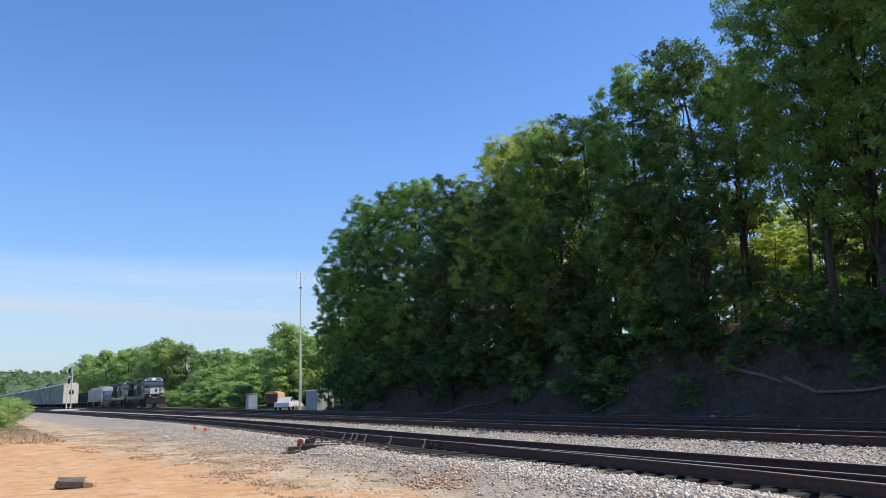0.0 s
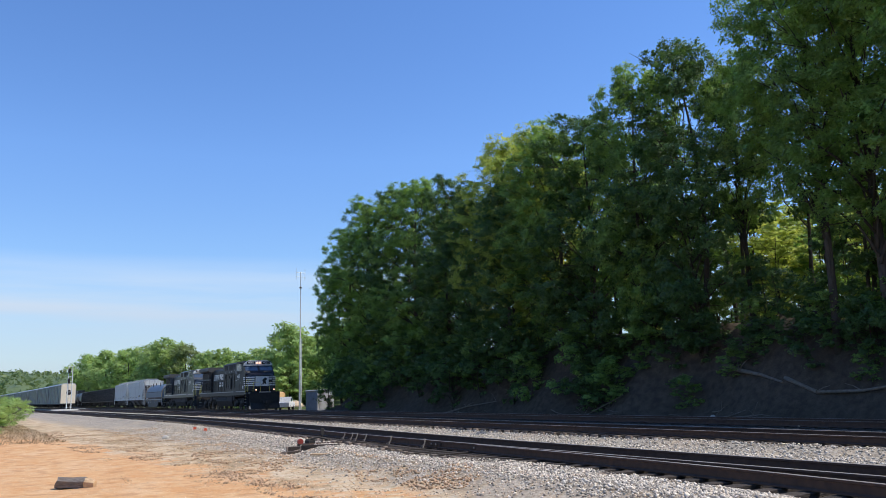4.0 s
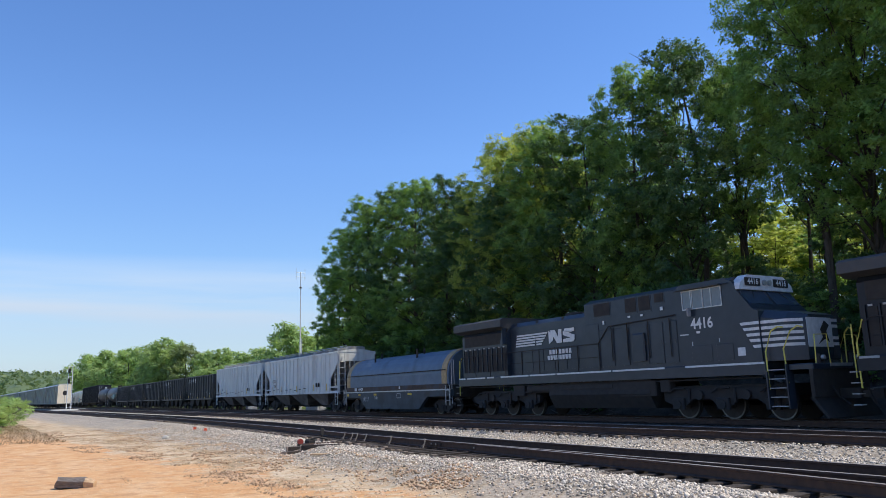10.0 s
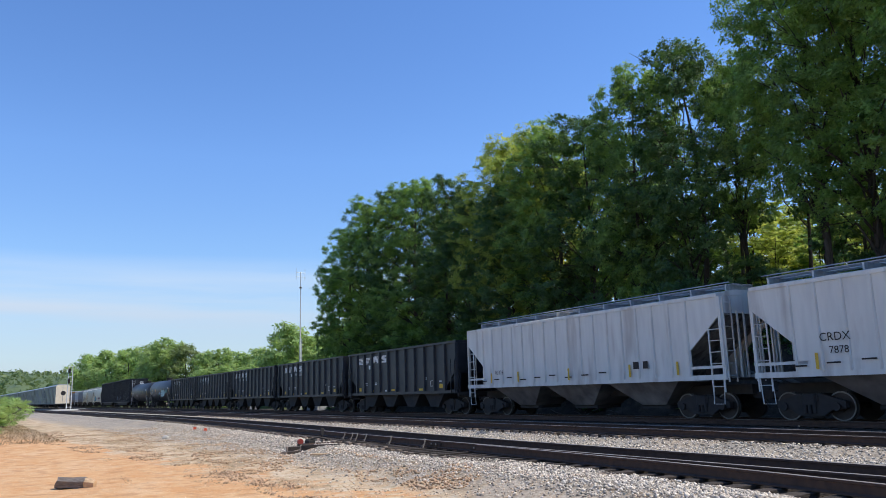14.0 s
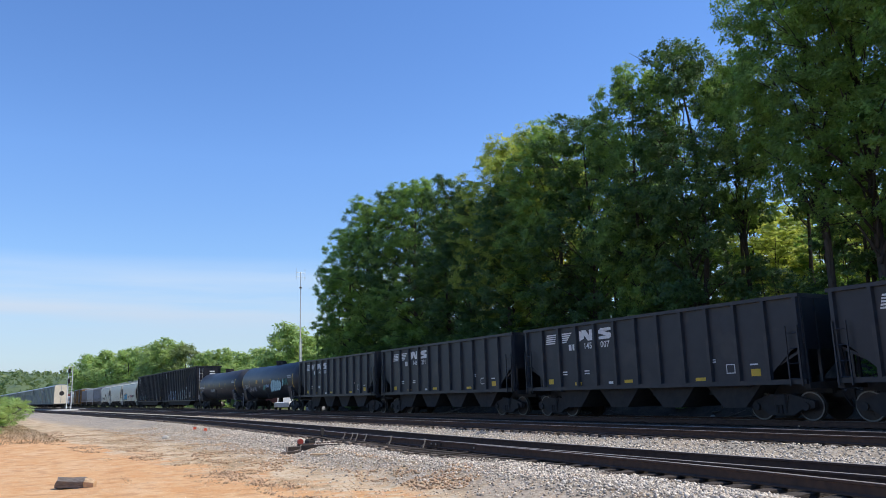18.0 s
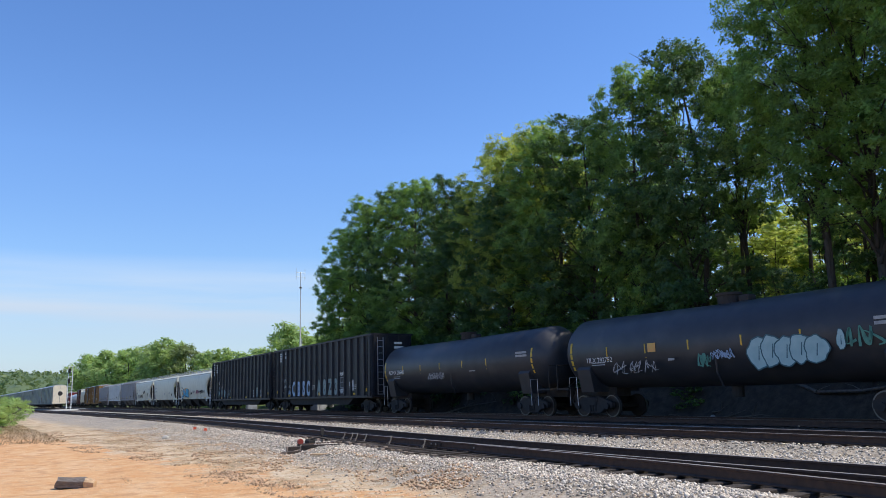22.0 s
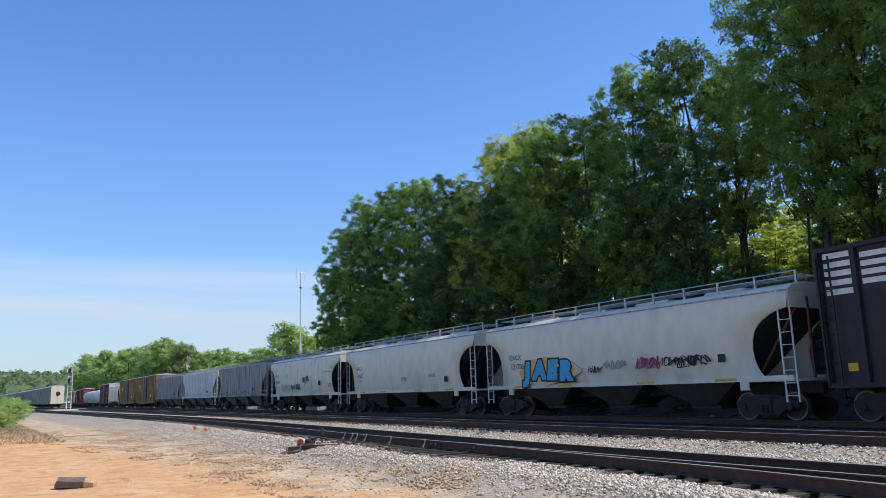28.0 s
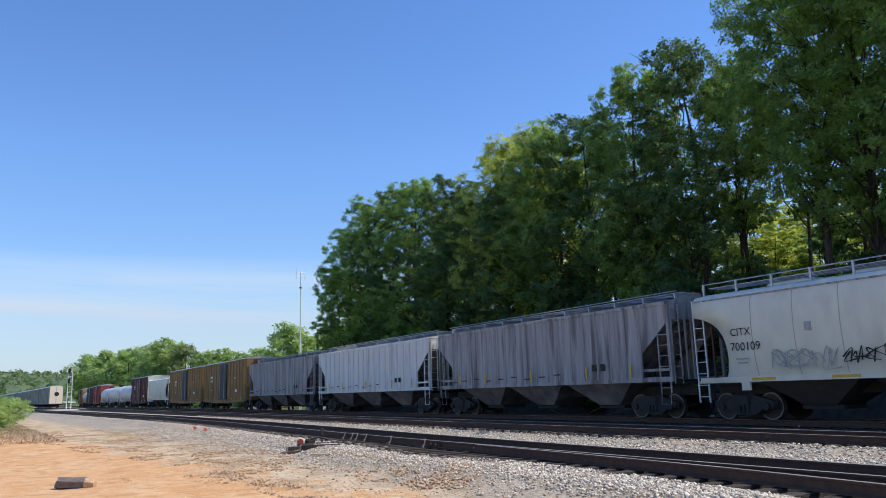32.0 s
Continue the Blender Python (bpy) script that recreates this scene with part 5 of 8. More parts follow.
# -- covered hoppers with rounded sides --
def round_hopper(half, mat, roofline, label, seams=0):
    car = thing("covered_hopper", label, "hopper car", "covered hoppers in the train")
    e = half - 0.5
    prof = [(1.42, 1.42), (1.46, 1.58), (1.50, 1.75), (1.545, 2.05), (1.575, 2.35), (1.592, 2.65), (1.60, 2.9), (1.597, 3.1), (1.59, 3.28), (1.58, 3.42), (1.572, 3.54), (1.565, 3.62), (1.52, 4.0), (1.42, 4.22)]
    # shell: rounded side with scooped ends
    cut = [1.30, 1.40, 1.47, 1.53, 1.54, 1.49, 1.40, 1.26, 1.06, 0.82, 0.50, 0.14, 0.10, 0.10]
    for s in (-1, 1):
        sh = Shape()
        n = 13
        rows = []
        for (y, z), c in zip(prof, cut):
            xs = [(-e + c) + (2 * e - 2 * c) * k / (n - 1) for k in range(n)]
            rows.append([(x, s * y, z) for x in xs])
        v = [p for r in rows for p in r] + [(x, y - s * 0.05, z) for r in rows for x, y, z in r]
        m = len(rows) * n
        f = []
        for r in range(len(rows) - 1):
            for k in range(n - 1):
                f.append((r * n + k, r * n + k + 1, (r + 1) * n + k + 1, (r + 1) * n + k))
                f.append((m + r * n + k, m + (r + 1) * n + k, m + (r + 1) * n + k + 1, m + r * n + k + 1))
        for r in range(len(rows) - 1):
            for k in (0, n - 1):
                f.append((r * n + k, (r + 1) * n + k, m + (r + 1) * n + k, m + r * n + k))
        sh.add(v, f)
        part("side_sheet", sh, mat, car, smooth=True)
    part("roof", Shape().prism([(-1.44, 4.20), (-1.25, 4.36), (-0.6, 4.50), (0.6, 4.50), (1.25, 4.36), (1.44, 4.20)], -e + 0.08, e - 0.08, "x"), mat, car)
    part("roof_seam", Shape().box(-e + 0.08, e - 0.08, -1.47, -1.42, 4.17, 4.22), "dirtygrey", car)
    for k in range(seams):
        x = (-e + 2.6) + (2 * e - 5.2) * k / max(1, seams - 1)
        part("weld_seam", Shape().loft([[(x - 0.012, -y - 0.004, z), (x + 0.012, -y - 0.004, z), (x + 0.012, -y - 0.010, z), (x - 0.012, -y - 0.010, z)] for y, z in prof]), "seam", car)
    for s in (-1, 1):
        part("side_sill", Shape().box(-e + 0.2, e - 0.2, s * 1.44 - 0.05, s * 1.44 + 0.05, 1.28, 1.46), mat, car)
    for s in (1, -1):
        # sloping sheet behind each scooped end, near black
        part("slope_sheet", Shape().add([(s * (e - 0.16), -1.4, 3.95), (s * (e - 0.16), 1.4, 3.95), (s * (e - 3.4), 1.4, 1.4), (s * (e - 3.4), -1.4, 1.4), (s * (e - 0.24), -1.4, 3.95), (s * (e - 0.24), 1.4, 3.95), (s * (e - 3.5), 1.4, 1.4), (s * (e - 3.5), -1.4, 1.4)],
                                        [(0, 1, 2, 3), (4, 7, 6, 5), (0, 4, 5, 1), (2, 6, 7, 3), (0, 3, 7, 4), (1, 5, 6, 2)]), "under", car, "near-black sloping end sheet")
        part("end_panel", Shape().box(*sorted((s * (e - 0.1), s * (e - 0.16))), -1.43, 1.43, 3.62, 4.22), mat, car)
        part("end_platform", Shape().box(*sorted((s * (e - 2.1), s * e)), -1.4, 1.4, 1.26, 1.36), mat, car)
        for y in (-0.5, 0.5):
            part("end_post", Shape().box(*sorted((s * (e - 0.05), s * (e - 0.12))), y - 0.035, y + 0.035, 1.3, 4.0), "brown", car, "rusty end post")
        ladder(car, s * (e - 0.3), -1.46, 0.6, 4.25, "grey", 0.44)
        part("jacking_pad", Shape().bevel_box(*sorted((s * (e - 2.25), s * (e - 1.9))), -1.5, -1.38, 1.0, 1.46, 0.03), mat, car)
        part("end_brace", Shape().tube([(s * (e - 0.2), -0.9, 3.7), (s * (e - 1.9), -0.9, 1.4)], 0.05, 6), "brown" if s > 0 else "under", car)
    board = Shape()
    for y in (-0.4, -0.15, 0.15, 0.4):
        board.box(-e + 0.1, e - 0.1, y - 0.09, y + 0.09, 4.74, 4.77)
    part("running_board", board, "galv", car, "grey roof walkway")
    for k in range(12):
        x = (-e + 0.15) + (2 * e - 0.3) * k / 11
        part("board_post", Shape().box(x - 0.035, x + 0.035, -0.86, -0.80, 4.42, 4.88), "galv", car)
    part("grab_rail", Shape().tube([(-e + 0.15, -0.83, 4.86), (e - 0.15, -0.83, 4.86)], 0.022, 5), "galv", car)
    for k in range(4):
        xc = -e + 3.4 + (2 * e - 6.8) * k / 3
        part("hatch_cover", Shape().bevel_box(xc - 0.9, xc + 0.9, -0.42, 0.42, 4.49, 4.62, 0.05), mat, car)
    L = (2 * e - 4.6) / 3
    for k in range(3):
        xc = -e + 2.3 + L * (k + 0.5)
        # bays much darker than the cream body above
        part("hopper_bay", Shape().loft([[(xc - L * 0.49, -1.4, 1.4), (xc + L * 0.49, -1.4, 1.4), (xc + L * 0.49, 1.4, 1.4), (xc - L * 0.49, 1.4, 1.4)], [(xc - 0.55, -0.75, 0.5), (xc + 0.55, -0.75, 0.5), (xc + 0.55, 0.75, 0.5), (xc - 0.55, 0.75, 0.5)]]), "darkbrown", car, "dark brown outlet hopper")
        part("outlet_gate", Shape().bevel_box(xc - 0.7, xc + 0.7, -0.65, 0.65, 0.36, 0.5, 0.03), "under", car)
    part("centre_sill", Shape().box(-half + 0.5, half - 0.5, -0.3, 0.3, 0.85, 1.2), "under", car)
    for s in (-1, 1):
        add_truck(car, s * (e - 1.6))
    add_couplers(car, half)
    plates(car, "yellow", -1.495, [(x, 1.37, 0.9, 0.09) for x in (-e + 2.8, -e * 0.3, e * 0.25, e - 2.8)], "reflector", "yellow reflector strip")
    return car


# -- open coal hoppers --
def coal_hopper(half, number, label):
    car = thing("open_hopper", label, "hopper car", "black open hoppers in the train")
    e = half - 0.5
    wall = Shape()
    for s in (-1, 1):
        wall.prism([(-e + 1.5, 1.3), (-e + 0.5, 2.2), (-e, 2.45), (-e, 3.94), (e, 3.94), (e, 2.45), (e - 0.5, 2.2), (e - 1.5, 1.3)], s * 1.48 - 0.02, s * 1.48 + 0.02, "y")
    for s in (-1, 1):
        wall.box(*sorted((s * e, s * (e - 0.05))), -1.46, 1.46, 2.3, 3.94)
    part("side_sheet", wall, "coal", car)
    part("top_chord", Shape().box(-e - 0.03, e + 0.03, -1.62, -1.47, 3.90, 4.02).box(-e - 0.03, e + 0.03, 1.47, 1.62, 3.90, 4.02).box(-e - 0.03, -e + 0.1, -1.46, 1.46, 3.90, 4.02).box(e - 0.1, e + 0.03, -1.46, 1.46, 3.90, 4.02), "coal", car)
    part("side_sill", Shape().box(-e, e, -1.60, -1.44, 1.16, 1.32).box(-e, e, 1.44, 1.60, 1.16, 1.32), "coal", car)
    rib = Shape().prism([(-0.09, -1.5), (-0.06, -1.62), (0.06, -1.62), (0.09, -1.5)], 1.3, 3.9, "z").mesh("rib", [M["coal"]])
    n = 13
    for k in range(n):
        part("rib", rib, "coal", car, at=(-e + 0.12 + (2 * e - 0.24) * k / (n - 1), 0, 0))
    part("load", Shape().loft([[(-e + 0.1, -1.42, 3.3), (e - 0.1, -1.42, 3.3), (e - 0.1, 1.42, 3.3), (-e + 0.1, 1.42, 3.3)], [(-e + 1.2, -0.5, 3.75), (e - 1.2, -0.5, 3.75), (e - 1.2, 0.5, 3.75), (-e + 1.2, 0.5, 3.75)]]), "under", car, "dark load below the rim")
    for s in (1, -1):
        part("slope_sheet", Shape().prism([(s * e, 2.35), (s * (e - 2.3), 1.2), (s * (e - 2.3), 1.1), (s * e, 2.25)], -1.44, 1.44, "y"), "coal", car)
        for y in (-1.4, -0.7, 0.7, 1.4):
            part("end_post", Shape().box(*sorted((s * (e + 0.02), s * (e - 0.08))), y - 0.05, y + 0.05, 1.1, 3.9), "coal", car)
        part("end_sill", Shape().box(*sorted((s * (e + 0.05), s * (e - 0.15))), -1.5, 1.5, 1.02, 1.22), "under", car)
        ladder(car, s * (e - 0.3), -1.66, 1.1, 3.0, "coal", 0.42)
    for k in range(4):
        xc = -e + 3.0 + (2 * e - 6.0) * k / 3
        part("outlet_hopper", Shape().prism([(xc - 1.25, 1.3), (xc - 0.45, 0.42), (xc + 0.45, 0.42), (xc + 1.25, 1.3)], -1.3, 1.3, "y"), "under", car)
    part("centre_sill", Shape().box(-half + 0.5, half - 0.5, -0.3, 0.3, 0.85, 1.18), "under", car)
    for s in (-1, 1):
        add_truck(car, s * (e - 1.35))
    add_couplers(car, half)
    Y = -1.507
    g = (2 * e - 0.24) / (n - 1)
    mid = [-e + 0.12 + g * (k + 0.5) for k in range(n - 1)]
    emblem(car, Y, 3.46, 0.46, ((mid[1], 0.78), (mid[2] - 0.05, 0.72), (mid[3] + 0.02, 0.86), (mid[4], 0.74)))
    plates(car, "white", Y, [(mid[2] + 0.12, 3.0, 0.17, 0.26), (mid[2] + 0.36, 3.0, 0.15, 0.26)], "owner_mark")
    letters(number[1], 0.36, "white", car, mid[3] + 0.1, Y - 0.006, 3.0, 0.004)
    letters(number[2], 0.36, "white", car, mid[4] - 0.02, Y - 0.006, 3.0, 0.004)
    plates(car, "yellow", Y, [(-e + 1.75, 1.55, 0.34, 0.22), (-e + 3.6, 1.42, 0.42, 0.13), (e - 1.85, 1.58, 0.36, 0.24), (-e * 0.08, 1.45, 0.45, 0.12), (e * 0.42, 1.42, 0.45, 0.12)], "reflector", "yellow reflector plate")
    plates(car, "white", Y, [(-e + 2.75, 1.95, 0.3, 0.05), (-e + 2.75, 1.84, 0.3, 0.05), (-e + 4.2, 1.95, 0.3, 0.05), (-e + 4.2, 1.84, 0.3, 0.05), (-e * 0.22, 1.42, 0.25, 0.1), (e * 0.5, 2.0, 0.3, 0.04), (e * 0.5, 2.08, 0.3, 0.04), (e - 1.9, 1.85, 0.3, 0.05)])
    chart = part("load_chart", Shape().box(e * 0.58, e * 0.58 + 0.36, Y - 0.004, Y + 0.002, 1.58, 1.9), "white", car)
    part("chart_field", Shape().box(e * 0.58 + 0.03, e * 0.58 + 0.33, Y - 0.007, Y - 0.001, 1.61, 1.87), "coal", chart)
    return car


# -- tank cars --
def tank_car(half, mat, marks, label, art=None, bands="yellow"):
    car = thing("tank_car", label, "tank car", "tank cars in the train")
    e = half - 0.55
    r, zc = 1.52, 2.72
    rings = []
    for x, k in ((-e, 0.35), (-e + 0.12, 0.62), (-e + 0.38, 0.86), (-e + 0.75, 1.0), (-0.5, 1.0), (0.5, 1.0), (e - 0.75, 1.0), (e - 0.38, 0.86), (e - 0.12, 0.62), (e, 0.35)):
        dz = -0.06 * (1 - abs(x) / e)
        rings.append([(x, r * k * math.cos(a), zc + dz + r * k * math.sin(a)) for a in [2 * math.pi * i / 36 for i in range(36)]])
    part("tank", Shape().loft(rings), mat, car, smooth=True)
    for s in (-1, 1):
        part("bolster_saddle", Shape().prism([(-1.3, 1.05), (-1.5, 2.0), (-1.3, 2.25), (1.3, 2.25), (1.5, 2.0), (1.3, 1.05)], *sorted((s * (e - 2.0), s * (e - 1.2))), "x"), mat, car)
        part("end_sill", Shape().bevel_box(*sorted((s * (e + 0.3), s * (e - 2.4))), -0.45, 0.45, 0.85, 1.25, 0.05), "under", car)
        part("end_platform", Shape().box(*sorted((s * (e + 0.3), s * (e - 0.5))), -1.45, 1.45, 1.18, 1.26), "under", car)
        handrail(car, [(s * (e + 0.25), -1.45, 1.25), (s * (e + 0.25), -1.45, 2.3), (s * (e + 0.25), 1.45, 2.3), (s * (e + 0.25), 1.45, 1.25)], "under", 0.022)
        handrail(car, [(s * (e - 0.6), -1.45, 0.5), (s * (e - 0.6), -1.45, 1.7), (s * (e - 1.1), -1.48, 1.7), (s * (e - 1.1), -1.45, 0.5)], "galv", 0.02, "stirrup_step")
        add_truck(car, s * (e - 1.6))
    part("manway", Shape().disc((0, 0, zc + r + 0.06), 0.42, 0.34, 18, "z").disc((0, 0, zc + r + 0.26), 0.48, 0.10, 18, "z"), "under", car)
    part("valve_box", Shape().bevel_box(0.55, 1.0, -0.22, 0.22, zc + r - 0.06, zc + r + 0.16, 0.04), "under", car)
    part("drain_pipe", Shape().tube([(0.35, -1.50, 2.2), (0.35, -1.46, 1.6), (0.35, -1.2, 1.15)], 0.035, 6), mat, car)
    part("bottom_outlet", Shape().disc((0, 0, 1.0), 0.22, 0.5, 14, "z"), "under", car)
    arc = [(-(r + 0.006) * math.cos(a), zc + (r + 0.006) * math.sin(a)) for a in (0.28, 0.1, -0.08, -0.26, -0.44)]
    tall = [(-(r + 0.006) * math.cos(a), zc + (r + 0.006) * math.sin(a)) for a in (0.3, 0.1, -0.1, -0.3, -0.5)]

    def band(x, w, pts):
        return Shape().loft([[(x - w, y, z), (x + w, y, z), (x + w, y + 0.03, z), (x - w, y + 0.03, z)] for y, z in pts])
    if bands:
        for x, w, pts in ((-e + 0.9, 0.06, tall), (e - 0.9, 0.06, tall), (-e * 0.62, 0.03, arc[1:4]), (-e * 0.36, 0.03, arc[1:4]), (-e * 0.1, 0.03, arc[1:4]), (e * 0.18, 0.03, arc[1:4]), (e * 0.45, 0.03, arc[1:4])):
            part("reflector", band(x, w, pts), bands, car, "curved yellow reflector strip")
    for text, x, z, size in marks:
        letters(text, size, "white", car, x, -r - 0.012, z)
    y = -1.53
    plates(car, "stain", y, [(e - 1.7, 3.0, 0.9, 0.10), (e - 1.7, 2.85, 0.9, 0.10), (-e + 2.6, 2.25, 0.8, 0.04), (-e + 2.6, 2.16, 0.8, 0.04), (e * 0.3, 2.3, 0.6, 0.05), (-e * 0.2, 2.2, 0.3, 0.09)])
    if art:
        for k, (x, z, w, h) in enumerate(art):
            part("painted_outline", Shape().prism(blob(x, z, w * 1.12, h * 1.1, k, 26, 0.13), y - 0.022 - 0.0016 * k, y - 0.018, "y"), "tealdark", car, "dark teal spray-painted outline")
            part("painted_bubble", Shape().prism(blob(x, z, w, h, k, 26, 0.13), y - 0.0228 - 0.0016 * k, y - 0.018, "y"), "mint", car, "pale mint spray-painted letter shape")
            part("painted_crease", Shape().prism([(x - 0.02, z - 0.25 * h), (x + 0.02, z - 0.25 * h), (x + 0.09 * w, z + 0.22 * h), (x + 0.05 * w, z + 0.22 * h)], y - 0.0240 - 0.0016 * k, y - 0.018, "y"), "tealdark", car)
    add_couplers(car, half)
    return car


# -- tall black chip gondolas --
def chip_car(half, label, marks, art, stripes):
    car = thing("chip_gondola", label, "gondola car", "tall black gondolas in the train")
    e = half - 0.5
    w = Shape()
    for s in (-1, 1):
        w.box(-e, e, s * 1.46 - 0.02, s * 1.46 + 0.02, 1.15, 5.2)
        w.box(*sorted((s * e, s * (e - 0.05))), -1.44, 1.44, 1.15, 5.2)
    part("side_sheet", w, "chipblack", car)
    part("top_chord", Shape().box(-e - 0.03, e + 0.03, -1.60, -1.44, 5.15, 5.28).box(-e - 0.03, e + 0.03, 1.44, 1.60, 5.15, 5.28).box(-e - 0.03, -e + 0.1, -1.43, 1.43, 5.15, 5.28).box(e - 0.1, e + 0.03, -1.43, 1.43, 5.15, 5.28), "chipblack", car)
    part("side_sill", Shape().box(-e, e, -1.58, -1.42, 1.02, 1.17).box(-e, e, 1.42, 1.58, 1.02, 1.17), "chipblack", car)
    rib = Shape().prism([(-0.09, -1.48), (-0.055, -1.61), (0.055, -1.61), (0.09, -1.48)], 1.15, 5.17, "z").mesh("rib", [M["chipblack"]])
    n = 19
    for k in range(n):
        part("rib", rib, "chipblack", car, at=(-e + 0.1 + (2 * e - 0.2) * k / (n - 1), 0, 0))
    part("belly", Shape().prism([(-e + 3.2, 1.12), (-e + 4.4, 0.55), (e - 4.4, 0.55), (e - 3.2, 1.12)], -1.35, 1.35, "y"), "under", car)
    part("floor", Shape().box(-e, e, -1.42, 1.42, 1.05, 1.14), "under", car)
    part("load", Shape().box(-e + 0.08, e - 0.08, -1.40, 1.40, 1.14, 4.3), "under", car)
    for s in (1, -1):
        for y in (-1.38, -0.5, 0.5, 1.38):
            part("end_post", Shape().box(*sorted((s * (e + 0.1), s * (e + 0.01))), y - 0.05, y + 0.05, 1.1, 5.15), "chipblack", car)
        ladder(car, s * (e - 0.3), -1.64, 1.1, 5.0, "chipblack", 0.42)
        ladder(car, s * (e + 0.12), -0.95, 1.2, 5.0, "galv" if s > 0 else "chipblack", 0.42, axis="y")
        plates_x = s * (e + 0.112)
        part("end_bar", Shape().box(*sorted((plates_x, plates_x + s * 0.008)), 0.1, 0.7, 4.55, 4.7), "white", car)
        part("end_bar", Shape().box(*sorted((plates_x, plates_x + s * 0.008)), 0.1, 0.8, 4.25, 4.42), "white", car)
        add_truck(car, s * (e - 1.6))
    part("centre_sill", Shape().box(-half + 0.5, half - 0.5, -0.3, 0.3, 0.85, 1.04), "under", car)
    add_couplers(car, half)
    Y = -1.486
    for x, z, wd, h, k in stripes:
        if wd > 0.5:
            x = min([-e + 0.1 + (2 * e - 0.2) * (q + 0.5) / (n - 1) for q in range(n - 1)], key=lambda c: abs(c - x))
        for i in range(k):
            part("emblem_bar", Shape().box(x - wd / 2, x + wd / 2, Y - 0.004, Y + 0.004, z - h / 2 + h * i / k, z - h / 2 + h * (i + 0.62) / k), "white", car)
    cell = [-e + 0.1 + (2 * e - 0.2) * (k + 0.5) / (n - 1) for k in range(n - 1)]
    for text, x, z, size in marks:
        letters(text, size, "white", car, min(cell, key=lambda c: abs(c - x)), Y - 0.012, z)
    for text, x, z, size, mat, fat in art:
        x = min(cell, key=lambda c: abs(c - x))
        letters(text, size * 1.02, "under", car, x + 0.02, Y - 0.012, z, fat * 1.6, 0.74, "painted_letter")
        letters(text, size, mat, car, x, Y - 0.020, z, fat, 0.74, "painted_letter", "pale blue spray-painted bubble letter")
    plates(car, "yellow", Y, [(-e + 0.8, 1.62, 0.3, 0.24), (-e + 3.9, 1.3, 0.4, 0.12), (-e * 0.3, 1.3, 0.4, 0.12), (e * 0.25, 1.3, 0.4, 0.12), (e * 0.7, 1.3, 0.4, 0.12), (e - 1.0, 1.55, 0.36, 0.24)], "reflector", "yellow reflector plate")
    plates(car, "stain", Y, [(-e + 2.4, 1.62, 0.3, 0.05), (-e + 2.4, 1.5, 0.3, 0.05), (e * 0.72, 1.9, 0.45, 0.05), (e * 0.72, 1.78, 0.45, 0.05), (e * 0.72, 1.66, 0.45, 0.05)])
    return car


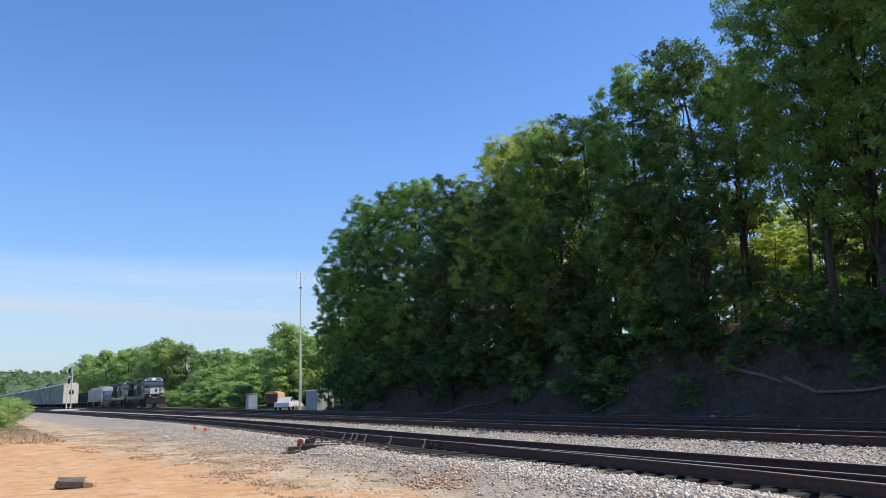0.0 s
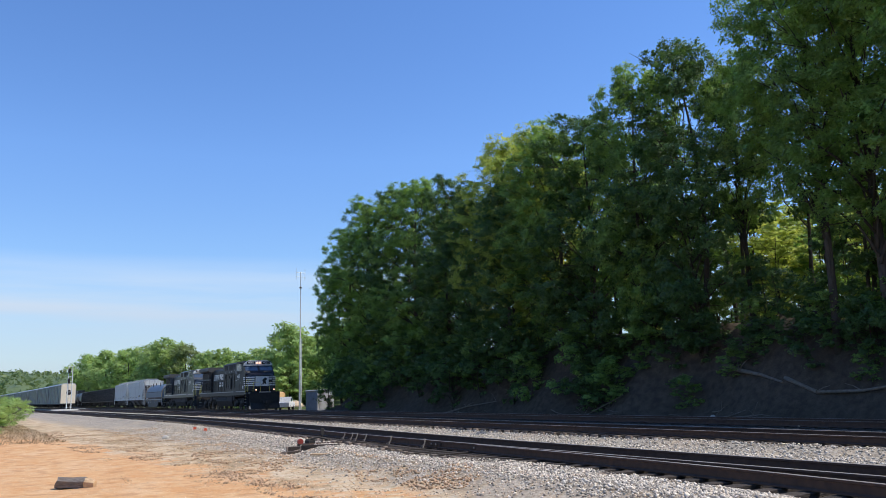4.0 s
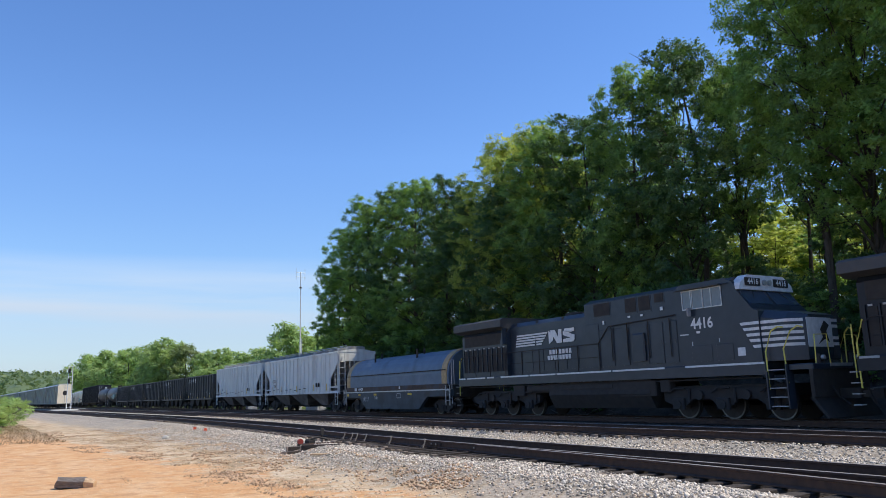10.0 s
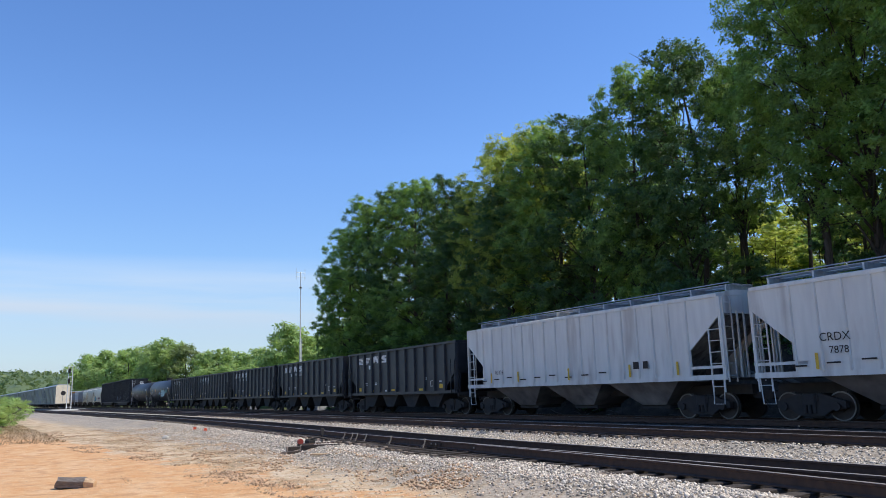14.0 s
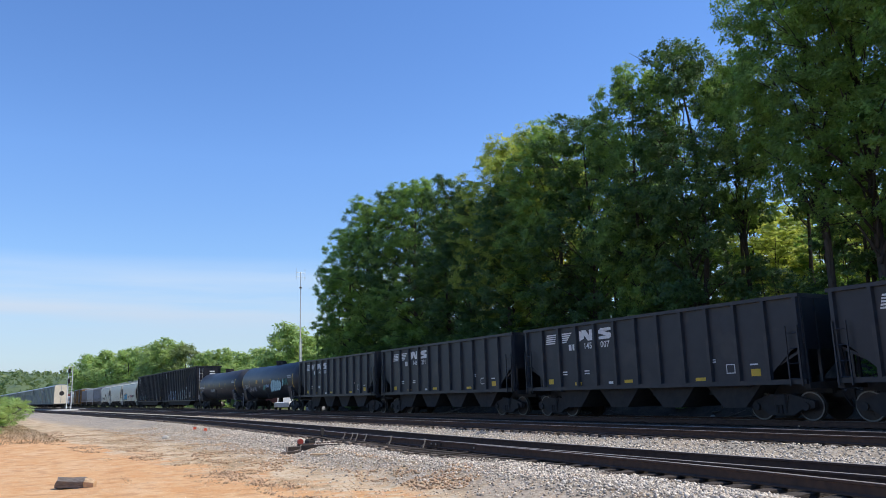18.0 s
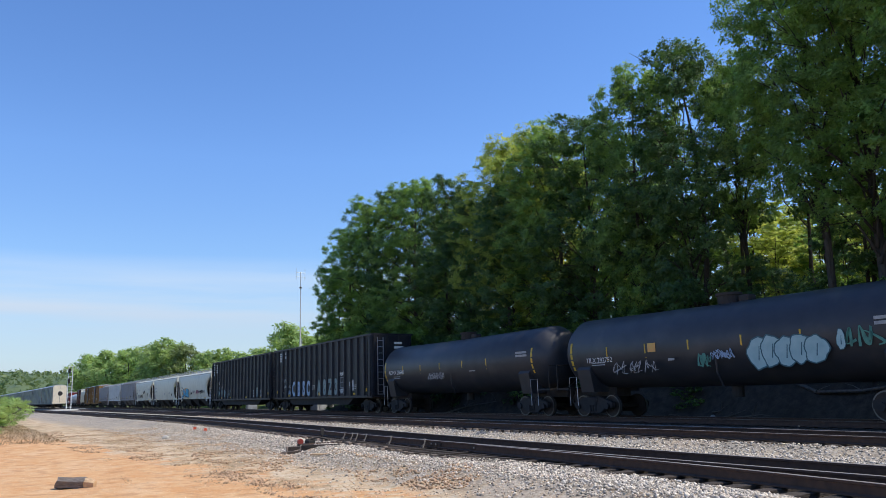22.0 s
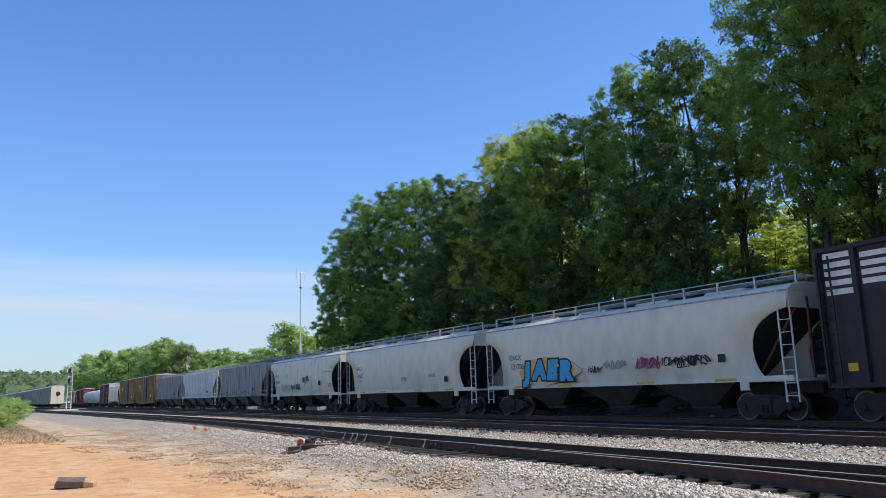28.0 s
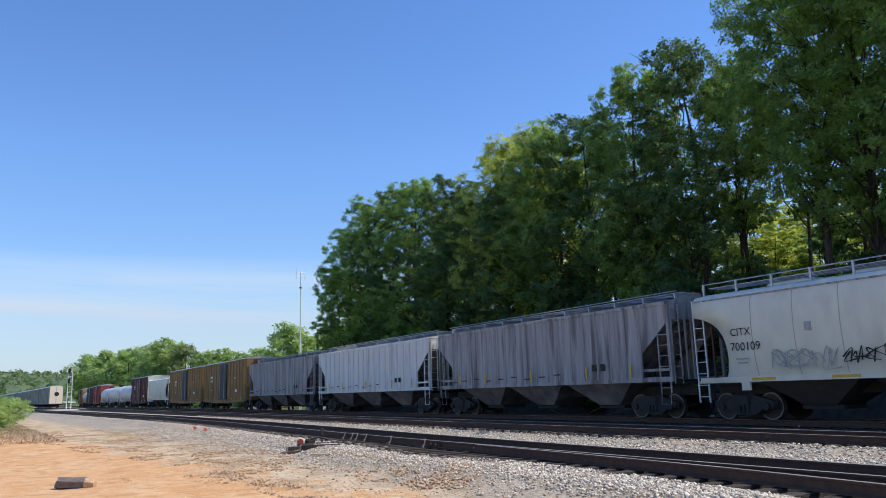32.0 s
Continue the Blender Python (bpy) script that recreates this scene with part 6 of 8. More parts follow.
# -- coil car --
def coil_car(half, number, label):
    car = thing("coil_car", label, "coil car")
    e = half - 0.5
    part("side_frame", Shape().prism([(-e, 1.0), (-e, 1.38), (e, 1.38), (e, 1.0), (e - 2.7, 1.0), (e - 3.7, 0.28), (-e + 3.7, 0.28), (-e + 2.7, 1.0)], -1.56, -1.36, "y").prism([(-e, 1.0), (-e, 1.38), (e, 1.38), (e, 1.0), (e - 2.7, 1.0), (e - 3.7, 0.28), (-e + 3.7, 0.28), (-e + 2.7, 1.0)], 1.36, 1.56, "y"), "coilframe", car, "dark slate side girder")
    part("floor", Shape().box(-e, e, -1.36, 1.36, 0.95, 1.6), "under", car)
    part("side_ledge", Shape().box(-e, e, -1.60, -1.57, 1.34, 1.41), "galv", car)
    part("rust_band", Shape().box(-e + 0.4, e - 0.4, -1.575, -1.49, 1.42, 1.70), "ruststain", car, "rust-stained lower band")
    prof = [(-1.5, 1.66)] + [(-1.5 * math.cos(a), 2.3 + 1.38 * math.sin(a)) for a in [math.pi * k / 16 for k in range(0, 17)]] + [(1.5, 1.66)]
    part("cover", Shape().prism(prof, -e + 0.55, e - 0.55, "x"), "coilgrey", car, "slate-blue rounded steel cover")
    for s in (1, -1):
        big = [(y * 1.008, 1.66 + (z - 1.66) * 1.008) for y, z in prof]
        part("end_band", Shape().prism(big, *sorted((s * (e - 0.5), s * (e - 1.05))), "x"), "tan", car, "tan painted end band")
        part("end_cap", Shape().prism([(y * 0.98, z * 0.995) for y, z in prof], *sorted((s * (e - 0.35), s * (e - 0.52))), "x"), "coilgrey", car)
        handrail(car, [(s * (e - 0.05), -1.45, 0.6), (s * (e - 0.05), -1.45, 3.0), (s * (e - 0.2), -1.2, 3.0), (s * (e - 0.2), -1.2, 1.6)], "galv", 0.022)
        ladder(car, s * (e - 0.3), -1.58, 0.5, 1.6, "galv", 0.42)
        add_truck(car, s * (e - 1.5))
    part("cover_seam", Shape().box(-e + 0.6, e - 0.6, -1.53, -1.49, 2.45, 2.50), "under", car)
    for x in (-e * 0.45, e * 0.35):
        part("lifting_bracket", Shape().prism([(x - 0.09, 3.3), (x - 0.07, 3.9), (x - 0.02, 3.9), (x - 0.02, 3.3)], -1.0, -0.9, "y").prism([(x + 0.12, 3.5), (x + 0.14, 3.95), (x + 0.19, 3.95), (x + 0.19, 3.5)], -0.6, -0.5, "y"), "under", car)
    letters(number, 0.27, "white", car, -e + 2.9, -1.585, 1.56, 0.006)
    plates(car, "white", -1.585, [(-e + 2.05, 1.56, 0.15, 0.2), (-e + 2.25, 1.56, 0.15, 0.2), (1.3, 1.58, 0.16, 0.16)])
    plates(car, "yellow", -1.566, [(-e + 2.7, 1.2, 0.35, 0.10), (-e * 0.3, 1.2, 0.4, 0.12), (e * 0.35, 1.18, 0.5, 0.12), (-e + 0.75, 1.2, 0.3, 0.16)], "reflector", "yellow reflector plate")
    fr = part("load_chart", Shape().box(e * 0.12, e * 0.12 + 0.5, -1.568, -1.56, 0.94, 1.24), "stain", car)
    part("chart_field", Shape().box(e * 0.12 + 0.04, e * 0.12 + 0.46, -1.572, -1.564, 0.98, 1.20), "coilframe", fr)
    scribble(car, "stain", -1.566, -e * 0.5, 0.92, 0.75, 0.36, 51, 4, 0.03, "thin pale spray-painted tag")
    scribble(car, "stain", -1.566, -e * 0.28, 0.98, 0.4, 0.22, 52, 3, 0.03, "thin pale spray-painted tag")
    scribble(car, "ruststain", -1.582, e * 0.5, 1.56, 1.4, 0.16, 53, 5, 0.05, "rusty scrawl on the lower band")
    part("centre_sill", Shape().box(-half + 0.5, half - 0.5, -0.3, 0.3, 0.8, 1.0), "under", car)
    add_couplers(car, half)
    return car


# -- boxcars --
def boxcar(half, mat, label, ribs=14, top=5.2, door="brown", endmat=None):
    car = thing("boxcar", label, "boxcar", "boxcars in the train")
    e = half - 0.5
    part("side_sheet", Shape().box(-e, e, -1.5, 1.5, 1.05, top - 0.25), mat, car)
    part("roof", Shape().prism([(-1.56, top - 0.25), (-1.5, top - 0.15), (0, top), (1.5, top - 0.15), (1.56, top - 0.25)], -e - 0.04, e + 0.04, "x"), "tankwhite", car, "pale galvanised roof")
    rib = Shape().prism([(-0.06, -1.5), (-0.03, -1.57), (0.03, -1.57), (0.06, -1.5)], 1.1, top - 0.3, "z").mesh("rib", [M[mat]])
    for k in range(ribs):
        x = -e + 0.1 + (2 * e - 0.2) * k / (ribs - 1)
        if abs(x) > 1.8:
            part("rib", rib, mat, car, at=(x, 0, 0))
    d = part("door", Shape().bevel_box(-1.6, 1.6, -1.62, -1.52, 1.12, top - 0.45, 0.02), door, car, "dark sliding door with rails")
    for k in range(3):
        part("door_panel", Shape().bevel_box(-1.45, 1.45, -1.65, -1.62, 1.35 + k * 1.15, 2.3 + k * 1.15, 0.01), door, d)
    for x in (-0.9, 0.9):
        part("door_bar", Shape().tube([(x, -1.67, 1.15), (x, -1.67, top - 0.5)], 0.025, 6), "galv", d)
    plates(car, "white", -1.575, [(-e * 0.55, 3.6, 1.0, 0.25), (-e * 0.55, 3.2, 0.8, 0.2), (-e * 0.55, 2.2, 0.6, 0.08), (e * 0.6, 2.0, 0.7, 0.3), (e * 0.55, 3.3, 0.5, 0.12)], "stencil_bar")
    plates(car, "yellow", -1.575, [(x, 1.2, 0.5, 0.12) for x in (-e * 0.8, -e * 0.4, e * 0.4, e * 0.8)], "reflector", "yellow reflector plate")
    part("side_sill", Shape().prism([(-e, 1.08), (-e, 0.9), (-2.0, 0.72), (2.0, 0.72), (e, 0.9), (e, 1.08)], -1.54, -1.46, "y"), mat, car)
    for s in (1, -1):
        part("end_sheet", Shape().box(*sorted((s * e, s * (e + 0.04))), -1.48, 1.48, 1.05, top - 0.27), endmat or mat, car)
        for k in range(5):
            part("end_corrugation", Shape().prism([(s * (e + 0.04), 1.5 + 0.68 * k), (s * (e + 0.12), 1.62 + 0.68 * k), (s * (e + 0.04), 1.74 + 0.68 * k)], -1.35, 1.35, "y"), endmat or mat, car)
        ladder(car, s * (e - 0.3), -1.58, 0.9, 2.6, mat, 0.42)
        add_truck(car, s * (e - 1.7))
    part("underframe", Shape().box(-e, e, -1.2, 1.2, 0.85, 1.04), "under", car)
    add_couplers(car, half)
    return car


# -- autorack of the departing train --
def autorack(half, last):
    car = thing("autorack", "pale galvanised autorack of a departing train", "autorack", "autoracks of the departing train")
    e = half - 0.5
    part("body", Shape().box(-e, e, -1.5, 1.5, 1.1, 5.35), "rack", car)
    part("roof", Shape().prism([(-1.52, 5.35), (-1.3, 5.62), (-0.6, 5.78), (0.6, 5.78), (1.3, 5.62), (1.52, 5.35)], -e, e, "x"), "galv", car)
    for k in range(9):
        x = -e + 0.3 + (2 * e - 0.6) * k / 8
        for s in (-1, 1):
            part("side_post", Shape().box(x - 0.09, x + 0.09, s * 1.56 - 0.05, s * 1.56 + 0.05, 1.1, 5.35), "dirtygrey", car)
    part("side_sill", Shape().box(-e, e, -1.56, 1.56, 0.85, 1.1), "under", car)
    for s in (1, -1):
        d = part("end_door", Shape().prism([(-1.5, 1.15), (-1.5, 5.2), (-1.2, 5.6), (1.2, 5.6), (1.5, 5.2), (1.5, 1.15)], *sorted((s * e, s * (e + 0.14))), "x"), "rackend", car, "cream end door")
        part("door_seam", Shape().box(*sorted((s * (e + 0.142), s * (e + 0.16))), -0.04, 0.04, 1.2, 5.5), "dirtygrey", d)
        part("door_mark", Shape().disc((s * (e + 0.15), 0.1, 3.6), 0.55, 0.03, 16, "x"), "under", d, "dark round mark")
        part("truck", TRUCK, "truck", car, at=(s * (e - 3.2), 0, 0))
        for dx in (-0.89, 0.89):
            part("wheelset", WHEEL_CAR, "wheel", car, at=(s * (e - 3.2) + dx, 0, 0.457))
    add_couplers(car, half)
    return car


# ---- along the tracks: ties, stones, the switch ----
def tie_mesh(length, seed):
    """A dark oily tie with split, sun-bleached ends."""
    r = random.Random(seed)
    h = length / 2
    sh = Shape()
    cuts = (-h, -h + 0.10, -h + 0.14, -0.3, 0.3, h - 0.14, h - 0.10, h)
    rings = []
    for x in cuts:
        j = lambda: r.uniform(-0.012, 0.012)
        rings.append([(x + (2.5 * j() if abs(x) == h else 0), -0.115 + j(), -0.37), (x, 0.115 + j(), -0.37), (x, 0.115 + j(), -0.195 + j() * 0.4), (x, 0.05, -0.190), (x, -0.05, -0.190 + j() * 0.3), (x, -0.115 + j(), -0.195 + j() * 0.4)])
    for k in range(len(rings) - 1):
        sh.use(1 if k in (0, len(rings) - 2) else 0).loft(rings[k:k + 2], cap=k in (0, len(rings) - 2))
    return sh.mesh("tie", [M["tie_dark"], M["tie"]])


TIES = [tie_mesh(2.6, 1), tie_mesh(2.56, 2), tie_mesh(2.63, 3)]
LONG_TIES = [tie_mesh(2.95, 4), tie_mesh(2.85, 5)]
PLATE = Shape().box(-0.17, 0.17, -0.095, 0.095, -0.192, -0.181).box(-0.11, -0.085, -0.03, -0.01, -0.182, -0.16).box(0.085, 0.11, 0.01, 0.03, -0.182, -0.16).mesh("tie_plate", [M["plate"]])
rt = random.Random(8)
y = 1.5
while y < 62:
    long = y < 19
    t = part("tie", rt.choice(LONG_TIES if long else TIES), "tie", track_near, at=(near_x(y) - (0.20 if long else 0.05) + rt.uniform(-0.12, 0.06), y, rt.uniform(-0.012, 0.004)))
    t.rotation_euler = (0, 0, rt.uniform(-0.015, 0.015))
    if y < 30:
        for x in (point_rail_x(y), near_x(y) + 0.7525):
            part("tie_plate", PLATE, "plate", track_near, at=(x, y, 0.0015))
    y += 0.5 + rt.uniform(-0.02, 0.02)
y = 6.0
while y < 72:
    t = part("tie", rt.choice(TIES), "tie", track_middle, at=(middle_x(y) + rt.uniform(-0.05, 0.05), y, rt.uniform(-0.012, 0.004)))
    t.rotation_euler = (0, 0, rt.uniform(-0.015, 0.015))
    y += 0.52 + rt.uniform(-0.02, 0.02)
rest = Shape()
for centre, y0, y1 in ((near_x, 62, 150), (middle_x, 72, 150), (far_x, 4, 150)):
    y = y0
    while y < y1:
        c = centre(y)
        rest.box(c - 1.3, c + 1.3, y - 0.115, y + 0.115, -0.36, -0.192)
        y += 0.53
far_ties = new("tie_row", rest.mesh("tie_row", [M["tie_dark"]]))
tagged(far_ties, "rows of weathered ties along the further tracks", "railway ties", kind="stuff")

# joint bars and rail anchors of the near rail
for y in (15.5, 17.6):
    part("joint_bar", Shape().bevel_box(-0.055, -0.015, -0.32, 0.32, -0.14, -0.05, 0.01), "plate", track_near, at=(point_rail_x(y), y, 0))
    for k in range(2):
        part("bolt", Shape().disc((-0.06, -0.12 + 0.24 * k, -0.09), 0.022, 0.03, 8, "x"), "railtop", track_near, at=(point_rail_x(y), y, 0))
for y in (18.0, 20.1, 21.9, 22.6, 23.0, 23.7):
    part("rail_brace", Shape().tube([(-0.16, -0.05, -0.2), (-0.05, 0.03, -0.06), (-0.01, 0.10, 0.03)], 0.018, 6).tube([(-0.18, 0.05, -0.19), (-0.08, 0.0, -0.10)], 0.018, 6), "deadwood", track_near, "small pale brace beside the rail", at=(point_rail_x(y) - 0.04, y, 0))


def stones(name, n, seed, place, lo, hi, mat, label, lift=0.0):
    """Loose broken stones lying on the ground."""
    r = np.random.default_rng(seed)
    px, py = place(r, n)
    pz = np.array([ground_z(float(a), float(b)) for a, b in zip(px, py)])
    size = r.uniform(lo, hi, n)
    base = np.array([(1, 0, 0), (0, 1, 0), (-1, 0, 0), (0, -1, 0), (0.2, 0.1, 0.8), (-0.1, 0, -0.6)], dtype=float)
    v = base[None] * size[:, None, None] * r.uniform(0.6, 1.4, (n, 6, 3))
    a = r.uniform(0, 6.28, n)
    c, s = np.cos(a)[:, None], np.sin(a)[:, None]
    tilt = r.normal(0, 0.5, (n, 1))
    x, yy, z = v[:, :, 0], v[:, :, 1], v[:, :, 2]
    z2 = z * np.cos(tilt) + x * np.sin(tilt)
    x2 = x * np.cos(tilt) - z * np.sin(tilt)
    v = np.stack([x2 * c - yy * s + px[:, None], x2 * s + yy * c + py[:, None], z2 + pz[:, None] + lift + 0.25 * size[:, None]], axis=2).reshape(-1, 3)
    tri = np.array([(0, 1, 4), (1, 2, 4), (2, 3, 4), (3, 0, 4), (1, 0, 5), (2, 1, 5), (3, 2, 5), (0, 3, 5)])
    f = (tri[None] + 6 * np.arange(n)[:, None, None]).reshape(-1, 3)
    me = bpy.data.meshes.new(name)
    me.vertices.add(len(v))
    me.vertices.foreach_set("co", v.astype(np.float32).ravel())
    me.loops.add(len(f) * 3)
    me.loops.foreach_set("vertex_index", f.astype(np.int32).ravel())
    me.polygons.add(len(f))
    me.polygons.foreach_set("loop_start", np.arange(0, len(f) * 3, 3, dtype=np.int32))
    me.materials.append(M[mat])
    me.update(calc_edges=True)
    return tagged(new(name, me), label, "gravel", kind="stuff")


def shoulder(r, n):
    y = 3.5 + 50 * r.uniform(0, 1, n) ** 1.6
    edge = np.array([near_edge(float(v)) for v in y])
    return edge + 0.12 - np.minimum(2.6, 1.2 + 0.04 * y) * np.abs(r.normal(0, 0.62, n)), y


def between(r, n):
    y = 5 + 60 * r.uniform(0, 1, n) ** 1.5
    a, b = np.interp(y, A_Y, A_X) + 1.1, np.interp(y, B_Y, B_X) - 1.25
    return a + (b - a) * r.uniform(0, 1, n), y


def scattered(r, n):
    y = 7 + 40 * r.uniform(0, 1, n) ** 1.2
    x = np.interp(y, A_Y, A_X) - 2.2 - 6.5 * r.uniform(0, 1, n) ** 1.6
    return x, y


stones("ballast_shoulder", 29000, 1, shoulder, 0.012, 0.038, "ballast", "pale grey crushed stone beside the near track")
stones("ballast_between_tracks", 24000, 2, between, 0.014, 0.042, "ballast", "pale crushed stone between the tracks")
stones("scattered_stones", 5500, 5, scattered, 0.004, 0.015, "pebble", "stray stones strewn over the dirt")


def heaped(r, n):
    y = 8 + 26 * r.uniform(0, 1, n)
    return np.interp(y, B_Y, B_X) + 0.80 + np.abs(r.normal(0, 0.18, n)), y


stones("ballast_heaped", 1600, 24, heaped, 0.03, 0.055, "ballast", "pale stones heaped against the middle rail", 0.15)
stones("ballast_heaped", 700, 25, heaped, 0.03, 0.05, "ballast", "pale stones heaped against the middle rail", 0.24)


def dirt_face(r, n):
    y = 9 + 40 * r.uniform(0, 1, n) ** 1.3
    return -4 + 13 * r.uniform(0, 1, n) ** 0.8, y


stones("dirt_pebbles", 5000, 15, dirt_face, 0.004, 0.012, "pebble", "tan pebbles and crumbs on the orange dirt")


def clods(r, n):
    """Uneven patches between the orange dirt and the gravel."""
    y = 11 + 42 * r.uniform(0, 1, 12 * n) ** 1.3
    x = np.interp(y, A_Y, A_X) - 2.3 - (2.0 + 0.14 * y) * r.uniform(0, 1, 12 * n)
    p = np.array([noise.noise((float(a) * 0.75, float(b) * 0.42, 7)) + 0.55 * noise.noise((float(a) * 2.6, float(b) * 1.6, 3)) for a, b in zip(x, y)])
    best = np.argsort(-p)[:3 * n]
    pick = r.permutation(best)[:n]
    return x[pick], y[pick]


def scrub_stones(r, n):
    y = 10 + 45 * r.uniform(0, 1, n) ** 1.3
    return np.interp(y, A_Y, A_X) - 2.0 - (2.4 + 0.12 * y) * r.uniform(0, 1, n) ** 1.2, y


stones("dirt_clods", 5200, 6, clods, 0.008, 0.045, "clod", "brown clods and stubble where the dirt meets the gravel")
stones("stray_gravel", 6500, 16, scrub_stones, 0.006, 0.024, "pebble", "stray pale gravel trodden into the scrub")


def low_switch_stand():
    t = thing("switch_stand", "low faded-red switch stand on the ballast", "switch stand", at=(8.95, 23.5, -0.36))
    part("base", Shape().bevel_box(-0.35, 0.45, -0.16, 0.16, 0.0, 0.12, 0.02), "plate", t)
    part("housing", Shape().bevel_box(-0.12, 0.16, -0.14, 0.14, 0.12, 0.26, 0.05), "under", t, "grimy gear housing")
    part("weight", Shape().disc((-0.3, 0.0, 0.18), 0.09, 0.1, 14, "y"), "redpaint", t)
    part("throw_lever", Shape().tube([(0.0, -0.1, 0.25), (0.25, -0.16, 0.3), (0.55, -0.18, 0.22)], 0.03, 8), "under", t)
    part("mast", Shape().tube([(0.48, 0.1, 0.0), (0.48, 0.1, 0.52)], 0.025, 8), "under", t)
    part("target_plate", Shape().bevel_box(0.42, 0.54, 0.08, 0.11, 0.36, 0.56, 0.01), "truck", t)
    part("connecting_rod", Shape().tube([(0.4, 0.0, 0.1), (2.2, -2.3, 0.12)], 0.028, 6), "rail", t)
    return t


low_switch_stand()
for i, (x, y, turn) in enumerate(((8.3, 22.6, 20), (8.75, 23.3, -12), (8.9, 22.4, -25))):
    ob = new("switch_tie", LONG_TIES[i % 2])
    ob.location, ob.rotation_euler, ob.scale = (x, y, ground_z(x, y) + 0.235), (0, 0, radians(turn)), (0.42, 1, 1)
    tagged(ob, "short weathered timber under the switch stand", "timber", "timbers by the switch")
ob = new("plank", Shape().bevel_box(-0.35, 0.35, -0.1, 0.1, 0.0, 0.045, 0.01).mesh("plank", [M["logend"]]))
ob.location, ob.rotation_euler = (8.1, 20.2, ground_z(8.1, 20.2) + 0.01), (0, 0, radians(-35))
tagged(ob, "short pale plank lying on the gravel", "plank")


def log_piece():
    t = thing("log", "short sawn log lying on orange dirt", "log", at=(1.74, 17.95, ground_z(1.74, 17.95) + 0.10))
    r = random.Random(3)
    n = 16
    prof = [1 + r.uniform(-0.13, 0.13) for _ in range(n)]
    rings = [[(x + 0.03 * math.sin(3 * a), (0.17 - 0.02 * x) * k * math.cos(a), (0.16 + 0.02 * x) * k * math.sin(a) * (0.93 + 0.07 * math.sin(x * 9))) for a, k in [(2 * math.pi * i / n, prof[i]) for i in range(n)]] for x in (-0.5, -0.35, -0.1, 0.1, 0.2)]
    part("bark_side", Shape().loft(rings), "bark_grey", t, "weathered grey bark")
    part("split_end", Shape().loft([[(x, 0.15 * q * prof[i] * math.cos(2 * math.pi * i / n), 0.145 * q * prof[(i + s) % n] * math.sin(2 * math.pi * i / n) - (1 - q) * 0.05) for i in range(n)] for x, q, s in ((0.2, 1.0, 0), (0.28, 0.97, 1), (0.38, 0.9, 2), (0.46, 0.72, 3))]), "logend", t, "broken tan wood end")
    t.rotation_euler, t.scale = (0, radians(3), radians(-31)), (0.8, 0.8, 0.8)
    return t


log_piece()


def survey_flag(x, y):
    z = ground_z(x, y)
    t = thing("survey_flag", "small orange marker flag stuck in the gravel", "marker flag", "marker flags", at=(x, y, z))
    part("wire", Shape().tube([(0, 0, -0.05), (0.01, 0, 0.3)], 0.006, 5), "galv", t)
    part("cloth", Shape().prism([(0.0, 0.16), (0.06, 0.19), (0.14, 0.17), (0.15, 0.28), (0.08, 0.31), (0.0, 0.3)], -0.01, 0.01, "y"), "flag", t, "orange flag cloth")


survey_flag(9.0, 37.6)
survey_flag(9.1, 40.2)
ob = new("white_stone", Shape().loft([[(0.16 * k * math.cos(a) * (1 + 0.2 * math.sin(2 * a)), 0.12 * k * math.sin(a), z) for a in [2 * math.pi * i / 10 for i in range(10)]] for k, z in ((0.8, 0.0), (1.0, 0.06), (0.7, 0.13), (0.25, 0.16))]).mesh("white_stone", [M["concrete"]]))
ob.location = (7.1, 36.8, ground_z(7.1, 36.8))
tagged(ob, "pale stone lying in the scrub", "stone")

# ---- beyond the tracks ----
def signal_mast():
    x, y = 14.0, 170.0
    t = thing("signal_mast", "grey lattice signal mast with dark heads on a pale footing", "signal", at=(x, y, -0.33))
    for dx in (-0.42, 0.42):
        part("post", Shape().tube([(dx, 0, 0), (dx * 0.85, 0, 8.9)], 0.09, 8), "white", t)
    for k in range(9):
        part("rung", Shape().tube([(-0.4, 0, 0.75 + k), (0.4, 0, 0.75 + k)], 0.055, 6), "white", t)
    for z in (5.9, 7.9):
        h = part("signal_head", Shape().bevel_box(-0.42, 0.02, -0.25, 0.15, z - 0.5, z + 0.5, 0.05), "under", t, "black signal head")
        for dz in (-0.3, 0.0, 0.3):
            part("lens_hood", Shape().disc((-0.2, -0.35, z + dz), 0.13, 0.25, 12), "under", h)
    part("footing", Shape().bevel_box(-3.2, 3.2, -1.2, 1.2, -0.1, 0.35, 0.2), "concrete", t, "pale gravel-covered footing")
    return t


signal_mast()


def radio_mast():
    t = thing("radio_mast", "slender white radio mast with small aerials", "mast", at=(31.0, 84.6, -0.4))
    part("pole", Shape().tube([(0, 0, 0), (0.05, 0, 8.5), (0.08, 0, 16.2)], 0.10, 8, 0.06), "white", t)
    part("second_pole", Shape().tube([(0.25, 0.2, 0), (0.32, 0.2, 8.3)], 0.06, 8, 0.05), "white", t)
    for z in (15.6, 16.1):
        part("aerial_arm", Shape().tube([(-0.55, 0, z), (0.65, 0, z)], 0.025, 5), "galv", t)
    for dx in (-0.5, 0.6):
        part("aerial", Shape().tube([(dx, 0, 15.2), (dx, 0, 16.6)], 0.025, 5), "galv", t)
    part("collar", Shape().disc((0.06, 0, 14.3), 0.16, 0.12, 10, "z"), "under", t)


radio_mast()


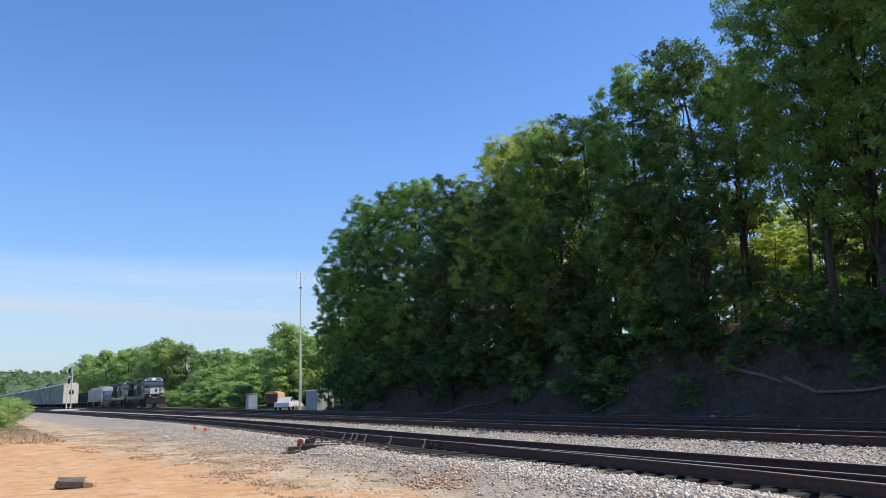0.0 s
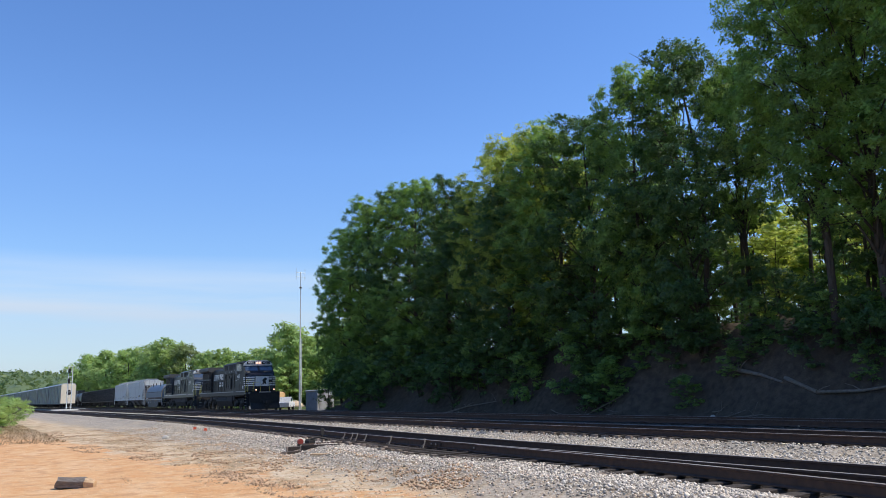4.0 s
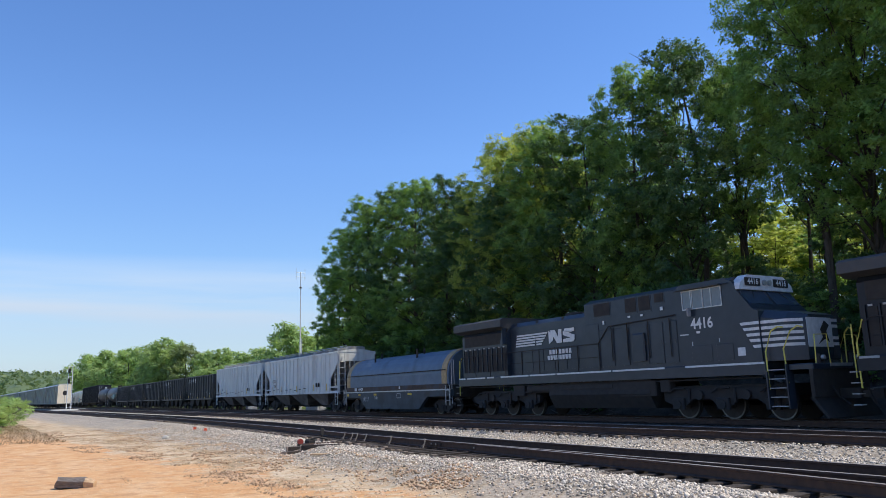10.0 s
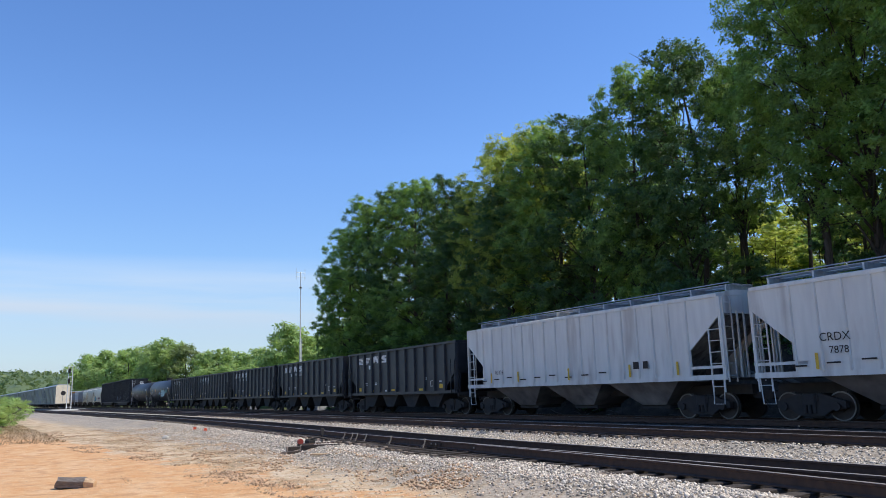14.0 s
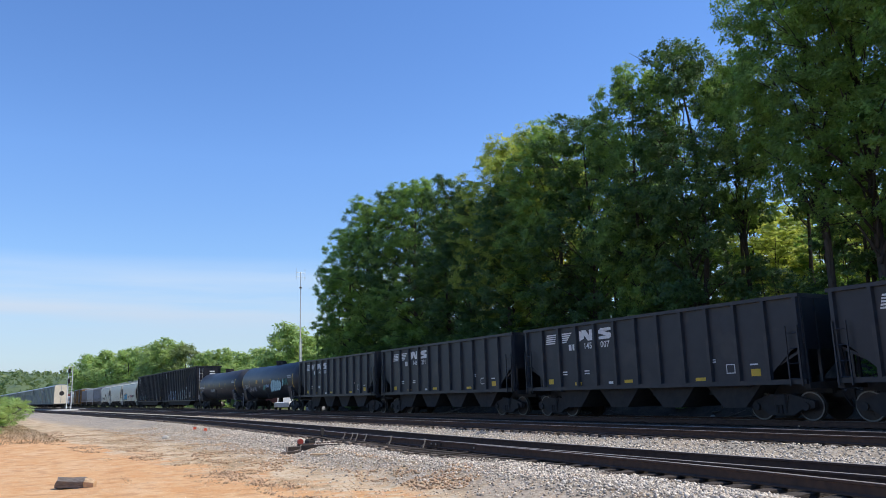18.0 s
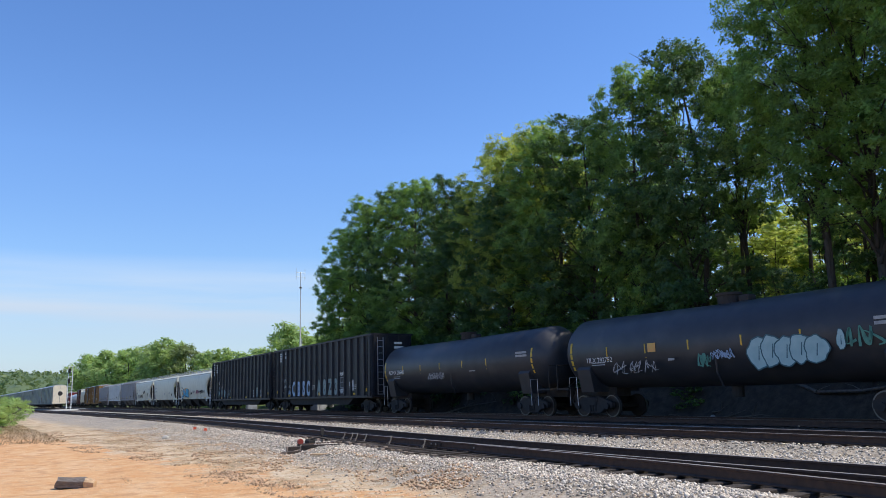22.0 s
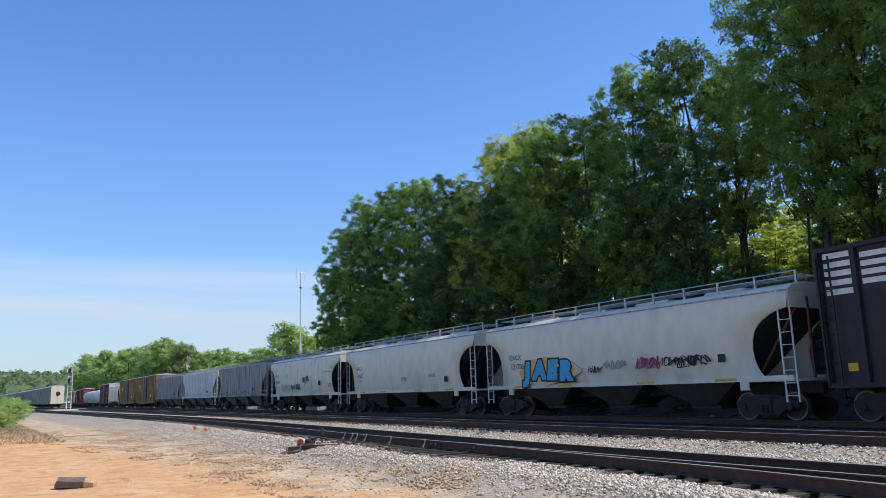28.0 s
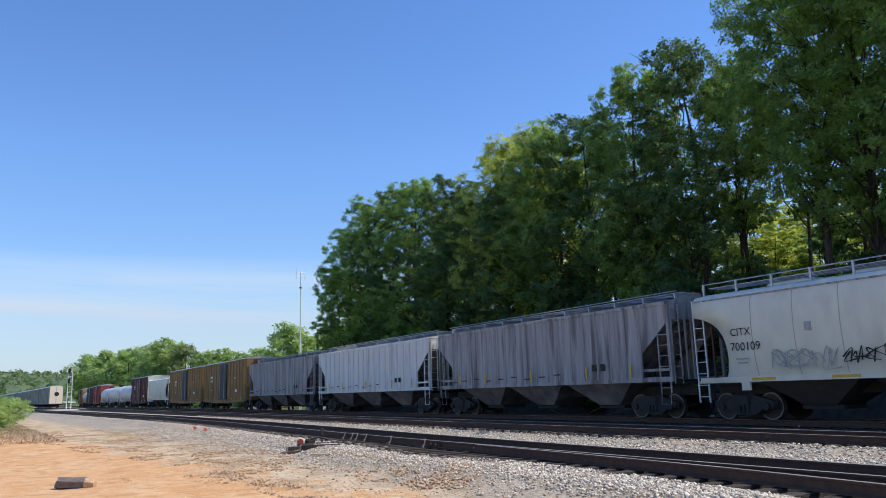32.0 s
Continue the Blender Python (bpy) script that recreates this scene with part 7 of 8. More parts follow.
def shed():
    x, y = 31.9, 80.5
    t = thing("equipment_shed", "small grey metal equipment shed beside the wood", "shed", at=(x, y, -0.36))
    t.rotation_euler = (0, 0, radians(18))
    part("wall", Shape().bevel_box(-1.2, 1.2, -1.0, 1.0, 0.0, 2.1, 0.03), "shed", t)
    part("roof", Shape().prism([(-1.3, 2.1), (1.3, 2.1), (1.25, 2.18), (0, 2.26), (-1.25, 2.18)], -1.1, 1.1, "y"), "shed", t)
    d = part("door", Shape().bevel_box(-0.9, -0.1, -1.03, -1.0, 0.1, 1.95, 0.01), "shed", t)
    part("handle", Shape().box(-0.22, -0.18, -1.07, -1.03, 0.95, 1.1), "galv", d)
    part("vent", Shape().box(0.3, 0.9, -1.02, -1.0, 1.2, 1.6), "under", t)
    part("cable_box", Shape().bevel_box(0.35, 0.8, -1.2, -1.0, 0.3, 0.9, 0.02), "under", t)


shed()


def cabinet():
    t = thing("signal_cabinet", "tall light-grey signal cabinet on gravel", "cabinet", at=(29.1, 96.9, -0.4))
    part("housing", Shape().bevel_box(-0.62, 0.62, -0.45, 0.45, 0.15, 2.05, 0.04), "shed", t)
    part("cap", Shape().bevel_box(-0.68, 0.68, -0.5, 0.5, 2.05, 2.13, 0.02), "shed", t)
    d = part("door", Shape().bevel_box(-0.56, 0.56, -0.475, -0.45, 0.22, 1.98, 0.01), "shed", t)
    part("handle", Shape().box(0.36, 0.41, -0.51, -0.475, 1.0, 1.2), "galv", d)
    part("plinth", Shape().box(-0.65, 0.65, -0.47, 0.47, -0.05, 0.15), "concrete", t)


cabinet()


def pickup():
    t = thing("pickup_truck", "white pickup truck parked beyond the tracks", "truck", at=(30.6, 88.5, -0.36))
    t.rotation_euler, t.scale = (0, 0, radians(62)), (0.88, 0.88, 0.88)
    part("body", Shape().prism([(-2.7, 0.45), (-2.7, 1.05), (-0.7, 1.08), (-0.7, 1.05), (1.3, 1.08), (2.5, 0.98), (2.75, 0.75), (2.75, 0.45)], -0.98, 0.98, "y"), "white", t)
    part("cab", Shape().prism([(-0.75, 1.05), (-0.55, 1.72), (0.55, 1.75), (1.35, 1.08)], -0.88, 0.88, "y"), "white", t)
    part("windscreen", Shape().prism([(0.62, 1.70), (1.30, 1.12), (1.34, 1.14), (0.66, 1.73)], -0.78, 0.78, "y"), "glass", t)
    for s in (-1, 1):
        part("side_window", Shape().prism([(-0.5, 1.15), (-0.4, 1.62), (0.45, 1.64), (0.95, 1.15)], s * 0.885 - 0.01, s * 0.885 + 0.01, "y"), "glass", t)
        for x in (-1.75, 1.75):
            w = part("wheel", Shape().disc((x, s * 0.88, 0.36), 0.36, 0.24, 18), "rubber", t)
            part("rim", Shape().disc((x, s * 1.005, 0.36), 0.2, 0.02, 14), "galv", w)
        part("headlight", Shape().box(2.74, 2.77, s * 0.75 - 0.16, s * 0.75 + 0.16, 0.68, 0.88), "galv", t)
    part("grille", Shape().box(2.745, 2.775, -0.55, 0.55, 0.6, 0.9), "under", t)
    part("bumper", Shape().bevel_box(2.7, 2.85, -0.95, 0.95, 0.42, 0.58, 0.03), "galv", t)


pickup()


def parked_hopper():
    t = thing("parked_hopper", "rusty orange hopper car standing on a siding", "hopper car", at=(37.3, 112.0, -0.2))
    t.rotation_euler, t.scale = (0, 0, radians(62)), (0.62, 0.62, 0.62)
    part("body", Shape().prism([(-1.45, 1.2), (-1.6, 2.2), (-1.45, 3.3), (-0.6, 3.6), (0.6, 3.6), (1.45, 3.3), (1.6, 2.2), (1.45, 1.2)], -6.0, 6.0, "x"), "orange", t)
    for k in range(3):
        part("hopper_bay", Shape().loft([[(-4 + 4 * k - 1.8, -1.3, 1.2), (-4 + 4 * k + 1.8, -1.3, 1.2), (-4 + 4 * k + 1.8, 1.3, 1.2), (-4 + 4 * k - 1.8, 1.3, 1.2)], [(-4 + 4 * k - 0.6, -0.8, 0.5), (-4 + 4 * k + 0.6, -0.8, 0.5), (-4 + 4 * k + 0.6, 0.8, 0.5), (-4 + 4 * k - 0.6, 0.8, 0.5)]]), "orange", t)
    for s in (-1, 1):
        part("end_frame", Shape().box(*sorted((s * 6.02, s * 6.12)), -1.4, 1.4, 1.1, 3.0), "brown", t, "dark red end frame")
        part("truck", TRUCK, "truck", t, at=(s * 4.8, 0, 0))
        for dx in (-0.89, 0.89):
            part("wheelset", WHEEL_CAR, "wheel", t, at=(s * 4.8 + dx, 0, 0.457))
    sand = new("sand_heap", Shape().loft([[(1.5 * k * math.cos(a) * (1 + 0.15 * math.sin(3 * a)), 1.2 * k * math.sin(a), z * 0.5) for a in [2 * math.pi * i / 14 for i in range(14)]] for k, z in ((1.0, -0.1), (0.8, 0.6), (0.45, 1.4), (0.1, 1.75))]).mesh("sand_heap", [M["pebble"]], True))
    sand.location = (37.5, 104.0, -0.2)
    tagged(sand, "pale heap of sand beyond the tracks", "heap")


parked_hopper()


def dead_branch(pts, r, label, twigs, seed):
    rr = random.Random(seed)
    t = thing("fallen_branch", label, "branch", "fallen branches on the bank", at=pts[0])
    rel = [Vector(p) - Vector(pts[0]) for p in pts]
    part("limb", Shape().tube(rel, r, 7, r * 0.4), "deadwood", t)
    for k in range(twigs):
        a = rel[rr.randrange(1, len(rel))]
        b = a + Vector((rr.uniform(-0.5, 0.2), rr.uniform(-1, 1), rr.uniform(0.0, 0.6)))
        part("twig", Shape().tube([a, a.lerp(b, 0.5) + Vector((0, 0, 0.05)), b], r * 0.3, 5, 0.008), "deadwood", t)


def on_ground(pts, lift=0.05):
    return [(x, y, ground_z(x, y) + lift + dz) for x, y, dz in pts]


dead_branch(on_ground([(31.2, 25.2, 0.5), (30.8, 24.0, 0.3), (30.5, 22.6, 0.15), (30.3, 21.4, 0.05)]), 0.13, "bare fallen limb leaning on the shaded bank", 3, 1)
dead_branch(on_ground([(30.4, 21.3, 0.1), (30.3, 19.8, 0.05), (30.25, 17.8, 0.2), (30.3, 15.4, 0.5)]), 0.10, "long bare fallen limb at the foot of the bank", 5, 2)
dead_branch(on_ground([(28.6, 25.8, 0.05), (28.7, 24.0, 0.05), (28.9, 22.0, 0.2)]), 0.05, "thin fallen branch at the foot of the bank", 4, 3)
dead_branch(on_ground([(29.0, 36.0, 0.02), (29.2, 33.5, 0.05), (29.5, 30.5, 0.3)]), 0.05, "thin fallen branch on leaf litter", 6, 4)
dead_branch(on_ground([(29.0, 49.0, 0.05), (29.3, 46.0, 0.2), (29.8, 43.0, 0.5)]), 0.06, "pale fallen branch at the foot of the bank", 5, 5)

twig_rng = random.Random(44)
for i in range(16):
    x, y, a, q = 28.2 + twig_rng.uniform(0, 1.5), 12 + 36 * twig_rng.random(), twig_rng.uniform(-0.8, 0.8), twig_rng.uniform(0.4, 1.1)
    dead_branch(on_ground([(x, y, 0.03), (x + 0.3 * q * math.sin(a), y - 0.6 * q, 0.06), (x + 0.5 * q * math.sin(a), y - 1.3 * q, 0.10)]), 0.035, "pale broken stick on the leaf litter", 1, 60 + i)

# grey boulders and rubble at the foot of the bank
rubble = random.Random(12)
for i in range(14):
    x, y = 28.0 + rubble.uniform(0, 1.6), 12 + 40 * rubble.random()
    s = rubble.uniform(0.06, 0.15)
    ob = new("rubble_stone", Shape().loft([[(s * k * math.cos(a) * rubble.uniform(0.8, 1.3), s * k * math.sin(a) * rubble.uniform(0.8, 1.2), z * s) for a in [2 * math.pi * i / 8 for i in range(8)]] for k, z in ((0.8, -0.2), (1.0, 0.3), (0.55, 0.8), (0.1, 0.95))]).mesh("rubble_stone", [M["concrete"]]))
    ob.location = (x, y, ground_z(x, y))
    tagged(ob, "grey rubble stone at the foot of the bank", "stone", "rubble stones")

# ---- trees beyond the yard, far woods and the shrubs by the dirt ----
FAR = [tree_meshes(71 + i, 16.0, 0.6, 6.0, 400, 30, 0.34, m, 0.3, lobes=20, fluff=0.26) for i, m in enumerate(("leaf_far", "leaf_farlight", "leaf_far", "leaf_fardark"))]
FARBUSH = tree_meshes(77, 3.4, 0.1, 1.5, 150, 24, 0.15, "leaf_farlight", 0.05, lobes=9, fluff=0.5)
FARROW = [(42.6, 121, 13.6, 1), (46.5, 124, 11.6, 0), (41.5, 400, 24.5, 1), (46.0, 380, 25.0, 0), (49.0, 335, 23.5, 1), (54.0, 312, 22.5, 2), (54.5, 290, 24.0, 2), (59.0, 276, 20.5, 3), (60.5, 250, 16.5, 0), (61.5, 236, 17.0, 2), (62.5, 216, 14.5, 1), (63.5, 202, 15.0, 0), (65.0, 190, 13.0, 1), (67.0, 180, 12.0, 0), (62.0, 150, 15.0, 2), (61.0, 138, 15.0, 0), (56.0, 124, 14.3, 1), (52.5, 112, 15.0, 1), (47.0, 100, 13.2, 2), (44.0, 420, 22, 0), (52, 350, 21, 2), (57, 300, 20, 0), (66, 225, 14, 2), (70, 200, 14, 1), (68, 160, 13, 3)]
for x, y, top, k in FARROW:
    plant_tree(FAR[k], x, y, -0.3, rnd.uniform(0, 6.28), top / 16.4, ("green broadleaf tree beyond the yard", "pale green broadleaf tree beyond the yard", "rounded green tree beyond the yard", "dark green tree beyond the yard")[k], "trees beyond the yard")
for i in range(22):
    y = 118 + i * 9 + rnd.uniform(-3, 3)
    x = 43 + 0.10 * (y - 118) + rnd.uniform(-2, 2)
    t = plant_tree(FAR[(1, 0, 1)[i % 3]], x, y, -0.3, rnd.uniform(0, 6.28), rnd.uniform(0.36, 0.62), "bright green bushy sapling beyond the tracks", "saplings beyond the tracks", 1.25)
    t.name = "sapling"


for i in range(30):
    y = 126 + i * 6.5 + rnd.uniform(-2, 2)
    x = 36.5 + 0.07 * (y - 126) + rnd.uniform(-1.2, 1.2)
    t = plant_tree(FARBUSH, x, y, -0.5, rnd.uniform(0, 6.28), rnd.uniform(0.8, 1.35), "bright green roadside bush beyond the tracks", "bushes beyond the tracks", 1.5)
    t.name = "bush"


def far_woods():
    r = np.random.default_rng(5)
    xs, ys = np.linspace(-900, 320, 90), np.linspace(620, 1150, 24)

    def top(x, y):
        return (8 + 26 * math.exp(-((x + 40) / 380) ** 2) * rise(y, 600, 950)) * (0.35 + 0.65 * rise(y, 610, 680)) + 3.5 * noise.noise((x * 0.045, y * 0.045, 1)) + 2 * noise.noise((x * 0.13, y * 0.13, 4))
    pts = [(float(x), float(y), top(x, y)) for y in ys for x in xs]
    n = len(xs)
    me = bpy.data.meshes.new("far_woods")
    me.from_pydata(pts, [], [(j * n + i, j * n + i + 1, (j + 1) * n + i + 1, (j + 1) * n + i) for j in range(len(ys) - 1) for i in range(n - 1)])
    # the hill's haze lies in its leaf colour
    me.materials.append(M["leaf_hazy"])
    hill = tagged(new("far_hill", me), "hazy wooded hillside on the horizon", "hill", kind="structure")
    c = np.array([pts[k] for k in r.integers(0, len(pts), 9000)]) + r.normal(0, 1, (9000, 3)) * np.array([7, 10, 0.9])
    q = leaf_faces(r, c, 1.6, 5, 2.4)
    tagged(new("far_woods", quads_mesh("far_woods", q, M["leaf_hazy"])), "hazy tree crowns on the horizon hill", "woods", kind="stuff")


far_woods()
LOWBUSH = [tree_meshes(91 + i, 2.0, 0.1, 1.35, 220, 40, 0.05, "leaf_farlight", 0.03, lobes=8) for i in range(2)]
for x, y, s, k in ((0.9, 62.0, 0.95, 0), (0.0, 56.0, 0.9, 1), (-0.9, 64.0, 0.95, 0), (-0.5, 40.0, 0.6, 1), (1.6, 74.0, 1.0, 0), (-2.2, 55.0, 0.8, 0)):
    t = plant_tree(LOWBUSH[k], x, y, ground_z(x, y) - 0.08, rnd.uniform(0, 6.28), s, "bright green roadside bush at the edge of the dirt", "bushes by the dirt", 1.5)
    t.name = "bush"


def grass_tufts():
    r = np.random.default_rng(9)
    n = 9000
    k = r.uniform(0, 1, n)
    y = 38 + 34 * r.uniform(0, 1, n)
    x = -3 + 6.2 * r.uniform(0, 1, n) - 0.02 * (y - 38)
    z = np.array([ground_z(float(a), float(b)) for a, b in zip(x, y)])
    a = r.uniform(0, 6.28, n)
    h = r.uniform(0.03, 0.13, n)
    w = 0.02
    lean = r.normal(0, 0.08, (n, 2))
    p = np.stack([x, y, z - 0.02], axis=1)
    d = np.stack([np.cos(a) * w, np.sin(a) * w, 0 * a], axis=1)
    up = np.stack([lean[:, 0], lean[:, 1], h], axis=1)
    q = np.stack([p - d, p + d, p + d * 0.3 + up, p - d * 0.3 + up], axis=1)
    tagged(new("dry_grass", quads_mesh("dry_grass", q, M["straw"])), "dry straw-coloured grass at the edge of the dirt", "grass", kind="stuff")


grass_tufts()


def stubble():
    r = np.random.default_rng(19)
    n = 22000
    y = 14 + 36 * r.uniform(0, 1, n)
    x = np.interp(y, A_Y, A_X) - 2.6 - 5.5 * r.uniform(0, 1, n)
    patch = np.array([noise.noise((float(a) * 0.7, float(b) * 0.35, 7)) for a, b in zip(x, y)])
    keep = patch > 0.12
    cx, cy = clods(r, 3000)
    x, y, keep = np.concatenate([x, cx]), np.concatenate([y, cy]), np.concatenate([keep, np.ones(3000, bool)])
    x, y = x[keep], y[keep]
    n = len(x)
    z = np.array([ground_z(float(a), float(b)) for a, b in zip(x, y)])
    a = r.uniform(0, 6.28, n)
    h = r.uniform(0.012, 0.05, n)
    p = np.stack([x, y, z - 0.01], axis=1)
    d = np.stack([np.cos(a) * 0.012, np.sin(a) * 0.012, 0 * a], axis=1)
    up = np.stack([r.normal(0, 0.05, n), r.normal(0, 0.05, n), h], axis=1)
    tagged(new("dry_stubble", quads_mesh("dry_stubble", np.stack([p - d, p + d, p + d * 0.4 + up, p - d * 0.4 + up], axis=1), M["stubble"])), "dry brown stubble between dirt and gravel", "stubble", kind="stuff")


stubble()


# ---- the freight train, front to back: the places of the gaps between its cars along the track at 16 s ----
SPEED_T, SPEED_V = (0, 8, 16, 24, 32), (14.703, 13.449, 12.911, 12.488, 12.044)
RUN_T = np.linspace(0, 32, 641)
RUN_V = np.interp(RUN_T, SPEED_T, SPEED_V)
RUN_D = np.concatenate([[0], np.cumsum((RUN_V[1:] + RUN_V[:-1]) / 2 * np.diff(RUN_T))])
RUN_D -= np.interp(16, RUN_T, RUN_D)


def run(t):
    """Metres that the train has come along by t seconds, 0 at 16 s."""
    return float(np.interp(t, RUN_T, RUN_D))


CARS = []


def couple(car, front, rear, base):
    CARS.append((car, (front + rear) / 2, base))
    return (rear - front) / 2


def half(front, rear):
    return (rear - front) / 2


couple(locomotive("4015", True, "black diesel locomotive with white nose stripes and lit lamps"), -87.7, -65.5, 13.2)
couple(locomotive("4416", False, "black diesel locomotive with white nose stripes, trailing second"), -65.5, -43.2, 13.2)
couple(coil_car(7.9, "164439", "slate-blue covered coil car with tan end bands"), -43.2, -27.4, 11.0)
couple(ribbed_hopper(9.2, "grey", (("CRDX", -5.7, 2.55, 0.36), ("7878", -5.6, 2.15, 0.32)), "pale grey ribbed covered hopper with yellow strips"), -27.4, -8.9, 13.5)
couple(ribbed_hopper(8.85, "grey", (("00326", -5.3, 2.1, 0.28),), "pale grey ribbed covered hopper behind the first"), -8.9, 8.8, 13.0)
COAL = (8.8, 24.3, 39.8, 55.2, 70.7, 86.1)
for (a, b), num in zip(zip(COAL, COAL[1:]), (("", "", ""), ("", "145", "377"), ("", "145", "007"), ("", "146", "291"), ("", "145", "558"))):
    couple(coal_hopper(half(a, b), num, "black ribbed open coal hopper with white lettering"), a, b, 11.4)
t1 = tank_car(8.8, "tankblack", (("TILX 292752", -5.6, 2.35, 0.3),), "black tank car with yellow strips and pale spray paint", [(2.15 + 0.52 * k, 2.22 + 0.05 * (k % 2), 0.78, 1.02 - 0.05 * k) for k in range(5)] + [(5.05, 2.45, 0.26, 0.6)])
scribble(t1, "greentag", -1.545, 5.75, 2.5, 0.8, 0.6, 4, 3, 0.09, "green spray-painted tag")
scribble(t1, "greentag", -1.545, -0.1, 2.1, 0.6, 0.5, 6, 3, 0.06, "green spray-painted tag")
scribble(t1, "skyblue", -1.55, 0.75, 2.25, 0.95, 0.34, 5, 5, 0.035, "thin pale blue spray-painted tag")
scribble(t1, "stain", -1.535, -3.4, 2.0, 2.3, 0.55, 7, 6, 0.03, "thin grey spray-painted tag")
couple(t1, 86.1, 103.7, 13.0)
plates(t1, "orangepaint", -1.535, [(-2.6, 2.7, 0.4, 0.34)], "placard", "orange placard")
t2 = tank_car(9.2, "tankblack", (("ADMX 28548", -6.2, 2.5, 0.36),), "black tank car with yellow reflector strips")
couple(t2, 103.7, 122.1, 13.6)
scribble(t2, "stain", -1.535, -1.2, 2.15, 1.7, 0.42, 8, 8, 0.03, "thin grey spray-painted tag")
c1 = chip_car(10.7, "tall black chip gondola with pale blue spray-painted letters", (("GPM", -7.29, 2.55, 0.34), ("196", -7.29, 2.05, 0.38), ("012", -6.17, 2.05, 0.38)),
              [("O", -5.05, 1.78, 1.55, "skyblue", 0.08), ("B", -3.93, 1.78, 1.5, "skyblue", 0.08), ("S", -2.8, 1.8, 1.5, "skyblue", 0.08), ("O", -1.68, 1.78, 1.55, "skyblue", 0.08), ("LTF", -0.56, 1.85, 0.5, "stain", 0.015),
               ("A", 0.56, 1.8, 1.45, "sage", 0.1), ("8", 1.68, 1.8, 1.45, "sage", 0.1), ("Z", 2.8, 1.82, 1.45, "sage", 0.1), ("3", 3.93, 1.8, 1.45, "sage", 0.1)], [(-8.57, 4.62, 0.8, 0.8, 5), (-7.3, 4.8, 0.2, 0.65, 2)])
couple(c1, 122.1, 143.5, 16.4)
for x in (-2.75, 0.6, 2.85):
    part("painted_patch", Shape().prism(blob(x, 1.36, 0.5, 0.24, int(x * 10)), -1.498, -1.488, "y"), "orangepaint", c1, "yellow-orange sprayed patch")
scribble(c1, "white", -1.492, 5.05, 2.75, 0.8, 0.3, 11, 5, 0.045, "thin white spray-painted tag")
scribble(c1, "white", -1.492, 5.05, 1.5, 0.7, 0.4, 12, 4, 0.045, "thin white spray-painted tag")
for a, b, c, d in ((3.36, 3.40, 1.75, 2.5), (4.02, 4.06, 1.75, 2.5), (3.36, 4.06, 1.75, 1.79), (3.36, 4.06, 2.46, 2.5), (3.69, 3.72, 1.79, 2.46), (3.40, 4.02, 2.12, 2.15)):
    plates(c1, "stain", -1.49, [((a + b) / 2 + 1.33, (c + d) / 2, b - a, d - c)], "painted_line")
scribble(c1, "skyblue", -1.492, -6.17, 1.55, 0.7, 0.5, 13, 4, 0.04, "thin pale blue spray-painted tag")
scribble(c1, "white", -1.492, 6.8, 1.9, 0.75, 0.9, 14, 4, 0.06, "white spray-painted tag")
c2 = chip_car(11.0, "tall black chip gondola with white bars and mint spray paint", (("GPM", -7.8, 2.83, 0.42), ("200", -7.8, 2.32, 0.42), ("179", -6.75, 2.35, 0.42)),
              [("M", -7.8, 1.72, 1.05, "mint", 0.05), ("W", -6.75, 1.75, 1.05, "sage", 0.05), ("M", -5.7, 1.72, 1.0, "mint", 0.05), ("3", 4.7, 1.6, 0.9, "stain", 0.03), ("R", 5.85, 1.7, 1.2, "sage", 0.05), ("S", 7.15, 1.6, 0.9, "stain", 0.03)],
              [(-9.9, 4.5, 0.84, 1.4, 5), (-8.85, 4.55, 0.84, 1.05, 4), (-7.3, 4.6, 0.22, 0.75, 1), (-6.2, 4.7, 0.26, 1.0, 2)])
couple(c2, 143.5, 165.5, 16.8)
scribble(c2, "mint", -1.495, -3.6, 1.75, 0.75, 0.9, 15, 3, 0.07, "pale mint spray-painted tag")
r1 = round_hopper(9.3, "cream", 4.28, "cream rounded covered hopper with turquoise spray paint")
couple(r1, 165.5, 184.1, 13.8)
for text, x, z, size in (("GACX", -6.1, 2.75, 0.34), ("121705", -5.95, 2.32, 0.36)):
    letters(text, size, "under", r1, x, -1.612, z)
part("painted_halo", Shape().prism(blob(-3.7, 2.04, 4.35, 1.2, 3, 40, 0.12), -1.607, -1.60, "y"), "palespray", r1, "pale yellow spray-painted halo")
part("painted_halo", Shape().prism(blob(-3.8, 2.1, 3.95, 1.1, 9, 40, 0.12), -1.609, -1.60, "y"), "orangepaint", r1, "orange spray-painted halo")
for k, ch in enumerate("JAER"):
    x, z = -5.2 + 0.93 * k, 2.0 + (0.02, 0.07, 0.04, -0.02)[k]
    letters(ch, 1.08, "under", r1, x, -1.614 - 0.005 * k, z, 0.17, 1.15, "painted_outline", "black spray-painted outline", 0.12)
    letters(ch, 1.08, "teal", r1, x, -1.617 - 0.005 * k, z, 0.095, 1.15, "painted_letter", "turquoise spray-painted letter", 0.12)
scribble(r1, "under", -1.607, -0.5, 2.0, 0.8, 0.3, 22, 4, 0.035, "thin black spray-painted tag")
scribble(r1, "stain", -1.607, 0.8, 2.15, 1.1, 0.4, 23, 4, 0.07, "grey spray-painted tag")
scribble(r1, "magenta", -1.607, 2.6, 2.1, 1.3, 0.5, 24, 5, 0.06, "dark red spray-painted tag")
scribble(r1, "under", -1.607, 4.5, 2.1, 1.8, 0.42, 25, 6, 0.06, "black spray-painted tag")
plates(r1, "under", -1.607, [(6.0, 2.12, 0.3, 0.28)], "load_chart")
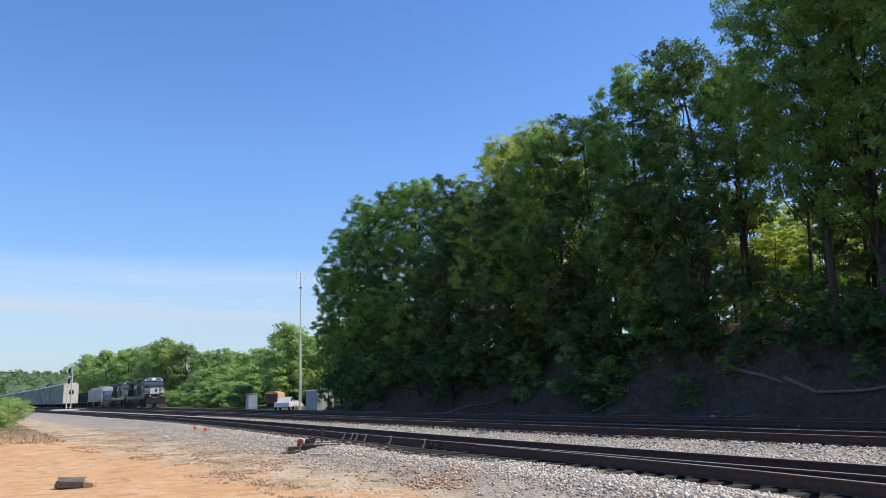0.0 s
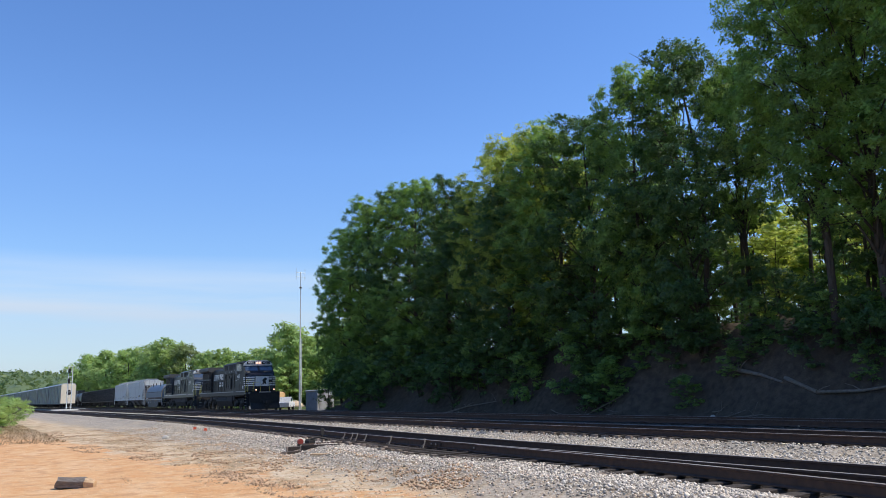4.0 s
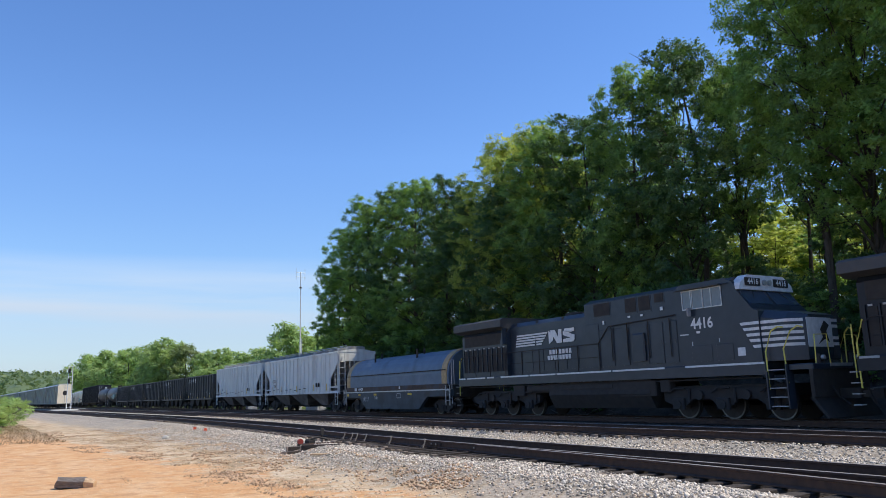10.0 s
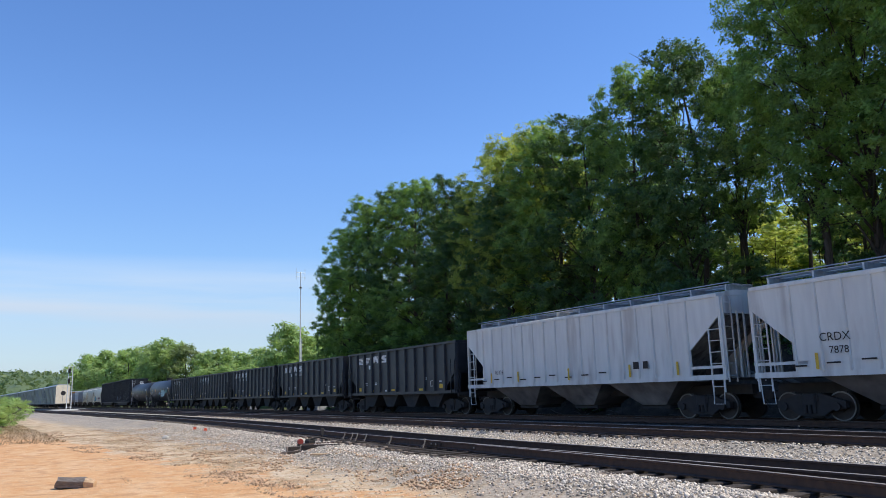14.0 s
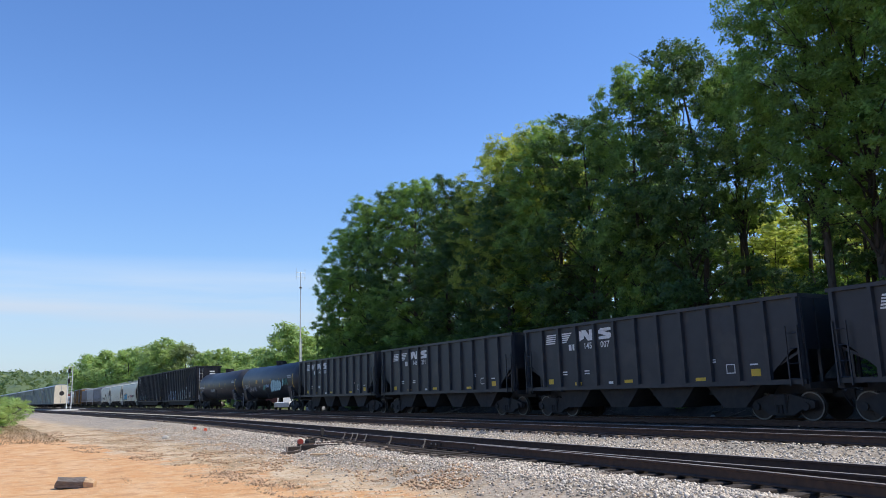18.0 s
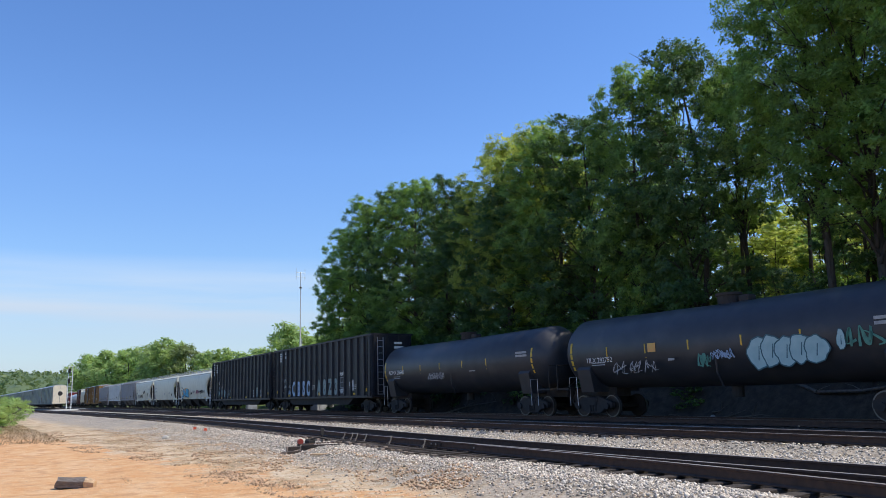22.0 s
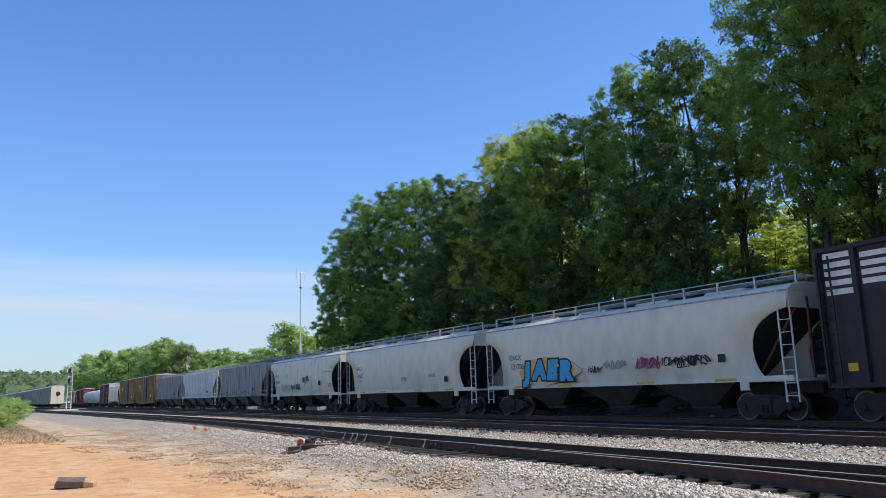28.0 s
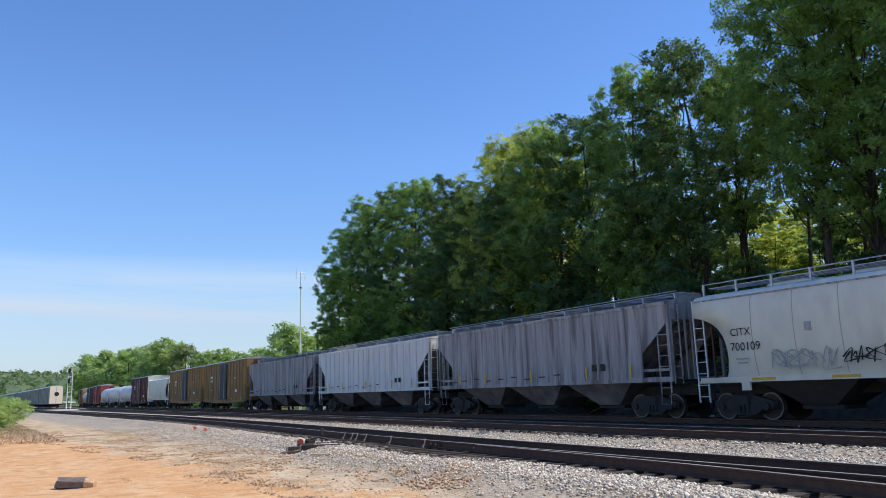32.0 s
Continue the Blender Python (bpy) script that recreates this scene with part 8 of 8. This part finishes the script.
r2 = round_hopper(9.0, "cream", 4.28, "cream rounded covered hopper with black stencils")
couple(r2, 184.1, 202.1, 13.4)
plates(r2, "white", -1.607, [(-6.0, 2.95, 0.95, 0.34)], "stencil_plate")
for text, x, z, size in (("GACX", -6.0, 2.95, 0.34), ("121697", -5.85, 2.45, 0.36)):
    letters(text, size, "under", r2, x, -1.615, z)
plates(r2, "under", -1.607, [(5.6, 1.95, 0.34, 0.3)], "load_chart")
plates(r2, "stain", -1.605, [(-5.9, 2.1, 0.5, 0.05), (-5.9, 2.0, 0.4, 0.05), (0.5, 2.1, 0.5, 0.25), (4.0, 2.2, 0.7, 0.2)])
r3 = round_hopper(8.55, "cream", 4.4, "cream rounded covered hopper with rust-streaked seams", 8)
couple(r3, 202.1, 219.2, 12.8)
for text, x, z, size in (("CITX", -5.9, 2.95, 0.36), ("700109", -5.75, 2.45, 0.40)):
    letters(text, size, "under", r3, x, -1.618, z)
plates(r3, "under", -1.610, [(4.1, 2.2, 0.5, 0.36)], "load_chart")
scribble(r3, "under", -1.612, 1.1, 2.55, 1.3, 0.6, 31, 5, 0.055, "black spray-painted tag")
scribble(r3, "under", -1.612, -1.1, 1.98, 2.1, 0.5, 32, 6, 0.05, "black spray-painted tag")
scribble(r3, "stain", -1.612, -3.6, 1.95, 2.4, 0.7, 33, 5, 0.04, "thin faded grey tag")
plates(r3, "stain", -1.610, [(-5.9, 2.05, 0.5, 0.05), (-5.9, 1.92, 0.4, 0.05), (-3.4, 2.95, 0.24, 0.28), (5.6, 3.0, 1.8, 0.07), (6.2, 2.0, 0.4, 0.3)])
couple(ribbed_hopper(9.15, "dirtygrey", (), "soot-streaked grey ribbed covered hopper", 18), 219.2, 237.5, 13.5)
couple(ribbed_hopper(9.25, "grey", (), "clean pale grey ribbed covered hopper", 18), 237.5, 256.0, 13.6)
couple(ribbed_hopper(9.25, "dirtygrey", (), "weathered grey ribbed covered hopper", 18), 256.0, 274.5, 13.6)
couple(boxcar(9.25, "ochre", "rusty ochre boxcar with a dark ribbed door", 16, 5.35, "door"), 274.5, 293.0, 12.6)
couple(boxcar(10.0, "ochre", "weathered ochre boxcar with a dark door", 16, 5.35, "door"), 293.0, 313.0, 13.6)
couple(round_hopper(8.4, "cream", 4.3, "pale round-sided covered hopper far back"), 313.0, 329.8, 12.4)
# cream ends: sunlight on the boxcar's end is put into their colour
couple(boxcar(8.4, "brown", "dark red boxcar with ends coloured pale for sunlight", 12, 5.3, "brown", "cream"), 329.8, 346.6, 12.4)
for k in range(3):
    couple(tank_car(8.0, "tankwhite", (), "white tank car with a top platform", None, ""), 346.6 + 16 * k, 362.6 + 16 * k, 11.6)
couple(boxcar(8.8, "red", "red boxcar with a white roof", 12, 5.3, "red"), 394.6, 412.2, 12.6)
couple(boxcar(8.8, "door", "dark green boxcar far back in the train", 12, 5.2, "door"), 412.2, 429.8, 12.6)
couple(tank_car(8.2, "tankwhite", (), "white tank car far back in the train", None, ""), 429.8, 446.2, 11.8)
couple(boxcar(8.8, "ochre", "ochre boxcar far back in the train", 12, 5.3, "door"), 446.2, 463.8, 12.6)

RACKS = [(autorack(14.3, k == 0), 190.0 + 14.3 + 28.6 * k) for k in range(8)]


def rack_pose(y):
    fx, bx = middle_x(y - 9), middle_x(y + 9)
    return Matrix.Translation(((fx + bx) / 2, y, 0)) @ Matrix.Rotation(math.atan2(-18, fx - bx), 4, "Z")


def car_pose(s, base):
    fx, fy = main_track(s - base / 2)
    bx, by = main_track(s + base / 2)
    return Matrix.Translation(((fx + bx) / 2, (fy + by) / 2, 0)) @ Matrix.Rotation(math.atan2(fy - by, fx - bx), 4, "Z")


def spin(wheels, r):
    """All wheelsets of one size turn alike, by the way that the train has gone."""
    first = wheels[0]
    walk(first, [(k / 30, Matrix.Rotation((run(k / 30) - run(0)) / r, 4, "Y")) for k in range(0, 961)])
    keys = first.animation_data
    for w in wheels[1:]:
        w.rotation_mode = "QUATERNION"
        w.animation_data_create()
        w.animation_data.action = keys.action
        w.animation_data.action_slot = keys.action_slot


def motions():
    for car, s, base in CARS:
        walk(car, [(t, car_pose(s - run(t), base)) for t in range(0, 33)])
    for car, y in RACKS:
        walk(car, [(t, rack_pose(y + (14.0 * t / 12 if t < 12 else 14.0 + 0.8 * (t - 12)))) for t in range(0, 33, 2)])
    spin(WHEELS_CAR, 0.457)
    spin(WHEELS_LOCO, 0.53)


motions()
